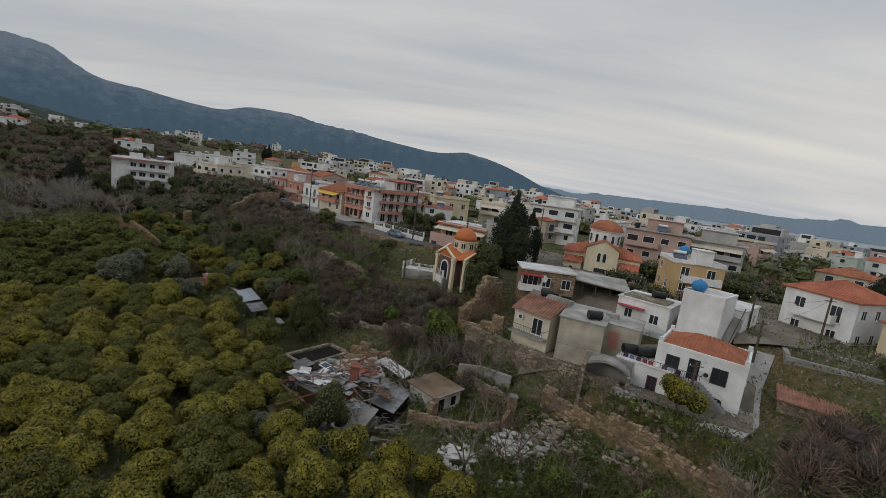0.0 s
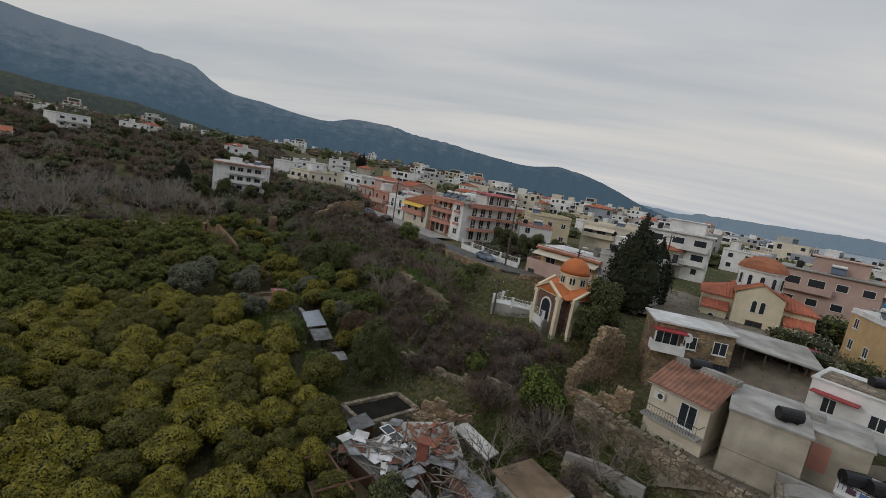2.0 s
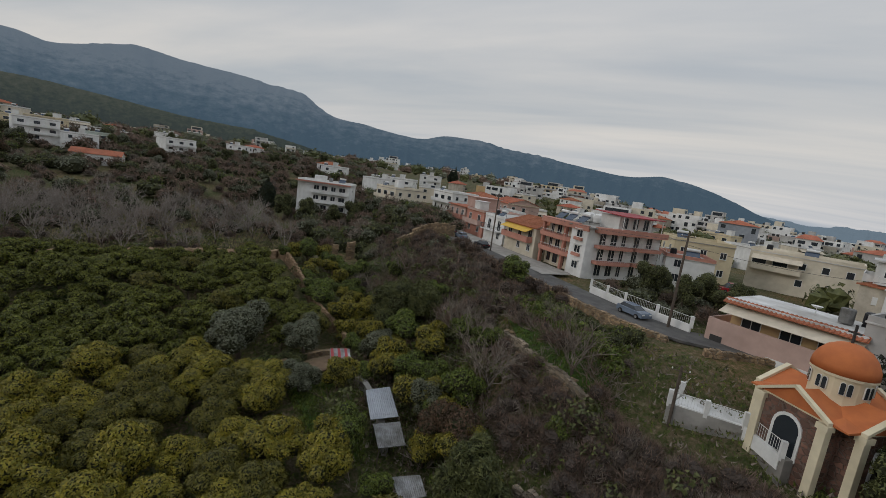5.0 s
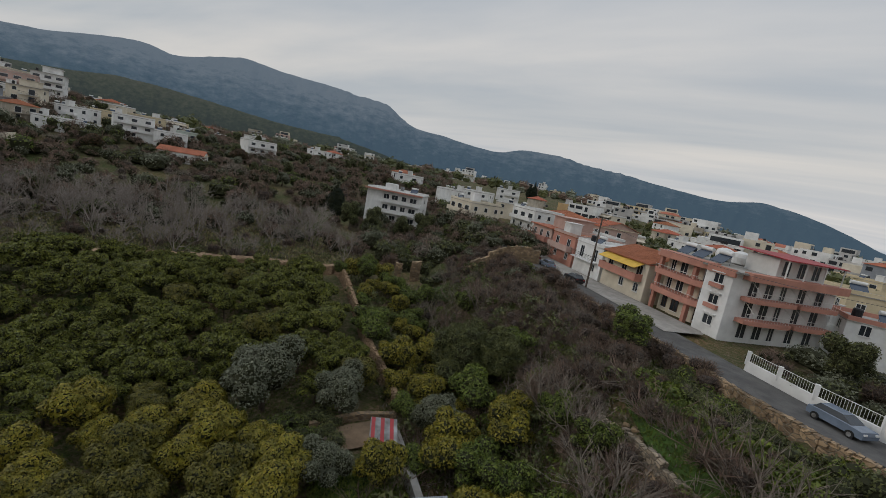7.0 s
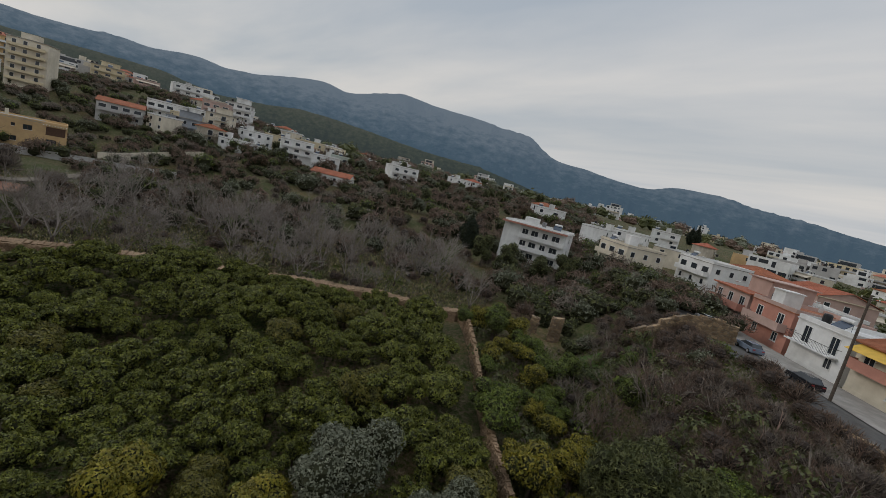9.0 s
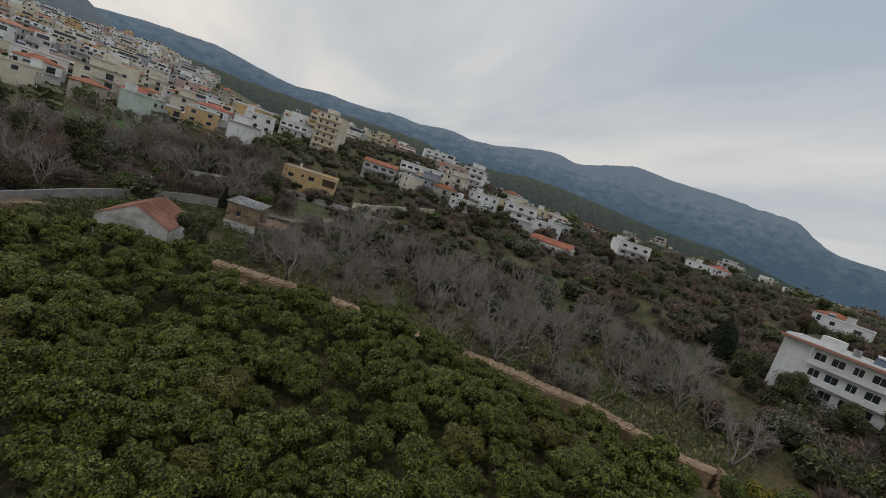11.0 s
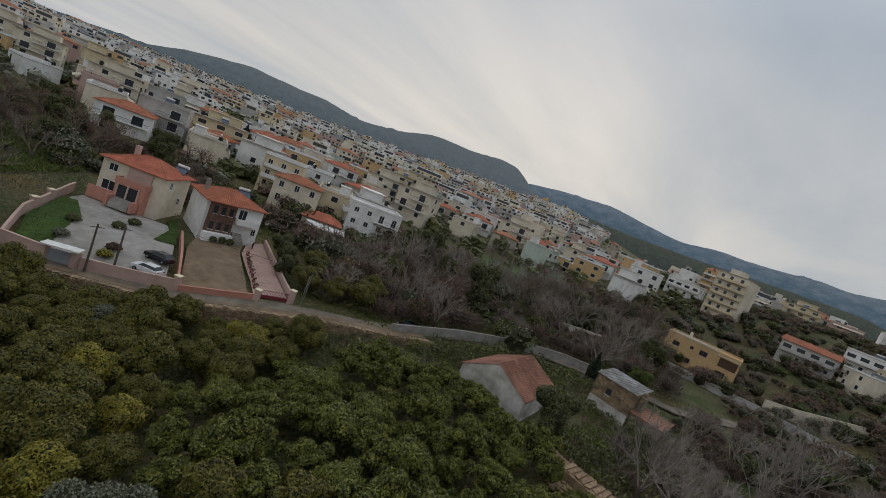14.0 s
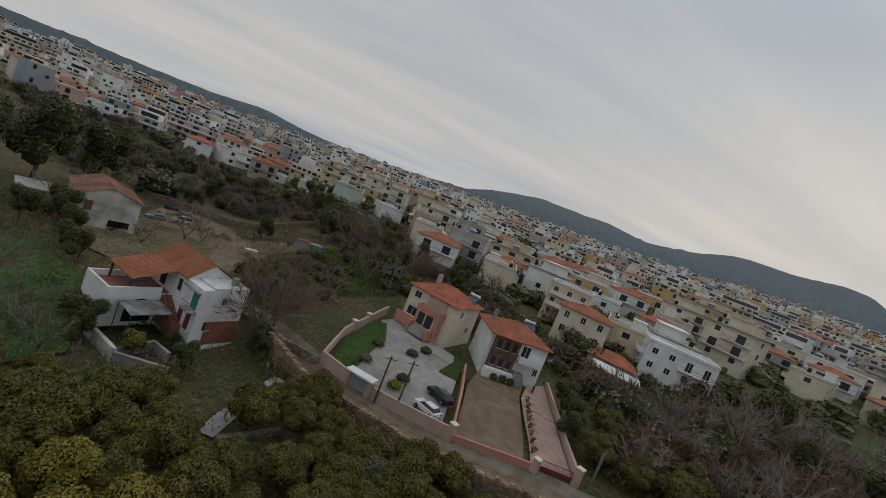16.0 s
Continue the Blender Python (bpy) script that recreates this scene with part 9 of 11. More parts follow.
# ---- walls of the terraces and the tumbled stone wall
rubble_wall("terrace_wall", [(5.6, 53.6), (9.2, 50.2), (13.0, 46.6), (17.0, 43.2), (20.0, 41.6)], 0.2, 0.8, M_STONE, "rough retaining wall of mortared rubble under the houses", base=2.0, top=8.1, seed=5)
rubble_wall("lower_wall", [(13.4, 43.6), (18.5, 38.6), (22.6, 34.6), (26.0, 30.0)], 0.2, 0.7, M_TANSTONE, "weathered rubble retaining wall with fallen stones", base=1.0, top=6.4, ragged=1.2, seed=6)
rubble_wall("tumbled_wall", [(4.6, 54.6), (6.0, 57.2), (8.2, 60.6), (10.4, 62.8)], 3, 0.8, M_TANSTONE, "tall tumbled wall of tan rubble stone", base=3.5, top=12.6, ragged=3.0, seed=7)
rubble_wall("tumbled_wall", [(4.6, 54.6), (9.6, 52.2)], 3, 0.7, M_TANSTONE, "broken end of a tan rubble wall", base=3.5, top=9.6, ragged=1.5, seed=8)
rubble_wall("bank_wall", [(-14, 63.5), (-7, 60.0), (0, 57.2), (4.4, 55.4)], 1.2, 0.6, M_STONE, "low mossy rubble wall along the bank", ragged=0.6, seed=9)
rubble_wall("yard_wall", [(-0.4, 42.8), (3.4, 41.6), (6.8, 41.2), (9.2, 41.9), (10.2, 43.2)], 1.0, 0.5, M_TANSTONE, "low curved yard wall of tan stone", seed=61, ragged=0.2)
rubble_wall("yard_wall", [(10.2, 43.2), (8.6, 46.0), (4.8, 49.6)], 1.3, 0.45, M_STONE, "broken yard wall climbing the slope", seed=62, ragged=0.5)
pl = thing("yard_pillar", pose(10.2, 43.2, gz(10.2, 43.2)), "square stone pillar at a corner of the yard wall", "pillar")
part("shaft", boxes((-0.4, -0.4, -0.6, 0.4, 0.4, 2.0)), M_TANSTONE, pl)
part("cap", boxes((-0.46, -0.46, 2.0, 0.46, 0.46, 2.12)), M_CONCRETE, pl)
plain_wall("yard_wall", [(4.8, 49.8), (7.4, 48.6), (10.4, 46.6)], 1.6, 0.4, M_CONCRETE, "low grey yard wall on the slope")

# ---- tumbledown sheds and the old cistern
p = thing("old_cistern", Matrix(), "square stone cistern with black water", "cistern")
PQ = [(-16.6, 52.4), (-12.3, 57.4), (-9.4, 55.4), (-13.4, 50.2)]
for (x0, y0), (x1, y1) in zip(PQ, PQ[1:] + PQ[:1]):
    L = math.hypot(x1 - x0, y1 - y0)
    nx, ny = -(y1 - y0) / L * 0.22, (x1 - x0) / L * 0.22
    bm = bmesh.new()
    quadbox(bm, [(x0 - nx, y0 - ny, -1), (x1 - nx, y1 - ny, -1), (x1 + nx, y1 + ny, -1), (x0 + nx, y0 + ny, -1), (x0 - nx, y0 - ny, 1.9), (x1 - nx, y1 - ny, 1.9), (x1 + nx, y1 + ny, 1.9), (x0 + nx, y0 + ny, 1.9)])
    part("basin_wall", bm, M_STONE, p)
bm = bmesh.new()
quadbox(bm, [(x, y, 0.2) for x, y in PQ] + [(x, y, 1.6) for x, y in PQ])
part("water", bm, M_MATTBLACK, p)


def shed(corners, roofmat, wallmat, label, corrugate=True):
    """A tumbledown shed: a sloping sheet roof lying on rough walls."""
    t = sheet("lean_to_shed", corners, roofmat, label, legs=False, corrugate=corrugate, category="shed")
    c = [Vector(q) for q in corners]
    mid = sum(c, Vector()) / 4
    foot = [q.lerp(mid, 0.13) for q in c]
    bm = bmesh.new()
    quadbox(bm, [(q.x, q.y, gz(q.x, q.y) - 0.5) for q in foot] + [(q.x, q.y, q.z - 0.055) for q in foot])
    part("shed_wall", bm, wallmat, t)
    return t


shed([(-13.2, 45.4, 2.0), (-11.0, 48.4, 2.5), (-7.4, 46.4, 2.55), (-9.4, 43.2, 1.9)], M_METAL, M_WOODDARK, "grey corrugated sheet roof of a tumbledown shed")
shed([(-4.8, 43.4, 2.0), (-2.9, 46.6, 2.7), (-0.4, 45.2, 2.5), (-1.9, 41.9, 1.8)], M_METAL, M_MATTBLACK, "pale corrugated sheet roof over a dark shed")
shed([(-15.2, 50.2, 1.8), (-13.8, 51.5, 2.2), (-12.2, 49.9, 2.3), (-13.8, 48.4, 1.8)], M_METAL, M_WOODDARK, "small sheet-roofed shed corner beside the cistern")
shed([(-7.9, 40.6, 0.5), (-6.4, 43.2, 2.3), (-3.4, 41.6, 2.2), (-5.2, 38.8, 0.35)], M_ROOFGREY, M_STONE, "leaning white slab of a collapsed shed", corrugate=False)
h = thing("collapsed_barn", Matrix(), "collapsed stone barn with a broken concrete slab roof", "ruin")
bm = bmesh.new()
quadbox(bm, [(-11.8, 50.2, 2.3), (-6.6, 46.2, 2.3), (-3.6, 48.2, 2.4), (-5.4, 53.0, 2.5), (-11.8, 50.2, 2.5), (-6.6, 46.2, 2.5), (-3.6, 48.2, 2.65), (-5.4, 53.0, 2.75)])
part("roof_slab", bm, M_ROOFGREY, h)
bm = bmesh.new()
quadbox(bm, [(-11.5, 50.2, -1), (-6.6, 46.5, -1), (-3.8, 48.2, -1), (-5.5, 52.7, -1), (-11.5, 50.2, 2.29), (-6.6, 46.5, 2.29), (-3.8, 48.2, 2.39), (-5.5, 52.7, 2.49)])
part("barn_body", bm, M_STONE, h)
bm = bmesh.new()
quadbox(bm, [(-5.3, 52.9, 2.1), (-1.6, 50.2, 1.5), (-0.6, 51.6, 1.6), (-4.2, 54.4, 2.2), (-5.3, 52.9, 2.25), (-1.6, 50.2, 1.65), (-0.6, 51.6, 1.75), (-4.2, 54.4, 2.35)])
part("broken_slab", bm, M_OLDPLASTER, h)
bm = bmesh.new()
quadbox(bm, [(-5.0, 52.8, -1), (-1.9, 50.6, -1), (-1.0, 51.6, -1), (-4.2, 54.0, -1), (-5.0, 52.8, 2.09), (-1.9, 50.6, 1.5), (-1.0, 51.6, 1.59), (-4.2, 54.0, 2.19)])
part("side_body", bm, M_TANSTONE, h)
part("chimney", boxes((-7.3, 45.6, -1, -6.4, 46.5, 4.4), (-7.4, 45.5, 4.4, -6.3, 46.6, 4.55)), M_BRICK, h)
ob = part("skylight_frame", boxes((-2.6, -0.5, 0, 2.6, 0.5, 0.07)), M_FRAME, h)
ob.matrix_basis = pose(-9.2, 47.9, 2.62, 6, 0, -37)
for k in range(4):
    g = part("skylight_pane", boxes((-2.45 + k * 1.25, -0.42, 0.072, -1.35 + k * 1.25, 0.42, 0.085)), M_GLASS, h)
    g.matrix_basis = pose(-9.2, 47.9, 2.62, 6, 0, -37)
rb = np.random.default_rng(5)
for i in range(84):
    a, b = rb.random() ** 0.8, rb.random()
    q = Vector((-11.2, 50.2, 0)).lerp(Vector((-5.6, 52.4, 0)), a).lerp(Vector((-7.0, 46.8, 0)).lerp(Vector((-4.0, 48.4, 0)), a), b)
    tl = new("loose_tile", shared("loose_tile_a" if i % 3 == 0 else "loose_tile_b", lambda: boxes((-0.24, -0.15, 0, 0.24, 0.15, 0.07)), [M_TILE if i % 3 == 0 else M_OLDTILE]))
    tl.parent = h
    tl.matrix_basis = pose(q.x, q.y, 2.55 + 0.2 * a + rb.uniform(0, 0.04), rb.uniform(-8, 8), rb.uniform(-8, 8), rb.uniform(-50, -20))
rubble_wall("barn_wall", [(-9.0, 55.6), (-5.2, 54.0), (-2.4, 55.8)], 0.1, 0.6, M_TANSTONE, "broken rubble wall of the barn", base=-0.5, top=3.2, ragged=1.0, seed=10)
h = shell("small_hut", "small roofless hut of peeling plaster with a dark doorway", 3.8, 4.2, 2.3, M_OLDPLASTER, category="hut")
# no holes are cut: thin black slabs paint the dark of door and window
part("doorway", boxes((0.5, -0.03, -0.2, 1.3, 0.0, 1.8)), M_MATTBLACK, h)
part("window_hole", boxes((2.4, -0.03, 0.7, 3.1, 0.0, 1.7)), M_MATTBLACK, h)
part("roof", boxes((-0.5, -0.25, 2.3, 4.0, 4.4, 2.42)), M_DIRT, h)
part("eave_board", boxes((-0.1, -0.5, 2.36, 3.9, -0.252, 2.48)), M_PALETWIG, h)
part("corner_pier", boxes((-0.9, -0.5, -1.5, -0.1, 0.3, 2.0)), M_TANSTONE, h)
put(h, 2.3, 43.6, 0.9, 44)
for a, b in (((-15.6, 42.8, 2.4), (-12.0, 47.0, 2.4)), ((-15.0, 44.9, 2.35), (-10.7, 41.1, 2.35)), ((-13.2, 39.8, 2.4), (-9.8, 43.3, 2.4)), ((-7.2, 49.5, 3.4), (-1.2, 57.6, 3.6))):
    t = thing("iron_beam", Matrix(), "long rusty iron beam propped above the yard", "beam", "rusty beams")
    bm = bmesh.new()
    rod(bm, a, b, 0.10, None, 4)
    part("girder", bm, M_RUST, t)
    for q in (Vector(a).lerp(Vector(b), 0.04), Vector(a).lerp(Vector(b), 0.96)):
        bm = bmesh.new()
        rod(bm, (q.x, q.y, gz(q.x, q.y) - 0.4), (q.x, q.y, q.z - 0.08), 0.07, None, 5)
        part("prop", bm, M_RUST, t)
patch("yard", [(-15.2, 43.0), (-12.4, 46.4), (-9.8, 43.2), (-12.8, 40.2)], M_DIRT, 0.25, "bare trodden earth of a small yard", "yard")


def rubbish(x0, y0, x1, y1, n, seed, label):
    """Broken boards, poles, sheets and blocks strewn about."""
    r = np.random.default_rng(seed)
    for i in range(n):
        x, y = r.uniform(x0, x1), r.uniform(y0, y1)
        k = r.integers(3)
        if k == 0:
            bm = boxes((-r.uniform(0.6, 1.6), -0.06, 0, r.uniform(0.6, 1.6), 0.06, 0.06))
            ob, mt, nm = bm, M_PALETWIG if r.random() < 0.5 else M_WOODDARK, "loose_board"
        elif k == 1:
            bm = boxes((-0.5, -0.4, 0, 0.5, 0.4, 0.03), (-0.5, -0.1, 0.03, 0.5, 0.1, 0.05))
            ob, mt, nm = bm, M_METAL if r.random() < 0.6 else M_RUST, "scrap_sheet"
        else:
            bm = bmesh.new()
            quadbox(bm, [(-0.3, -0.25, -0.1), (0.32, -0.2, -0.1), (0.26, 0.22, -0.1), (-0.22, 0.26, -0.1), (-0.2, -0.18, 0.3), (0.2, -0.12, 0.34), (0.18, 0.14, 0.26), (-0.12, 0.16, 0.32)])
            ob, mt, nm = bm, M_CONCRETE, "rubble_block"
        o = part(nm, ob, mt)
        words = {"loose_board": "broken wooden board lying on the ground", "scrap_sheet": "bent piece of scrap sheet metal", "rubble_block": "broken block of concrete rubble"}[nm]
        tagged(o, words, nm.replace("_", " "), "scattered debris")
        o.matrix_basis = Matrix.LocRotScale((x, y, gz(x, y) + 0.03), Euler((r.uniform(-0.25, 0.25), r.uniform(-0.25, 0.25), r.uniform(0, 6.28))), None)


def pole_heap(x, y, n, seed, label, length=4.0, up=0.0):
    """A heap of dead poles and cane thrown down."""
    r = np.random.default_rng(seed)
    t = thing("pole_heap", pose(x, y, gz(x, y) + up), label, "pole heap", "pole heaps")
    for i in range(n):
        bm = bmesh.new()
        a, l = r.uniform(0, 3.14), length * r.uniform(0.5, 1.0)
        c = Vector((r.normal() * 0.9, r.normal() * 0.9, 0.15 + 0.9 * r.random()))
        d = Vector((math.cos(a), math.sin(a), r.uniform(-0.15, 0.15))) * l / 2
        rod(bm, c - d, c + d, 0.045, 0.03, 4)
        part("dead_pole", bm, M_PALETWIG if i % 3 else M_TWIG, t)


def stone_heap(x, y, rad, n, seed, mat, label):
    """Broken stones and plaster tipped in a heap."""
    r = np.random.default_rng(seed)
    V, F = [], []
    for i in range(n):
        a, q = r.uniform(0, 6.28), rad * r.random() ** 0.6
        c = np.array([x + q * math.cos(a), y + q * math.sin(a), 0.0])
        c[2] = gz(c[0], c[1]) + 0.5 * (1 - q / rad) * r.random()
        s = r.uniform(0.12, 0.45)
        k = len(V)
        for z in (-0.5, 0.5):
            for u, v in ((-1, -1), (1, -1), (1, 1), (-1, 1)):
                V.append(tuple(c + np.array([u, v, z]) * s * r.uniform(0.45, 1.0, 3)))
        F += [tuple(k + i for i in f) for f in ((3, 2, 1, 0), (4, 5, 6, 7), (0, 1, 5, 4), (1, 2, 6, 5), (2, 3, 7, 6), (3, 0, 4, 7))]
    ob = part_np("stone_heap", V, F, mat)
    tagged(ob, label, "stone heap", kind="stuff")


pole_heap(-8.7, 38.2, 34, 15, "heap of pale dead poles beside the sheds")
pole_heap(-2.6, 41.2, 20, 16, "dead poles leaning against the sheds", 3.2)
pole_heap(-13.6, 47.6, 12, 17, "old laths and poles by the shed", 2.4)
pole_heap(-2.8, 44.6, 16, 26, "dead branches lying across a sheet roof", 4.2, 1.9)
pole_heap(-5.4, 49.4, 10, 27, "broken laths on the barn roof", 3.0, 1.9)
pole_heap(-9.6, 45.8, 9, 28, "grey laths lying on the shed roof", 3.0, 2.0)
stone_heap(4.6, 37.6, 1.8, 90, 18, M_OLDPLASTER, "white heap of broken plaster and rubble")
stone_heap(9.9, 39.4, 2.4, 110, 19, M_OLDPLASTER, "pale broken stones scattered on grass")
stone_heap(12.0, 39.4, 2.2, 60, 20, M_ROOFGREY, "flat grey stones lying on the slope")
stone_heap(14.6, 40.4, 3.0, 130, 21, M_STONE, "fallen rubble below the retaining wall")
stone_heap(20.2, 36.6, 3.0, 120, 22, M_STONE, "fallen rubble below the lower wall")
stone_heap(-7.6, 54.2, 2.2, 90, 23, M_TANSTONE, "tumbled tan stones of the barn")
stone_heap(20.6, 41.2, 1.6, 60, 24, M_CONCRETE, "builder's rubble under the balcony")
stone_heap(-106.4, 43.6, 3.2, 160, 25, M_TANSTONE, "collapsed tan stones at the end of the orchard wall")
rubbish(-11, 37, -1, 44, 70, 3, "")
rubbish(-16, 46, -11, 52, 24, 4, "")
rubbish(3, 33, 16, 41, 60, 6, "")

rj = np.random.default_rng(55)
for i in range(64):
    a, b = rj.random(), rj.random()
    q = Vector((-14.6, 45.6, 0)).lerp(Vector((-6.0, 40.6, 0)), a).lerp(Vector((-10.4, 51.4, 0)).lerp(Vector((-1.2, 46.0, 0)), a), b)
    kind = rj.choice(["sheet", "sheet", "board", "board", "board"])
    if kind == "sheet":
        w, l = rj.uniform(0.35, 0.7), rj.uniform(0.6, 1.5)
        bm = bmesh.new()
        for k in range(5):
            x0 = -w + 2 * w * k / 5
            quadbox(bm, [(x0, -l, 0.0 if k % 2 else 0.035), (x0 + 0.4 * w, -l, 0.035 if k % 2 else 0.0), (x0 + 0.4 * w, l, 0.035 if k % 2 else 0.0), (x0, l, 0.0 if k % 2 else 0.035),
                         (x0, -l, 0.02 if k % 2 else 0.055), (x0 + 0.4 * w, -l, 0.055 if k % 2 else 0.02), (x0 + 0.4 * w, l, 0.055 if k % 2 else 0.02), (x0, l, 0.02 if k % 2 else 0.055)])
        ob = part("scrap_sheet", bm, (M_METAL, M_RUST, M_ROOFWHITE, M_METAL)[i % 4])
        tagged(ob, "bent corrugated sheet lying loose on a shed roof", "scrap sheet", "scattered debris")
    else:
        l = rj.uniform(0.8, 2.2)
        ob = part("loose_board", boxes((-l, -0.07, 0, l, 0.07, 0.05)), (M_POLE, M_PALETWIG, M_WOODDARK, M_TWIG)[i % 4])
        tagged(ob, "weathered board lying loose on a shed roof", "loose board", "scattered debris")
    ob.matrix_basis = pose(q.x, q.y, 2.62 + rj.uniform(0, 0.3), rj.uniform(-9, 9), rj.uniform(-9, 9), rj.uniform(0, 180))

# ---------------------------------------------------------------- walls and paths round the orchard
rubble_wall("orchard_wall", [(-72, 101), (-78, 98.5), (-84, 94), (-89.5, 86), (-93, 76.8), (-98.6, 66.4), (-102.4, 56.6), (-104.4, 45)], 1.2, 2.6, M_EARTHWALL, "long earth-coloured rubble wall round the orchard", seed=21, size=0.6)
rubble_wall("orchard_wall", [(-104.4, 45), (-104.8, 42.6)], 1.4, 3.0, M_EARTHWALL, "crumbled end of the orchard wall", seed=22, size=0.6, ragged=1.0)
rubble_wall("orchard_wall", [(-72, 101), (-62.4, 94.6), (-50.8, 86.4), (-41.8, 80.2), (-39.0, 77.8)], 1.7, 0.5, M_EARTHWALL, "pale rubble wall between orchard and garden", seed=23)
rubble_wall("ruin_pillar", [(-62.8, 110.6), (-61.4, 111.6)], 3.4, 1.1, M_TANSTONE, "tall ragged pillar of a ruined stone house", seed=24, ragged=0.8)
rubble_wall("ruin_pillar", [(-65.7, 109.8), (-64.7, 110.4)], 2.4, 0.9, M_TANSTONE, "short ragged pillar of a ruined stone house", seed=25, ragged=0.6)
rubble_wall("ruin_wall", [(-52, 112.5), (-48, 117), (-42.5, 119)], 2.8, 0.7, M_TANSTONE, "ruined rubble wall among bare bushes", seed=26, ragged=0.8)
rubble_wall("field_wall", [(-21.8, 80.4), (-18, 76.8), (-14.7, 73.6), (-10.2, 70.0)], 0.9, 0.6, M_STONE, "low tumbled wall across a grassy strip", seed=27, ragged=0.5)
plain_wall("garden_wall", [(-43.0, 71.0), (-40.6, 74.6), (-38.4, 77.2)], 0.55, 0.45, M_TANSTONE, "worn rendered garden wall")
plain_wall("channel_wall", [(-36.5, 74.6), (-32.5, 71.4), (-29.0, 68.6), (-25.4, 64.6)], 1.0, 0.5, M_CONCRETE, "mossy concrete water channel wall")
plain_wall("channel_wall", [(-29.4, 77.2), (-27.0, 75.4), (-22.0, 71.4)], 1.0, 0.5, M_CONCRETE, "mossy concrete water channel wall")
patch("grass_strip", [(-21.5, 83.5), (-17.4, 76.6), (-11.4, 70.6), (-8.8, 71.8), (-10.6, 75.4), (-14.2, 79.2), (-18.4, 83.6)], M_GRASS, 0.18, "bright green grass strip below the street", "grass")
patch("grass_plot", [(-38.4, 67.4), (-35.4, 70.4), (-32.4, 70.2), (-26.6, 62.4), (-29.4, 60.8)], M_GRASS, 0.05, "damp green grass among garden walls", "grass")
patch("grass_plot", [(-56, 108), (-50, 113), (-45, 111), (-51, 104)], M_GRASS, 0.18, "small green lawn below the ruined wall", "grass")
patch("meadow", [(-47, -4), (-40, 6), (-20, 4), (-18, -20), (-30, -32), (-40, -22)], M_GRASS, 0.15, "open green meadow with long grass", "meadow")
patch("meadow", [(-62, -34), (-66, -62), (-40, -72), (-18, -60), (-30, -36), (-48, -28)], M_DRYGRASS, 0.15, "dry tufted grass and bare earth", "meadow")
patch("yard", [(-50, -38), (-56, -36), (-66, -30), (-72, -31), (-66, -42), (-57, -52), (-47, -76), (-40, -80), (-31, -80), (-31, -62), (-40, -60), (-48, -52)], M_DIRT, 0.22, "bare brown earth track to the old farm", "track")
patch("meadow", [(-165, 20), (-150, 4), (-172, -20), (-200, -30), (-226, -18), (-228, 6), (-205, 18), (-190, 30)], M_GRASS, 0.15, "green slope with yellow wild flowers", "meadow")
patch("yard", [(-42.1, 70.1), (-38.6, 76.4), (-36.0, 73.8), (-38.8, 69.3)], M_DIRT, 0.24, "bare trodden earth beside the garden wall", "yard")
sh = thing("red_shed", pose(-36.0, 72.2, gz(-36.0, 72.2), 0, 0, 40), "tiny red shed with a striped metal roof", "shed")
part("shed_wall", boxes((-0.9, -1.1, -0.3, 0.9, 1.1, 1.9)), M_REDSHEET, sh)
bm = bmesh.new()
quadbox(bm, [(-1.1, -1.4, 1.92), (1.1, -1.4, 1.92), (1.1, 1.4, 2.3), (-1.1, 1.4, 2.3), (-1.1, -1.4, 1.98), (1.1, -1.4, 1.98), (1.1, 1.4, 2.36), (-1.1, 1.4, 2.36)])
part("shed_roof", bm, M_METAL, sh)
for k in range(3):
    bm = bmesh.new()
    x = -1.0 + k * 0.75
    quadbox(bm, [(x, -1.4, 1.984), (x + 0.3, -1.4, 1.984), (x + 0.3, 1.4, 2.364), (x, 1.4, 2.364), (x, -1.4, 1.995), (x + 0.3, -1.4, 1.995), (x + 0.3, 1.4, 2.375), (x, 1.4, 2.375)])
    part("red_stripe", bm, M_REDSHEET, sh)
sheet("sheet_roof", [(-30.4, 68.8, 3.9), (-28.6, 70.4, 4.2), (-25.6, 66.9, 3.7), (-27.6, 65.4, 3.4)], M_BLUEGREY, "blue-grey sheet roof of a garden shelter")
sheet("sheet_roof", [(-27.2, 65.2, 3.2), (-25.3, 66.7, 3.4), (-23.4, 64.3, 3.1), (-25.2, 62.9, 2.9)], M_METAL, "pale patched sheet roof of a garden shelter")
sheet("sheet_roof", [(-22.6, 60.6, 2.8), (-20.8, 61.8, 3.0), (-19.4, 60.0, 3.0), (-21.0, 58.8, 2.7)], M_METAL, "small grey sheet roof under trees")
gb = thing("garden_bench", pose(-39.6, 70.4, gz(-39.6, 70.4), 0, 0, 20), "plain weathered wooden bench on grass", "bench")
part("seat", boxes((-0.8, -0.2, 0.42, 0.8, 0.2, 0.48)), M_POLE, gb)
for x in (-0.7, 0.6):
    part("leg", boxes((x, -0.18, -0.1, x + 0.1, 0.18, 0.42)), M_POLE, gb)
ribbon("path", [(-66, -8), (-63, -2), (-61, 4)], 1.6, M_PAVING, 0.1, "pale concrete garden path", "path")
plain_wall("irrigation_channel", [(-78, 45.5), (-74, 42.6), (-69, 38.2), (-64, 35.5)], 0.5, 0.6, M_CONCRETE, "narrow concrete irrigation channel among trees", category="channel")
plain_wall("irrigation_channel", [(-71, 3), (-67, 1.5), (-62, 4.5)], 0.3, 0.5, M_STONE, "mossy concrete channel through the garden", category="channel")

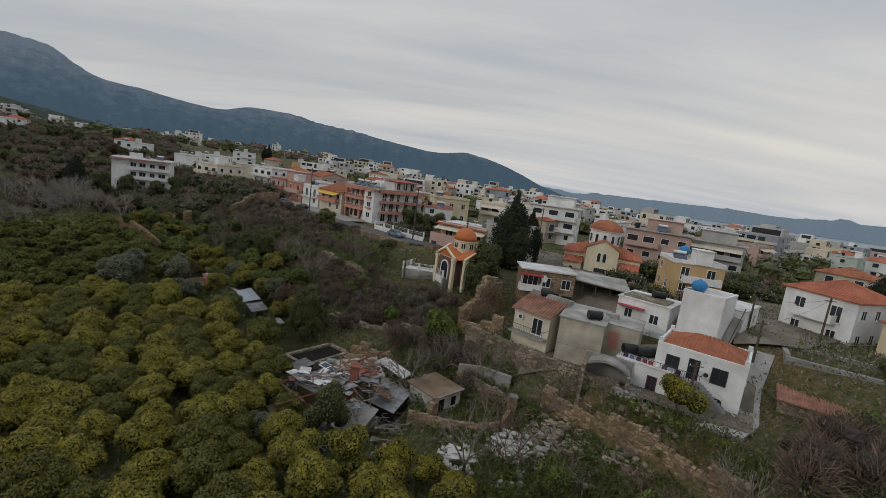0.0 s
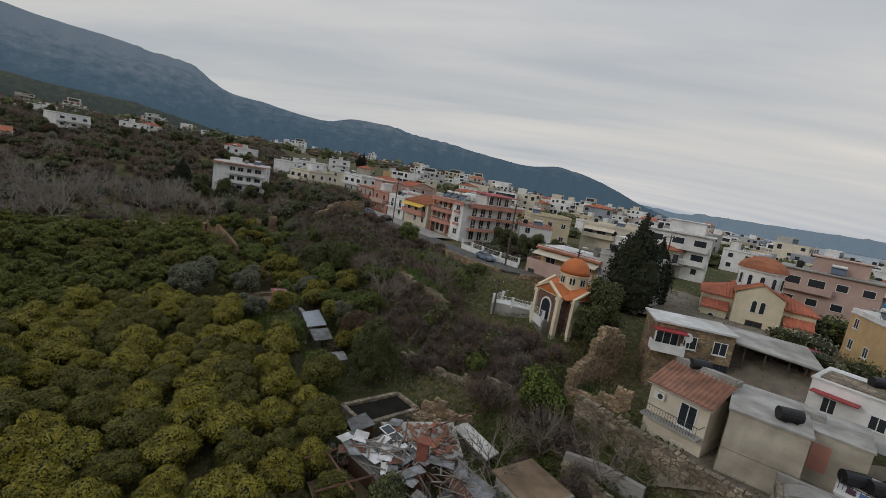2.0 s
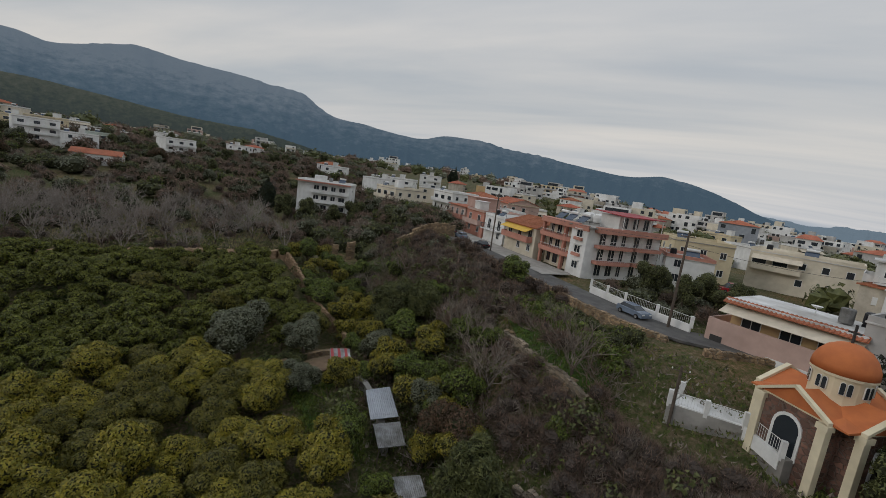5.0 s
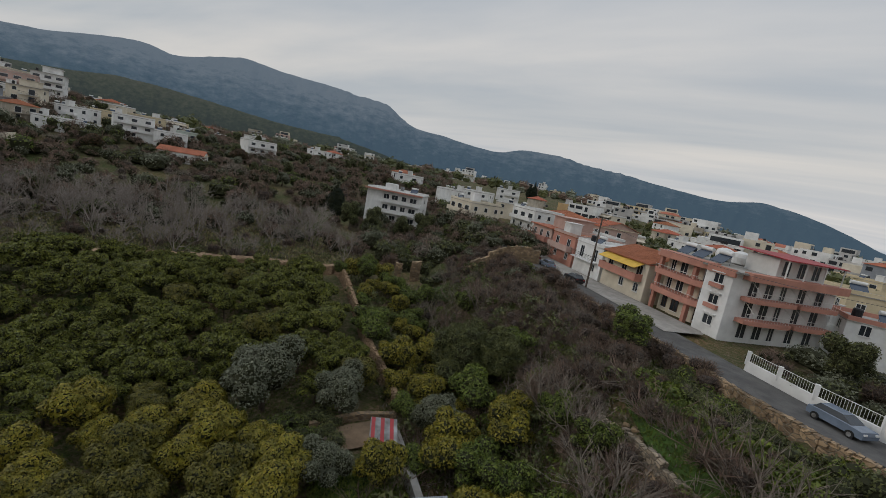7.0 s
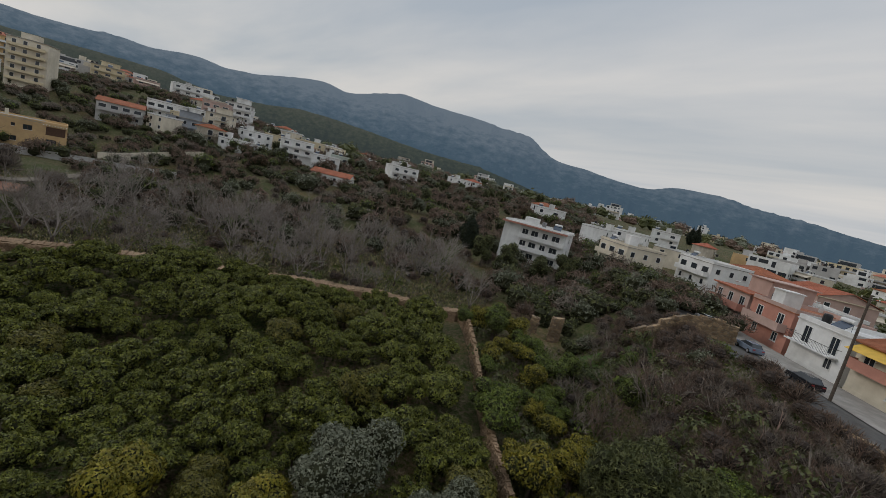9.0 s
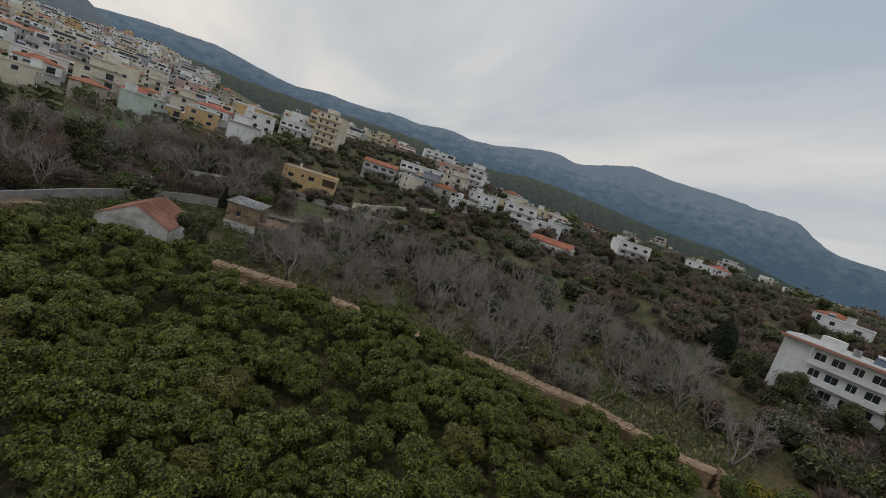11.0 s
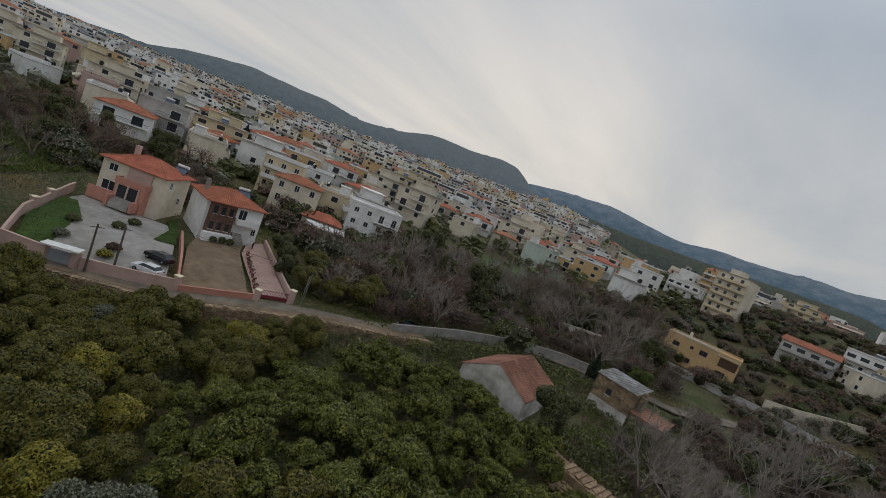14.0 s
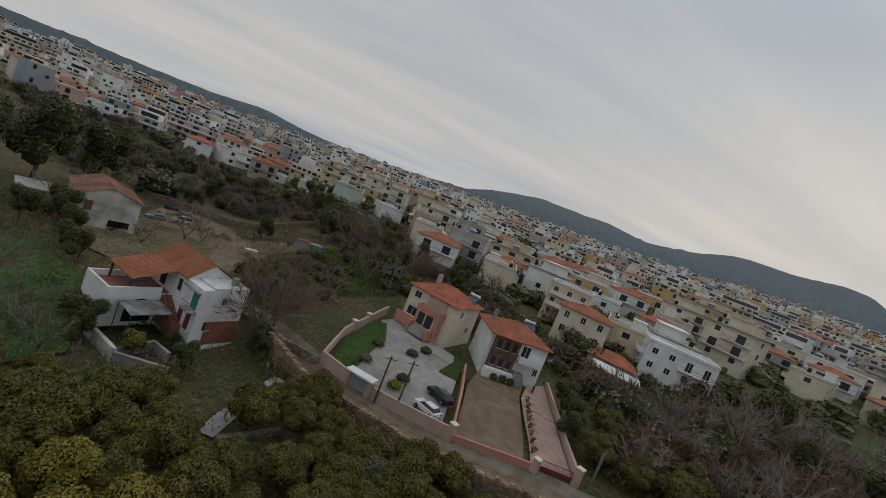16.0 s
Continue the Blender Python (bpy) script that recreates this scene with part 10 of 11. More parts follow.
# ---------------------------------------------------------------- western lane and the villas
ribbon("lane", [(-55, -26), (-62, -19), (-70.5, -10.4), (-77, -5.6), (-84, -0.2), (-90.5, 3.6), (-97, 8), (-106, 12.8), (-118, 17), (-130, 21.5), (-137, 28), (-142, 38), (-150, 52), (-168, 66)], 3.0, M_LANE, 0.12, "narrow dusty grey lane", "road")
rubble_wall("lane_wall", [(-63.4, -13.2), (-68.4, -6.8), (-74.9, -2.0), (-81.9, 3.4), (-88.4, 7.2), (-94.9, 11.6), (-103.9, 16.4), (-111.5, 20.2)], 0.25, 0.8, M_TANSTONE, "dry-stone bank wall under the lane", base=-1.0, seed=31, size=0.42, top=lambda x, y: gz(x - 2.1, y - 3.6) + 0.85)
ribbon("verge", [(-64.4, -14.8), (-69.3, -8.4), (-75.8, -3.6), (-82.8, 1.8), (-89.3, 5.6), (-95.8, 10.0), (-104.8, 14.8), (-112.5, 18.6)], 2.8, M_DIRT, 0.5, "stony verge between lane and bank wall", "verge", thick=1.4)
rubble_wall("field_wall", [(-60.5, -19), (-64.8, -13.4), (-69.6, -10.6)], 1.4, 0.5, M_STONE, "rubble wall along a rough field", seed=32)
plain_wall("concrete_fence", [(-107.7, 15.2), (-121.3, 19.2), (-131.2, 23.9), (-138.5, 30.5), (-143.5, 41)], 1.5, 0.25, M_CONCRETE, "stained grey concrete wall along the lane")
plain_wall("yard_wall", [(-175, 30), (-178, 44), (-180, 60), (-172, 80)], 1.6, 0.3, M_GREY, "long grey boundary wall below the ochre villa")
plain_wall("yard_wall", [(-186, 62), (-192, 78), (-196, 90)], 2.6, 0.3, M_CREAM, "high cream boundary wall")


def villa_windows(h, w, d, items, **kw):
    for side, x, z, ww, hh in items:
        window(h, side_pose(side, w, d, x, z), ww, hh, 1, name="window" if z % 3 > 0.5 else "balcony_door", **kw)


# plot walls: front along the lane, sides, and between the villas
plain_wall("plot_wall", [(-69.9, -11.6), (-73.2, -8.6)], 1.7, 0.25, M_PINK, "salmon-pink plot wall with a sloping top")
plain_wall("plot_wall", [(-76.2, -6.4), (-84.4, -0.8)], 1.5, 0.25, M_PINK, "salmon-pink plot wall along the lane")
plain_wall("plot_wall", [(-69.9, -11.6), (-72.6, -18.4), (-78.8, -29.6), (-80.6, -32.6)], 1.2, 0.22, M_PINK, "stepped salmon-pink side wall with pillars")
plain_wall("plot_wall", [(-84.8, -0.9), (-89.0, -11.8), (-91.0, -17.2)], 1.0, 0.22, M_SALMON, "brick-coloured wall between two villa plots")
plain_wall("plot_wall", [(-84.8, -0.6), (-92.6, 3.6)], 0.8, 0.25, M_SALMON, "low salmon wall with a brick panel")
plain_wall("plot_wall", [(-97.4, 5.0), (-101.6, -6.4), (-105.6, -17.6)], 0.9, 0.22, M_PINK, "pale pink wall along a driveway")
for x, y, hh in ((-97.2, 5.2, 1.7), (-92.9, 3.8, 1.5), (-84.7, -0.8, 1.9), (-75.8, -6.6, 2.0), (-73.4, -8.6, 2.0), (-74, -21, 1.6), (-76.5, -25.6, 1.6)):
    t = thing("gate_pillar", pose(x, y, gz(x, y), 0, 0, 30), "square pink gate pillar with a cap", "pillar", "gate pillars")
    part("shaft", boxes((-0.35, -0.35, -0.5, 0.35, 0.35, hh)), M_PINK, t)
    part("cap", boxes((-0.42, -0.42, hh, 0.42, 0.42, hh + 0.1)), M_TRIM, t)
g = thing("maroon_gate", pose(-93.2, 3.9, gz(-95, 4.5) + 0.1, 0, 0, math.degrees(math.atan2(1.2, -3.8))), "maroon iron driveway gate with bars", "gate")
part("panel", boxes((0.05, -0.03, 0.1, 3.7, 0.03, 0.55)), M_MAROON, g)
part("top_rail", boxes((0.05, -0.03, 1.15, 3.7, 0.03, 1.21)), M_MAROON, g)
for i in range(19):
    part("bar", boxes((0.08 + i * 0.2, -0.015, 0.56, 0.11 + i * 0.2, 0.015, 1.148)), M_MAROON, g)
g = thing("sheet_gate", pose(-73.5, -8.5, gz(-75, -7.5), 0, 0, math.degrees(math.atan2(2.0, -2.6))), "grey sliding gate under a white canopy", "gate")
part("panel", boxes((0.1, -0.04, 0.05, 2.7, 0.04, 1.6)), M_BLUEGREY, g)
part("canopy", boxes((-0.4, -0.9, 2.1, 3.4, 0.6, 2.25)), M_FRAME, g)
for x in (-0.2, 3.0):
    part("canopy_post", boxes((x, -0.1, -0.3, x + 0.2, 0.1, 2.1)), M_PINK, g)
patch("forecourt", [(-73, -9.6), (-84, -2.4), (-88.2, -12), (-90.4, -21), (-88.2, -23.8), (-82.4, -31), (-79.6, -28.6), (-73.6, -17.6)], M_PAVING, 0.16, "pale concrete forecourt of the villa", "forecourt")
patch("lawn", [(-71, -11.2), (-73.4, -9.4), (-79, -20), (-80, -27), (-78.2, -27.6), (-73, -18)], M_GRASS, 0.24, "small lawn with shrubs inside the plot wall", "lawn")
patch("lawn", [(-86, -14), (-88.6, -12.4), (-93, -24), (-91.6, -24.4), (-90, -19)], M_GRASS, 0.24, "green lawn strip beside the villa", "lawn")
patch("bare_plot", [(-85.2, -1.2), (-92.2, 2.6), (-98.2, -12), (-101, -16.6), (-93.2, -17), (-90.2, -12.6)], M_DIRT, 0.17, "bare brown soil plot before the villa", "plot")
patch("driveway", [(-92.8, 3.2), (-97.0, 4.6), (-101.2, -6.6), (-105.2, -17.6), (-101.4, -16.2), (-98.4, -11.8)], M_PINKPAVE, 0.2, "pink paved driveway", "driveway")

# villa A: front is the face towards the lane
h = shell("cream_villa", "cream two-storey villa with pink bay and red hipped roof", 9.8, 8.0, 5.6, M_CREAM)
part("roof", hip_roof(9.8, 8.0, 5.6, 1.9, 0.5), M_TILE, h)
ridge_caps(h, 9.8, 8.0, 5.6, 1.9, 0.5)
part("eave_band", boxes((-0.4, -0.4, 5.46, 10.2, 8.4, 5.596)), M_WHITE, h)
part("bay", boxes((3.6, -1.6, -1.5, 8.2, 0, 2.75)), M_SALMON, h)
part("bay_wall", boxes((4.2, -0.25, 2.75, 8.0, 0, 5.4)), M_PINK, h)
part("bay_balcony", boxes((3.5, -1.7, 2.752, 8.3, 0, 2.9), (3.5, -1.7, 2.9, 8.3, -1.55, 3.65), (3.5, -1.55, 2.9, 3.65, 0, 3.65), (8.15, -1.55, 2.9, 8.3, 0, 3.65)), M_SALMON, h)
# flat dark panel on the bay, coloured as the shade of a recessed entrance
part("entrance_recess", boxes((4.2, -1.63, 0.5, 7.4, -1.6, 2.5)), M_GLASS, h)
for x in (4.1, 5.7, 7.4):
    part("porch_column", boxes((x - 0.12, -1.75, 0.2, x + 0.12, -1.635, 2.74)), M_PINK, h)
for i in range(5):
    part("step", boxes((4.3, -1.98 - i * 0.3, -1.0, 7.3, -1.68 - i * 0.3, 0.5 - i * 0.17)), M_PAVING, h)
for x in (3.7, 7.45):
    part("stair_wall", boxes((x, -3.2, -1.0, x + 0.45, -1.76, 0.75)), M_SALMON, h)
part("front_terrace", boxes((0.0, -1.8, -1.0, 3.6, 0, 0.4), (0.0, -1.8, 0.4, 3.6, -1.65, 1.0)), M_SALMON, h)
villa_windows(h, 9.8, 8, [("f", 1.8, 0.6, 2.2, 1.6), ("f", 1.8, 3.8, 1.4, 1.2), ("f", 6.1, 2.95, 1.8, 2.0), ("r", 2.2, 3.7, 0.9, 1.2), ("r", 5.6, 0.9, 0.9, 1.2), ("l", 4, 3.7, 1.2, 1.2), ("l", 4, 0.9, 1.2, 1.2)])
part("chimney", boxes((0.8, 5.4, 5.6, 1.5, 6.1, 8.2)), M_PINK, h)
roof_gear(h, [(8.4, 6.4, 6.0)], r7, ("solar",))
put(h, -82.8, -31.2, 5.3, math.degrees(math.atan2(7.4, -6.4)))
# villa B
h = shell("stone_faced_villa", "white villa with brown stone-faced bay and red tile roof", 9.4, 8.5, 5.6, M_WHITE)
part("stone_bay", boxes((0.5, -0.7, -1.5, 4.6, 0, 5.45)), M_REDSTONE, h)
part("roof", hip_roof(9.4, 8.5, 5.6, 1.8, 0.5), M_TILE, h)
ridge_caps(h, 9.4, 8.5, 5.6, 1.8, 0.5)
bm = hip_roof(4.3, 3.2, 5.6, 0.9, 0.4, ridge_x=False)
part("bay_roof", bm, M_TILE, h).matrix_basis = pose(0.4, -0.8, 0.02)
part("plinth", boxes((0.2, -1.8, -1.5, 4.8, -0.7, 0.5)), M_WHITE, h)
for fl in (0.9, 3.6):
    for x in (1.3, 2.55, 3.8):
        window(h, pose(x, -0.7, fl), 0.75, 1.35, 0, fmat=M_WOODDARK)
balcony(h, 9.4, 8.5, "f", 4.8, 8.6, 2.8, 1.6, M_WHITE, solid=0.9)
villa_windows(h, 9.4, 8.5, [("f", 6.0, 2.95, 1.4, 2.1), ("f", 8.6, 0.9, 0.8, 1.2), ("r", 2.0, 3.6, 0.9, 1.3), ("r", 5.5, 3.6, 0.9, 1.3), ("r", 3.5, 0.9, 0.9, 1.3)])
for i in range(6):
    part("step", boxes((5.0, -0.4 - i * 0.32, -1.5, 6.6, -0.08 - i * 0.32, 0.9 - i * 0.18)), M_PAVING, h)
part("chimney", boxes((0.6, 4.8, 5.6, 1.2, 5.4, 8.0)), M_CONCRETE, h)
roof_gear(h, [(8.0, 7.0, 6.0)], r7, ("solar",))
put(h, -93.7, -18.0, 4.9, math.degrees(math.atan2(1.2, -9.2)))
for x, y, s in ((-95.2, -15.6, 0.55), (-96.6, -15.4, 0.62), (-97.9, -15.2, 0.55)):
    t = thing("clipped_bush", pose(x, y, gz(x, y)), "round clipped dark-green bush by the villa", "bush", "clipped bushes")
    crown_part(np.random.default_rng(3), [(0, 0, s + 0.1, s, 1.0)], 260, 0.16, M_LEAF_DARK, t)
    bm = bmesh.new()
    rod(bm, (0, 0, -0.2), (0, 0, 0.4), 0.05, None, 5)
    part("stem", bm, M_BARK, t)
for k in range(8):
    f = k / 7
    x, y = -93.6 - 5.2 * f - 0.2, 1.2 - 12.4 * f
    t = thing("potted_plant", pose(x, y, gz(x, y) + 0.2), "terracotta pot with a small dark plant along the drive", "potted plant", "pots along the drive")
    bm = bmesh.new()
    lathe(bm, [(0.16, 0), (0.24, 0.3), (0.26, 0.34)], 10)
    part("pot", bm, M_TILERED, t)
    v, f2 = leaf_quads(np.random.default_rng(k), np.random.default_rng(k).normal(size=(40, 3)) * np.array([0.22, 0.22, 0.15]) + np.array([0, 0, 0.55]), np.random.default_rng(k + 9).normal(size=(40, 3)), 0.2)
    part_np("foliage", v, f2, M_LEAF_RUST, t)
for x, y, c2 in ((-82.6, -17.2, M_LEAF_DARK), (-80.2, -9.8, M_LEAF_RUST), (-79.0, -8.4, M_LEAF_YELLOW), (-85.2, -19.5, M_LEAF_DARK), (-75.5, -13, M_LEAF_OLIVE), (-77.5, -17.5, M_LEAF_DARK)):
    t = thing("garden_shrub", pose(x, y, gz(x, y) + 0.15), "low rounded garden shrub in a bed", "shrub", "garden shrubs")
    bm = bmesh.new()
    rod(bm, (0, 0, -0.3), (0, 0, 0.5), 0.05, None, 5)
    part("stem", bm, M_BARK, t)
    crown_part(np.random.default_rng(5), [(0, 0, 0.5, 0.7, 0.7), (0.5, 0.2, 0.4, 0.5, 0.8), (-0.4, 0.3, 0.45, 0.5, 0.8)], 300, 0.2, c2, t)
car(-82.6, -4.6, 122, M_CARPAINT_W, "white car parked inside the plot wall", z=gz(-82.6, -4.6) + 0.2)
car(-84.6, -7.0, 118, M_CARPAINT_K, "black hatchback parked on the forecourt", z=gz(-84.6, -7.0) + 0.2)
car(-112.3, 14.9, 158, M_CARPAINT_K, "dark car parked on the lane by the gate pillar")
mb = thing("motorbike", pose(-101.6, -14.6, gz(-101.6, -14.6) + 0.2, 0, 0, 60), "dark motorbike parked on the driveway", "motorbike")
for x in (-0.6, 0.6):
    bm = bmesh.new()
    rod(bm, (x, -0.06, 0.3), (x, 0.06, 0.3), 0.3, None, 14)
    part("wheel", bm, M_TYRE, mb)
part("body", boxes((-0.45, -0.12, 0.4, 0.5, 0.12, 0.75), (-0.2, -0.15, 0.75, 0.35, 0.15, 0.95)), M_CARPAINT_K, mb)
bm = bmesh.new()
rod(bm, (-0.5, -0.32, 1.05), (-0.5, 0.32, 1.05), 0.03, None, 5)
part("handlebar", bm, M_DARKMETAL, mb)
utility_pole(-79.0, -4.6, 6.5)
utility_pole(-76.6, -5.6, 6.2, label="dark metal lamp pole beside the gate")
for x, y in ((-98.6, 5.6), (-99.4, 5.0)):
    t = thing("steel_post", pose(x, y, gz(x, y)), "bare galvanised steel post by the gate", "post", "steel posts")
    bm = bmesh.new()
    rod(bm, (0, 0, -0.4), (0, 0, 4.2), 0.06, None, 8)
    part("tube", bm, M_METAL, t)
cable((-79, -4.6, 9.6), (-140, 36, 11), 1.5)

# two-storey house C with pergola roof, white block D, and the low tiled house between
B = block_house("beige_house", "beige two-storey house with arched windows and tile roof", 11.5, 9, 2, 3.3, M_CREAM, "hip_x", M_TILE, trim=M_PINK, simple=False, gap=3.4, win_w=1.2, win_h=1.6)
put(B, -121.5, -46.4, 7.6, 141)
B = block_house("yellow_block", "pale yellow flat-roofed block with a blank side", 11, 10, 3, 3.0, M_YELLOW, "flat", M_ROOFGREY, trim=M_WHITE, simple=False, sides="fl", balc=[("f", 0.5, 10.5, 1, "solid"), ("f", 0.5, 10.5, 2, "solid")])
put(B, -127, -63, 8.2, 141)
B = block_house("white_block", "white three-storey block with small windows", 14, 10, 2, 3.1, M_WHITE, "flat", M_ROOFWHITE, simple=False, gap=2.9, win_w=1.2, win_h=1.3, balc=[("l", 1, 9, 1, "solid"), ("f", 7, 13.5, 1, "rail")])
put(B, -136.4, -33.8, 8.6, 145)
B = block_house("low_tiled_house", "low house with an orange tile roof", 9, 6, 1, 2.6, M_BEIGE, "hip_x", M_TILE, simple=False, gap=3)
put(B, -122, -32, 6.2, 140)
sheet("sheet_roof", [(-119, -26, 8.2), (-126, -20.5, 8.0), (-128.5, -24, 8.4), (-121.5, -29.5, 8.6)], M_ROOFWHITE, "white sheet roof of a carport")
car(-113.5, -28, 140, M_CARPAINT_W, "white car parked in front of the beige house")

# ochre villa, tall flats and houses up the hill
h = shell("ochre_villa", "ochre-yellow modern villa with pergola and dark windows", 17.0, 10.0, 6.6, M_OCHRE)
part("roof", boxes((-0.1, -0.1, 6.6, 12.1, 10.1, 6.75)), M_ROOFGREY, h)
part("parapet", parapet_mesh(17.0, 10.0, 6.6, 0.5), M_OCHRE, h)
villa_windows(h, 17, 10, [("f", 2.6, 3.8, 1.6, 1.2), ("f", 6.2, 4.6, 0.8, 0.8), ("f", 9.0, 4.2, 1.8, 1.3), ("f", 3.0, 0.9, 1.6, 1.2), ("f", 6.4, 0.9, 1.2, 1.2), ("f", 13.8, 1.0, 2.2, 1.6), ("r", 3, 3.8, 1.4, 1.3), ("r", 6.5, 0.9, 1.4, 1.3)], fmat=M_WOODDARK)
# the loggia is only a flat dark panel on the wall
part("loggia", boxes((12.6, -0.04, 3.7, 16.6, 0.0, 5.9)), M_WOODDARK, h)
bm = bmesh.new()
for i in range(9):
    box(bm, 12.0 + i * 0.58, -1.6, 6.3, 12.2 + i * 0.58, 1.4, 6.45)
part("pergola", bm, M_FRAME, h)
balcony(h, 17, 10, "l", 1, 8, 3.2, 1.5, M_OCHRE, solid=0.7)
part("chimney", boxes((4.2, 4.2, 6.7, 4.9, 4.9, 8.4)), M_CREAM, h)
put(h, -189.8, 38.2, 7.8, 90)
h = shell("tall_flats", "tall cream six-storey block of flats with balconies", 12.0, 12.0, 15.0, M_CREAM, below=8, category="apartment house")
part("roof", boxes((-0.3, -0.3, 15.0, 12.3, 12.3, 15.2)), M_ROOFGREY, h)
part("stair_head", boxes((3, 3, 15.2, 8, 8, 17.4)), M_CREAM, h)
for fl in range(5):
    for x in (2.2, 5.4, 9.2):
        window(h, side_pose("f", 12, 12, x, fl * 3 + 0.2), 1.3, 2.1, 1, simple=True, name="balcony_door")
    balcony(h, 12, 12, "f", 0.6, 11.4, fl * 3.0 + 0.05, 1.4, M_YELLOW, solid=0.8)
    window(h, side_pose("l", 12, 12, 9, fl * 3 + 0.9), 0.9, 1.2, 0, simple=True)
put(h, -264, 36, 23.5, 75)
for k, (x, y, w, fl, mt, rf, a) in enumerate([(-232, 62, 14, 2, M_GREY, "gable_x", 80), (-246, 78, 13, 2, M_WHITE, "flat", 70), (-225, 82, 12, 2, M_BLUEGREY, "terrace", 65), (-214, 98, 13, 1, M_WHITE, "flat", 60), (-250, 98, 11, 3, M_PINK, "flat", 70), (-268, 112, 11, 3, M_WHITE, "terrace", 65), (-182, 122, 14, 1, M_WHITE, "gable_x", 50), (-280, 18, 14, 2, M_WHITE, "flat", 80)]):
    lab = {"M_GREY": ""}.get("", "") or ("hillside house of pale render with flat roof", "hillside house of pale render with tiled roof")[rf == "gable_x"]
    B = block_house("hillside_house", lab, w, 9, fl, 3.0, mt, rf, r=r7, balc=[("f", 0.5, w - 0.5, q, "solid") for q in range(1, fl)], below=6)
    put(B, x, y, gz(x, y) + 0.8, a)

# limewashed barn and the ruined brick hut
h = shell("old_barn", "old barn of peeling white limewash with a red tile roof", 9.2, 11.0, 2.9, M_OLDPLASTER, category="barn")
for y in (0.0, 10.75):
    bm = bmesh.new()
    v = [bm.verts.new(p) for p in ((0, y, 2.9), (9.2, y, 2.9), (4.6, y, 5.3), (0, y + 0.25, 2.9), (9.2, y + 0.25, 2.9), (4.6, y + 0.25, 5.3))]
    for f in ((0, 1, 2), (5, 4, 3), (1, 4, 5, 2), (3, 0, 2, 5)):
        bm.faces.new([v[i] for i in f])
    part("gable_wall", bm, M_OLDPLASTER, h)
part("roof", hip_roof(9.2, 11.0, 2.9, 2.45, 0.15, ridge_x=False, hip=False, roll=0.3), M_OLDTILE, h)
put(h, -107.6, 28.2, 3.4, 93)
h = shell("brick_hut", "ruined ochre brick hut with white base and sheet roof", 6.0, 4.5, 5.2, M_TANSTONE, category="hut")
part("limewashed_base", boxes((-0.06, -0.06, -2, 6.06, -0.005, 1.8)), M_OLDPLASTER, h)
window(h, side_pose("f", 6, 4.5, 2.4, 2.9), 0.9, 1.0, 0, fmat=M_WOODDARK)
bm = bmesh.new()
roof_slope(bm, (-0.3, -0.3, 5.22), (6.3, -0.3, 5.22), (-0.3, 4.8, 5.9), (6.3, 4.8, 5.9), thick=0.05)
part("roof", bm, M_METAL, h)
part("annex", boxes((6.0, 0.6, -2, 10.5, 4.3, 2.6)), M_STONE, h)
bm = bmesh.new()
roof_slope(bm, (5.9, 0.4, 2.62), (10.7, 0.4, 2.62), (5.9, 4.5, 3.3), (10.7, 4.5, 3.3))
part("annex_roof", bm, M_OLDTILE, h)
part("chimney", boxes((6.2, 1.5, 2.6, 7.0, 2.3, 5.0)), M_STONE, h)
put(h, -128.0, 39.4, 4.2, 78)
# brick yard walls in the wood
rubble_wall("brick_wall", [(-160, 27), (-172, 31)], 1.8, 0.4, M_BRICK, "red brick yard wall among trees", seed=41)
plain_wall("yard_wall", [(-158, 22), (-166, 30), (-176, 34)], 2.2, 0.3, M_OLDPLASTER, "weathered plaster yard wall")

# ---------------------------------------------------------------- the white farmhouse in the south
h = shell("farmhouse", "white two-storey farmhouse with red tile roofs and terrace", 6.2, 12.0, 5.6, M_WHITE)
part("brick_base", boxes((1.6, -0.08, -1.5, 6.24, -0.005, 1.5)), M_BRICK, h)
part("roof_terrace", boxes((1.4, 0.0, 5.6, 6.3, 3.6, 5.85)), M_ROOFWHITE, h)
bm = bmesh.new()
for y0 in (3.4,):
    roof_slope(bm, (-0.3, 12.3, 5.7), (-0.3, 3.4, 5.7), (3.1, 12.3, 7.5), (3.1, 3.4, 7.5))
    roof_slope(bm, (6.5, 3.4, 5.7), (6.5, 12.3, 5.7), (3.1, 3.4, 7.5), (3.1, 12.3, 7.5))
part("roof", bm, M_TILE, h)
for y in (3.6, 11.75):
    bm = bmesh.new()
    v = [bm.verts.new(p) for p in ((0, y, 5.6), (6.2, y, 5.6), (3.1, y, 7.4), (0, y + 0.25, 5.6), (6.2, y + 0.25, 5.6), (3.1, y + 0.25, 7.4))]
    for f in ((0, 1, 2), (5, 4, 3), (1, 4, 5, 2), (3, 0, 2, 5)):
        bm.faces.new([v[i] for i in f])
    part("gable_wall", bm, M_WHITE, h)
part("side_canopy", boxes((-0.35, 0.3, 4.9, 1.2, 3.8, 5.05)), M_CONCRETE, h)
window(h, side_pose("f", 6.2, 12, 3.2, 3.7), 0.8, 0.9, 1, fmat=M_FRAME)
window(h, side_pose("f", 6.2, 12, 1.8, 0.4), 1.0, 1.1, 1, fmat=M_DARKMETAL)
part("green_shutter_door", boxes((-0.12, 0.5, 2.9, -0.02, 1.6, 5.0)), M_SHUTTERGREEN, h)
balcony(h, 6.2, 12, "l", 9.9, 11.9, 2.8, 1.1, M_CONCRETE, rail=M_DARKMETAL)
for y in (0.9, 2.6):
    part("maroon_door", boxes((-0.06, y, 0.1, -0.005, y + 0.9, 2.2)), M_MAROON, h)
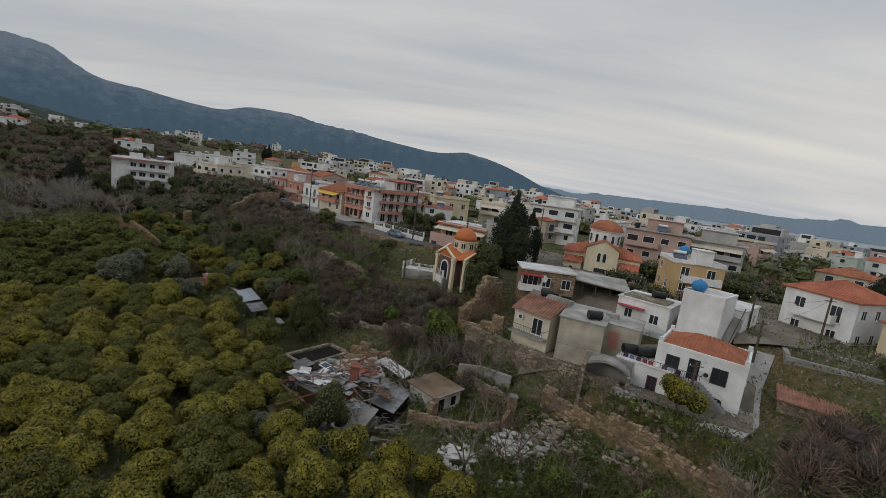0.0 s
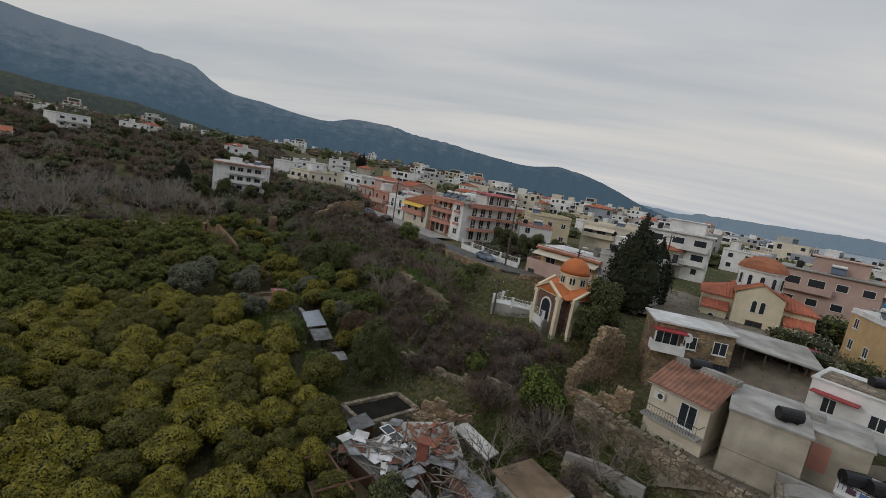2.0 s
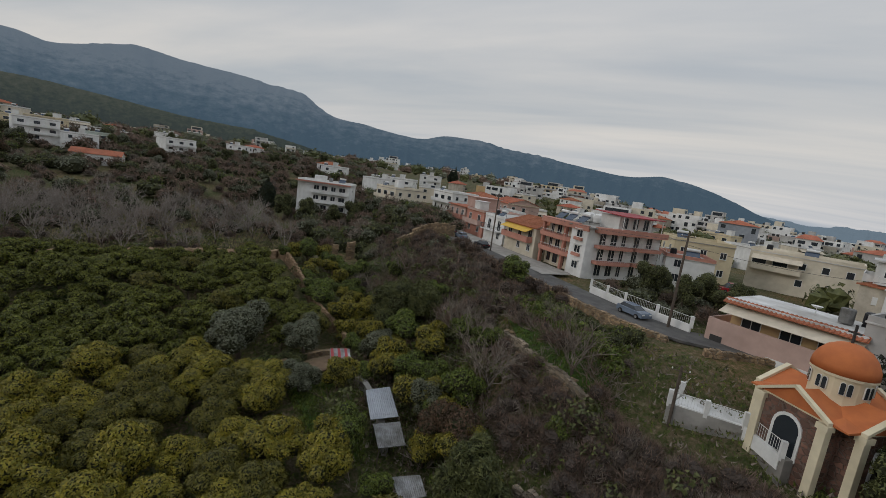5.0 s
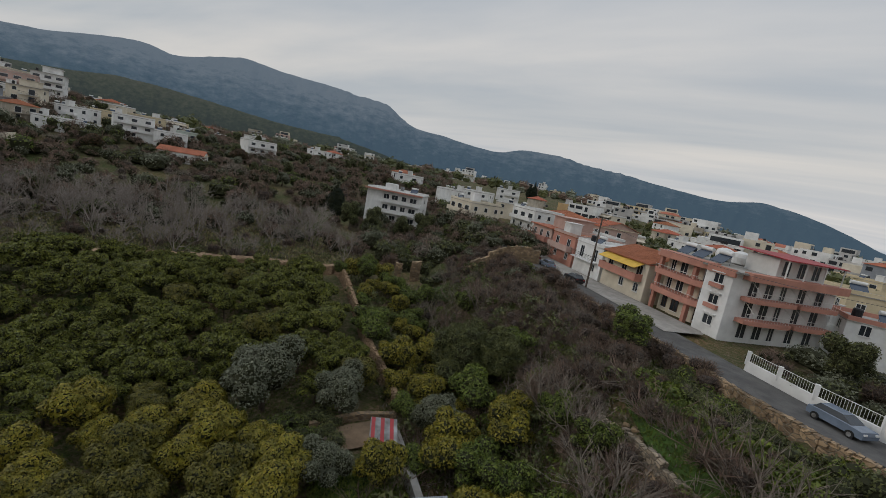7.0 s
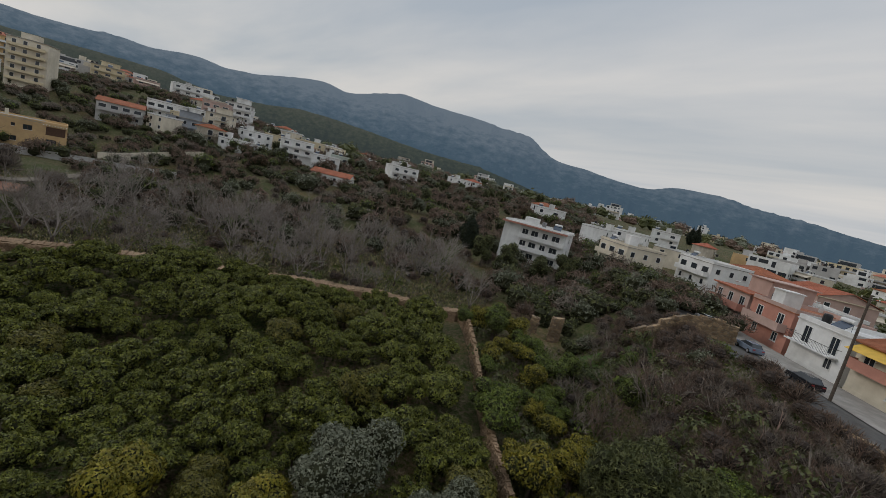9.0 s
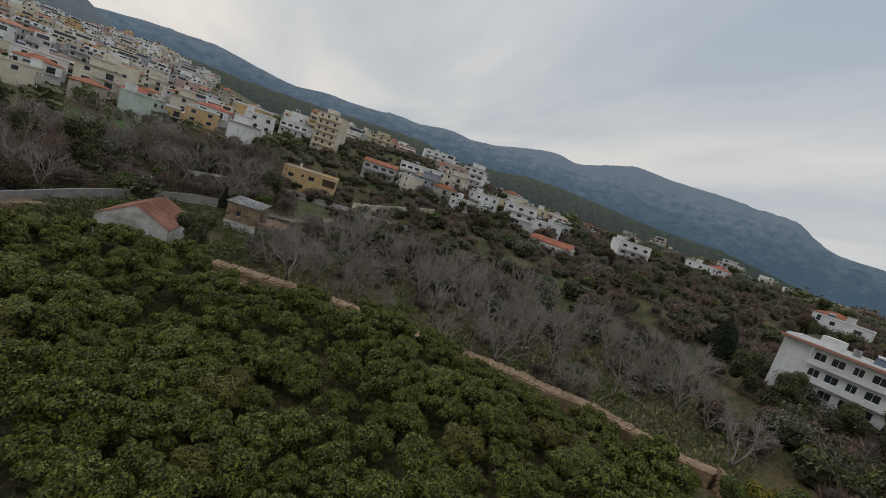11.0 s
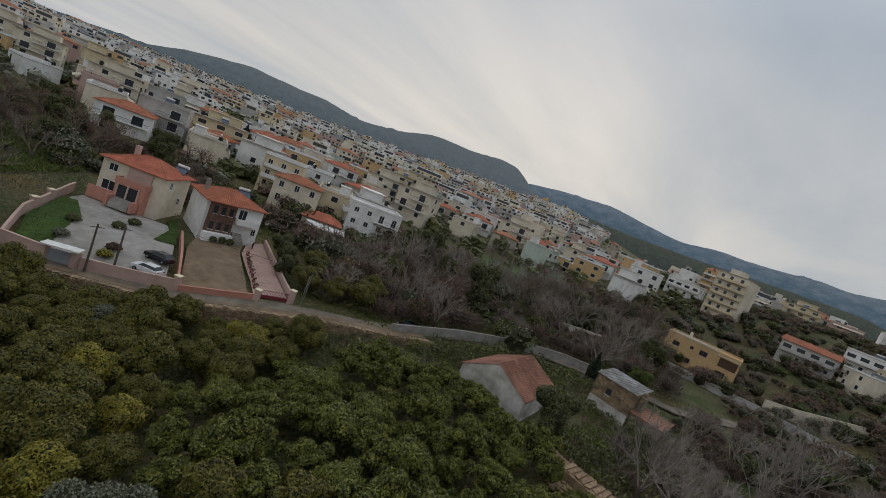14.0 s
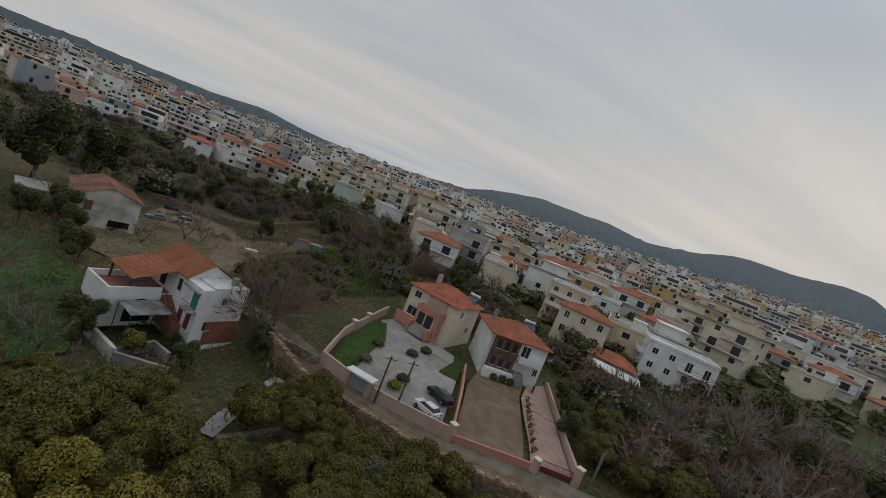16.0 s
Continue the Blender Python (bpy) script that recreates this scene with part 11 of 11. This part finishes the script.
window(h, side_pose("l", 6.2, 12, 7.2, 3.6), 0.75, 1.5, 0, fmat=M_SHUTTERBROWN)
window(h, side_pose("l", 6.2, 12, 3.4, 2.9), 1.2, 1.9, 1, fmat=M_WOODDARK)
part("terrace_deck", boxes((-7.2, 6.0, -1.5, -0.002, 11.6, 2.5)), M_WHITE, h)
part("terrace_tiles", boxes((-6.9, 6.3, 2.502, -0.05, 11.3, 2.55)), M_TILERED, h)
part("terrace_parapet", boxes((-7.2, 6.0, 2.502, -1.2, 6.25, 3.3), (-7.2, 6.25, 2.502, -6.95, 11.6, 3.3), (-6.95, 11.35, 2.502, -0.1, 11.6, 3.3)), M_WHITE, h)
bm = bmesh.new()
n = 10
pts = [(-4.9 + 3.2 * 0.5 * (1 - math.cos(math.pi * i / n)), 5.96, 0.2 + 1.7 * math.sin(math.pi * i / n)) for i in range(n + 1)]
lo = [bm.verts.new((-4.9, 5.985, -1.0))] + [bm.verts.new((x, 5.985, z)) for x, y, z in pts] + [bm.verts.new((-1.7, 5.985, -1.0))]
bm.faces.new(lo)
# black face before the solid deck, painting the shade under an arch
part("arch_opening", bm, M_MATTBLACK, h)
bm = bmesh.new()
roof_slope(bm, (-5.2, 5.6, 4.5), (-5.2, 11.8, 4.5), (-0.3, 5.6, 5.75), (-0.3, 11.8, 5.75))
part("porch_roof", bm, M_TILE, h)
for y in (6.4, 11.2):
    part("porch_post", boxes((-5.0, y - 0.1, 2.55, -4.8, y + 0.1, 4.4)), M_WOODDARK, h)
for i in range(14):
    part("stair_tread", boxes((-1.15, 5.95 - 0.28 * (i + 1), -1.0, -0.02, 5.95 - 0.28 * i, 2.45 - 0.18 * i)), M_TILERED, h)
bm = bmesh.new()
rod(bm, (-1.15, 5.9, 3.4), (-1.15, 2.0, 0.9), 0.05, None, 5)
part("handrail", bm, M_DARKMETAL, h)
bm = bmesh.new()
part("chimney", boxes((4.6, 1.2, 5.86, 5.3, 1.9, 6.7)), M_CONCRETE, h)
h.matrix_basis = pose(-55.4, -9.7, 2.0, 0, 0, -136) @ Matrix.Diagonal((0.91, 0.91, 0.93, 1))
# the same frame for things on its terrace
FH = pose(-55.4, -9.7, 2.0, 0, 0, -136) @ Matrix.Diagonal((0.91, 0.91, 0.93, 1))
t = thing("terrace_table", FH @ pose(-2.6, 8.6, 2.56), "blue plastic table on the tiled terrace", "table")
part("tabletop", boxes((-0.6, -0.4, 0.68, 0.6, 0.4, 0.74)), M_SHUTTERBLUE, t)
for x, y in ((-0.5, -0.3), (0.45, -0.3), (-0.5, 0.25), (0.45, 0.25)):
    part("leg", boxes((x, y, 0, x + 0.05, y + 0.05, 0.68)), M_SHUTTERBLUE, t)
sheet("sheet_roof", [tuple(FH @ Vector(q)) for q in ((-6.0, 2.2, 1.6), (-6.0, 5.6, 1.9), (-1.4, 5.6, 1.9), (-1.4, 2.2, 1.6))], M_METAL, "grey sheet lean-to below the terrace")
plain_wall("yard_wall", [(-50.5, -4.5), (-46.5, -8.5), (-44.8, -11)], 1.1, 0.3, M_OLDPLASTER, "low crumbling yard wall before the farmhouse")
plain_wall("yard_wall", [(-50.5, -4.5), (-55.5, -3.8)], 0.8, 0.3, M_CONCRETE, "low crumbling yard wall before the farmhouse")

# old stone farm building and parked cars behind
h = shell("ruined_farm", "old plastered farm building with a sagging tile roof", 6.5, 8.0, 4.0, M_OLDPLASTER, category="farm building")
part("roof", hip_roof(6.5, 8.0, 4.0, 1.5, 0.3, ridge_x=False, hip=False), M_OLDTILE, h)
for y in (0.0, 7.75):
    bm = bmesh.new()
    v = [bm.verts.new(p) for p in ((0, y, 4.0), (6.5, y, 4.0), (3.25, y, 5.4), (0, y + 0.25, 4.0), (6.5, y + 0.25, 4.0), (3.25, y + 0.25, 5.4))]
    for f in ((0, 1, 2), (5, 4, 3), (1, 4, 5, 2), (3, 0, 2, 5)):
        bm.faces.new([v[i] for i in f])
    part("gable_wall", bm, M_OLDPLASTER, h)
part("shutter", boxes((0.9, -0.06, 2.0, 1.7, -0.005, 3.3)), M_SHUTTERBROWN, h)
# thin black slab on the wall in place of a shaded opening
part("dark_opening", boxes((3.6, -0.04, -0.5, 5.8, -0.005, 1.2)), M_MATTBLACK, h)
for i in range(10):
    part("stair_tread", boxes((-1.2, 1.0 + i * 0.28, -1, -0.02, 1.28 + i * 0.28, 0.15 + i * 0.2)), M_BRICK, h)
part("lean_to", boxes((-5.0, 3.0, 2.4, -1.3, 8.0, 2.55)), M_ROOFGREY, h)
for x in (-4.9, -1.6):
    part("lean_to_post", boxes((x, 3.1, -1, x + 0.2, 3.3, 2.4)), M_POLE, h)
h.matrix_basis = pose(-28.0, -42.8, 0.3, 0, 0, -150) @ Matrix.Diagonal((1.4, 1.35, 1.3, 1))
for x, y, a, paint, lab, van in ((-33.0, -77.0, 200, M_CARPAINT_K, "dark car parked by the old farm", False), (-34.0, -63.5, 215, M_CARPAINT_B, "blue-silver car parked by the old farm", False), (-36.6, -73.0, 205, M_CARPAINT_R, "red car parked by the old farm", False), (-38.0, -67.6, 205, M_CARPAINT_W, "white estate car parked by the old farm", True)):
    car(x, y, a, paint, lab, van)
rubble_wall("farm_wall", [(-24, -84), (-42, -83), (-56, -84), (-66, -88)], 1.4, 0.6, M_STONE, "long low rubble wall behind the farm", seed=51)
sheet("sheet_roof", [(-58.6, -66.0, 3.2), (-60.4, -60.0, 2.6), (-66.5, -67.0, 2.4), (-65.0, -72.6, 3.0)], M_METAL, "long grey sheet roof of an open shed")
for x, y, mt, lab in ((-66.5, -58.5, M_METAL, "square galvanised box shed on rough grass"), (-63.5, -62, M_BLUEGREY, "blue-grey tin shed with a red top"), (-29, -92, M_METAL, "green-grey tin hut on the meadow")):
    t = thing("tin_shed", pose(x, y, gz(x, y), 0, 0, 25), lab, "shed", "tin sheds")
    part("shed_wall", boxes((-1.3, -1.0, -0.3, 1.3, 1.0, 1.7)), mt, t)
    part("shed_roof", boxes((-1.4, -1.1, 1.7, 1.4, 1.1, 1.78)), M_REDSHEET if "red" in lab else mt, t)
t = thing("white_trough", pose(-54.6, -55, gz(-54.6, -55), 0, 0, 20), "low white covered trough on the grass", "trough")
part("tub", boxes((-1.3, -0.5, -0.2, 1.3, 0.5, 0.5)), M_WHITE, t)
part("lid", boxes((-1.35, -0.55, 0.5, 1.35, 0.55, 0.56)), M_FRAME, t)
r8 = np.random.default_rng(81)
big = bare_tree(r8, "large bare reddish-brown tree beside the farmhouse", M_TWIGDARK, 9.0, 0.9, levels=5, fine=3200, first=6, fine_len=1.1)
big.matrix_basis = pose(-62.4, -15.0, gz(-62.4, -15.0))


def yucca(x, y, s, label):
    """A spiky rosette plant: long pointed leaves round short stems."""
    r = np.random.default_rng(int(abs(x * 7 + y)))
    t = thing("yucca_plant", pose(x, y, gz(x, y)), label, "spiky plant")
    bm = bmesh.new()
    rod(bm, (0, 0, -0.3), (0, 0, 1.0 * s), 0.14 * s, 0.1 * s, 7)
    part("stem", bm, M_BARK, t)
    V, F = [], []
    for hub in ((0, 0, 1.2), (0.35, 0.1, 0.8), (-0.3, 0.25, 0.9)):
        for i in range(70):
            a, e = r.uniform(0, 6.28), r.uniform(-0.5, 1.4)
            d = np.array([math.cos(a) * math.cos(e), math.sin(a) * math.cos(e), math.sin(e)])
            w = np.array([-math.sin(a), math.cos(a), 0]) * 0.05 * s
            h0 = np.array(hub) * s
            k = len(V)
            l = r.uniform(0.7, 1.1) * s
            V += [tuple(h0 - w), tuple(h0 + w), tuple(h0 + d * l * 0.6 + w), tuple(h0 + d * l - np.array([0, 0, 0.2 * s])), tuple(h0 + d * l * 0.6 - w)]
            F.append((k, k + 1, k + 2, k + 3, k + 4))
    part_np("leaf_rosette", V, F, M_LEAF_DARK, t)


yucca(-54.2, -9.2, 1.15, "dark spiky yucca beside the farmhouse door")
yucca(-43.9, -11.5, 1.5, "small palm-like yucca beside the terrace wall")
yucca(-70.2, 6.0, 1.0, "grey-green spiky agave under the orchard trees")
plain_wall("garden_wall", [(-50.5, -5.6), (-52.6, -8.6), (-54.6, -6.8)], 0.8, 0.3, M_CONCRETE, "low broken garden wall round a vegetable bed")

# rubble spilled along the western orchard wall
for x, y, rad, n, sd in ((-103.2, 46.6, 2.6, 150, 71), (-102.0, 50.6, 2.4, 130, 72), (-101.6, 55.0, 2.2, 110, 73), (-100.2, 60.0, 2.0, 90, 74)):
    stone_heap(x, y, rad, n, sd, M_EARTHWALL, "tan stones spilled from the orchard wall")
for x, y, sd in ((-20.4, 78.4, 81), (-16.8, 74.4, 83), (-12.6, 70.8, 84)):
    stone_heap(x, y, 1.7, 60, sd, M_TANSTONE, "fallen tan stones along the garden bank")

# ---------------------------------------------------------------- from plan units to metres
for ob in scene.objects:
    if ob.parent is None and ob.type not in ("CAMERA", "LIGHT"):
        ob.matrix_basis = Matrix.Scale(SIZE, 4) @ ob.matrix_basis
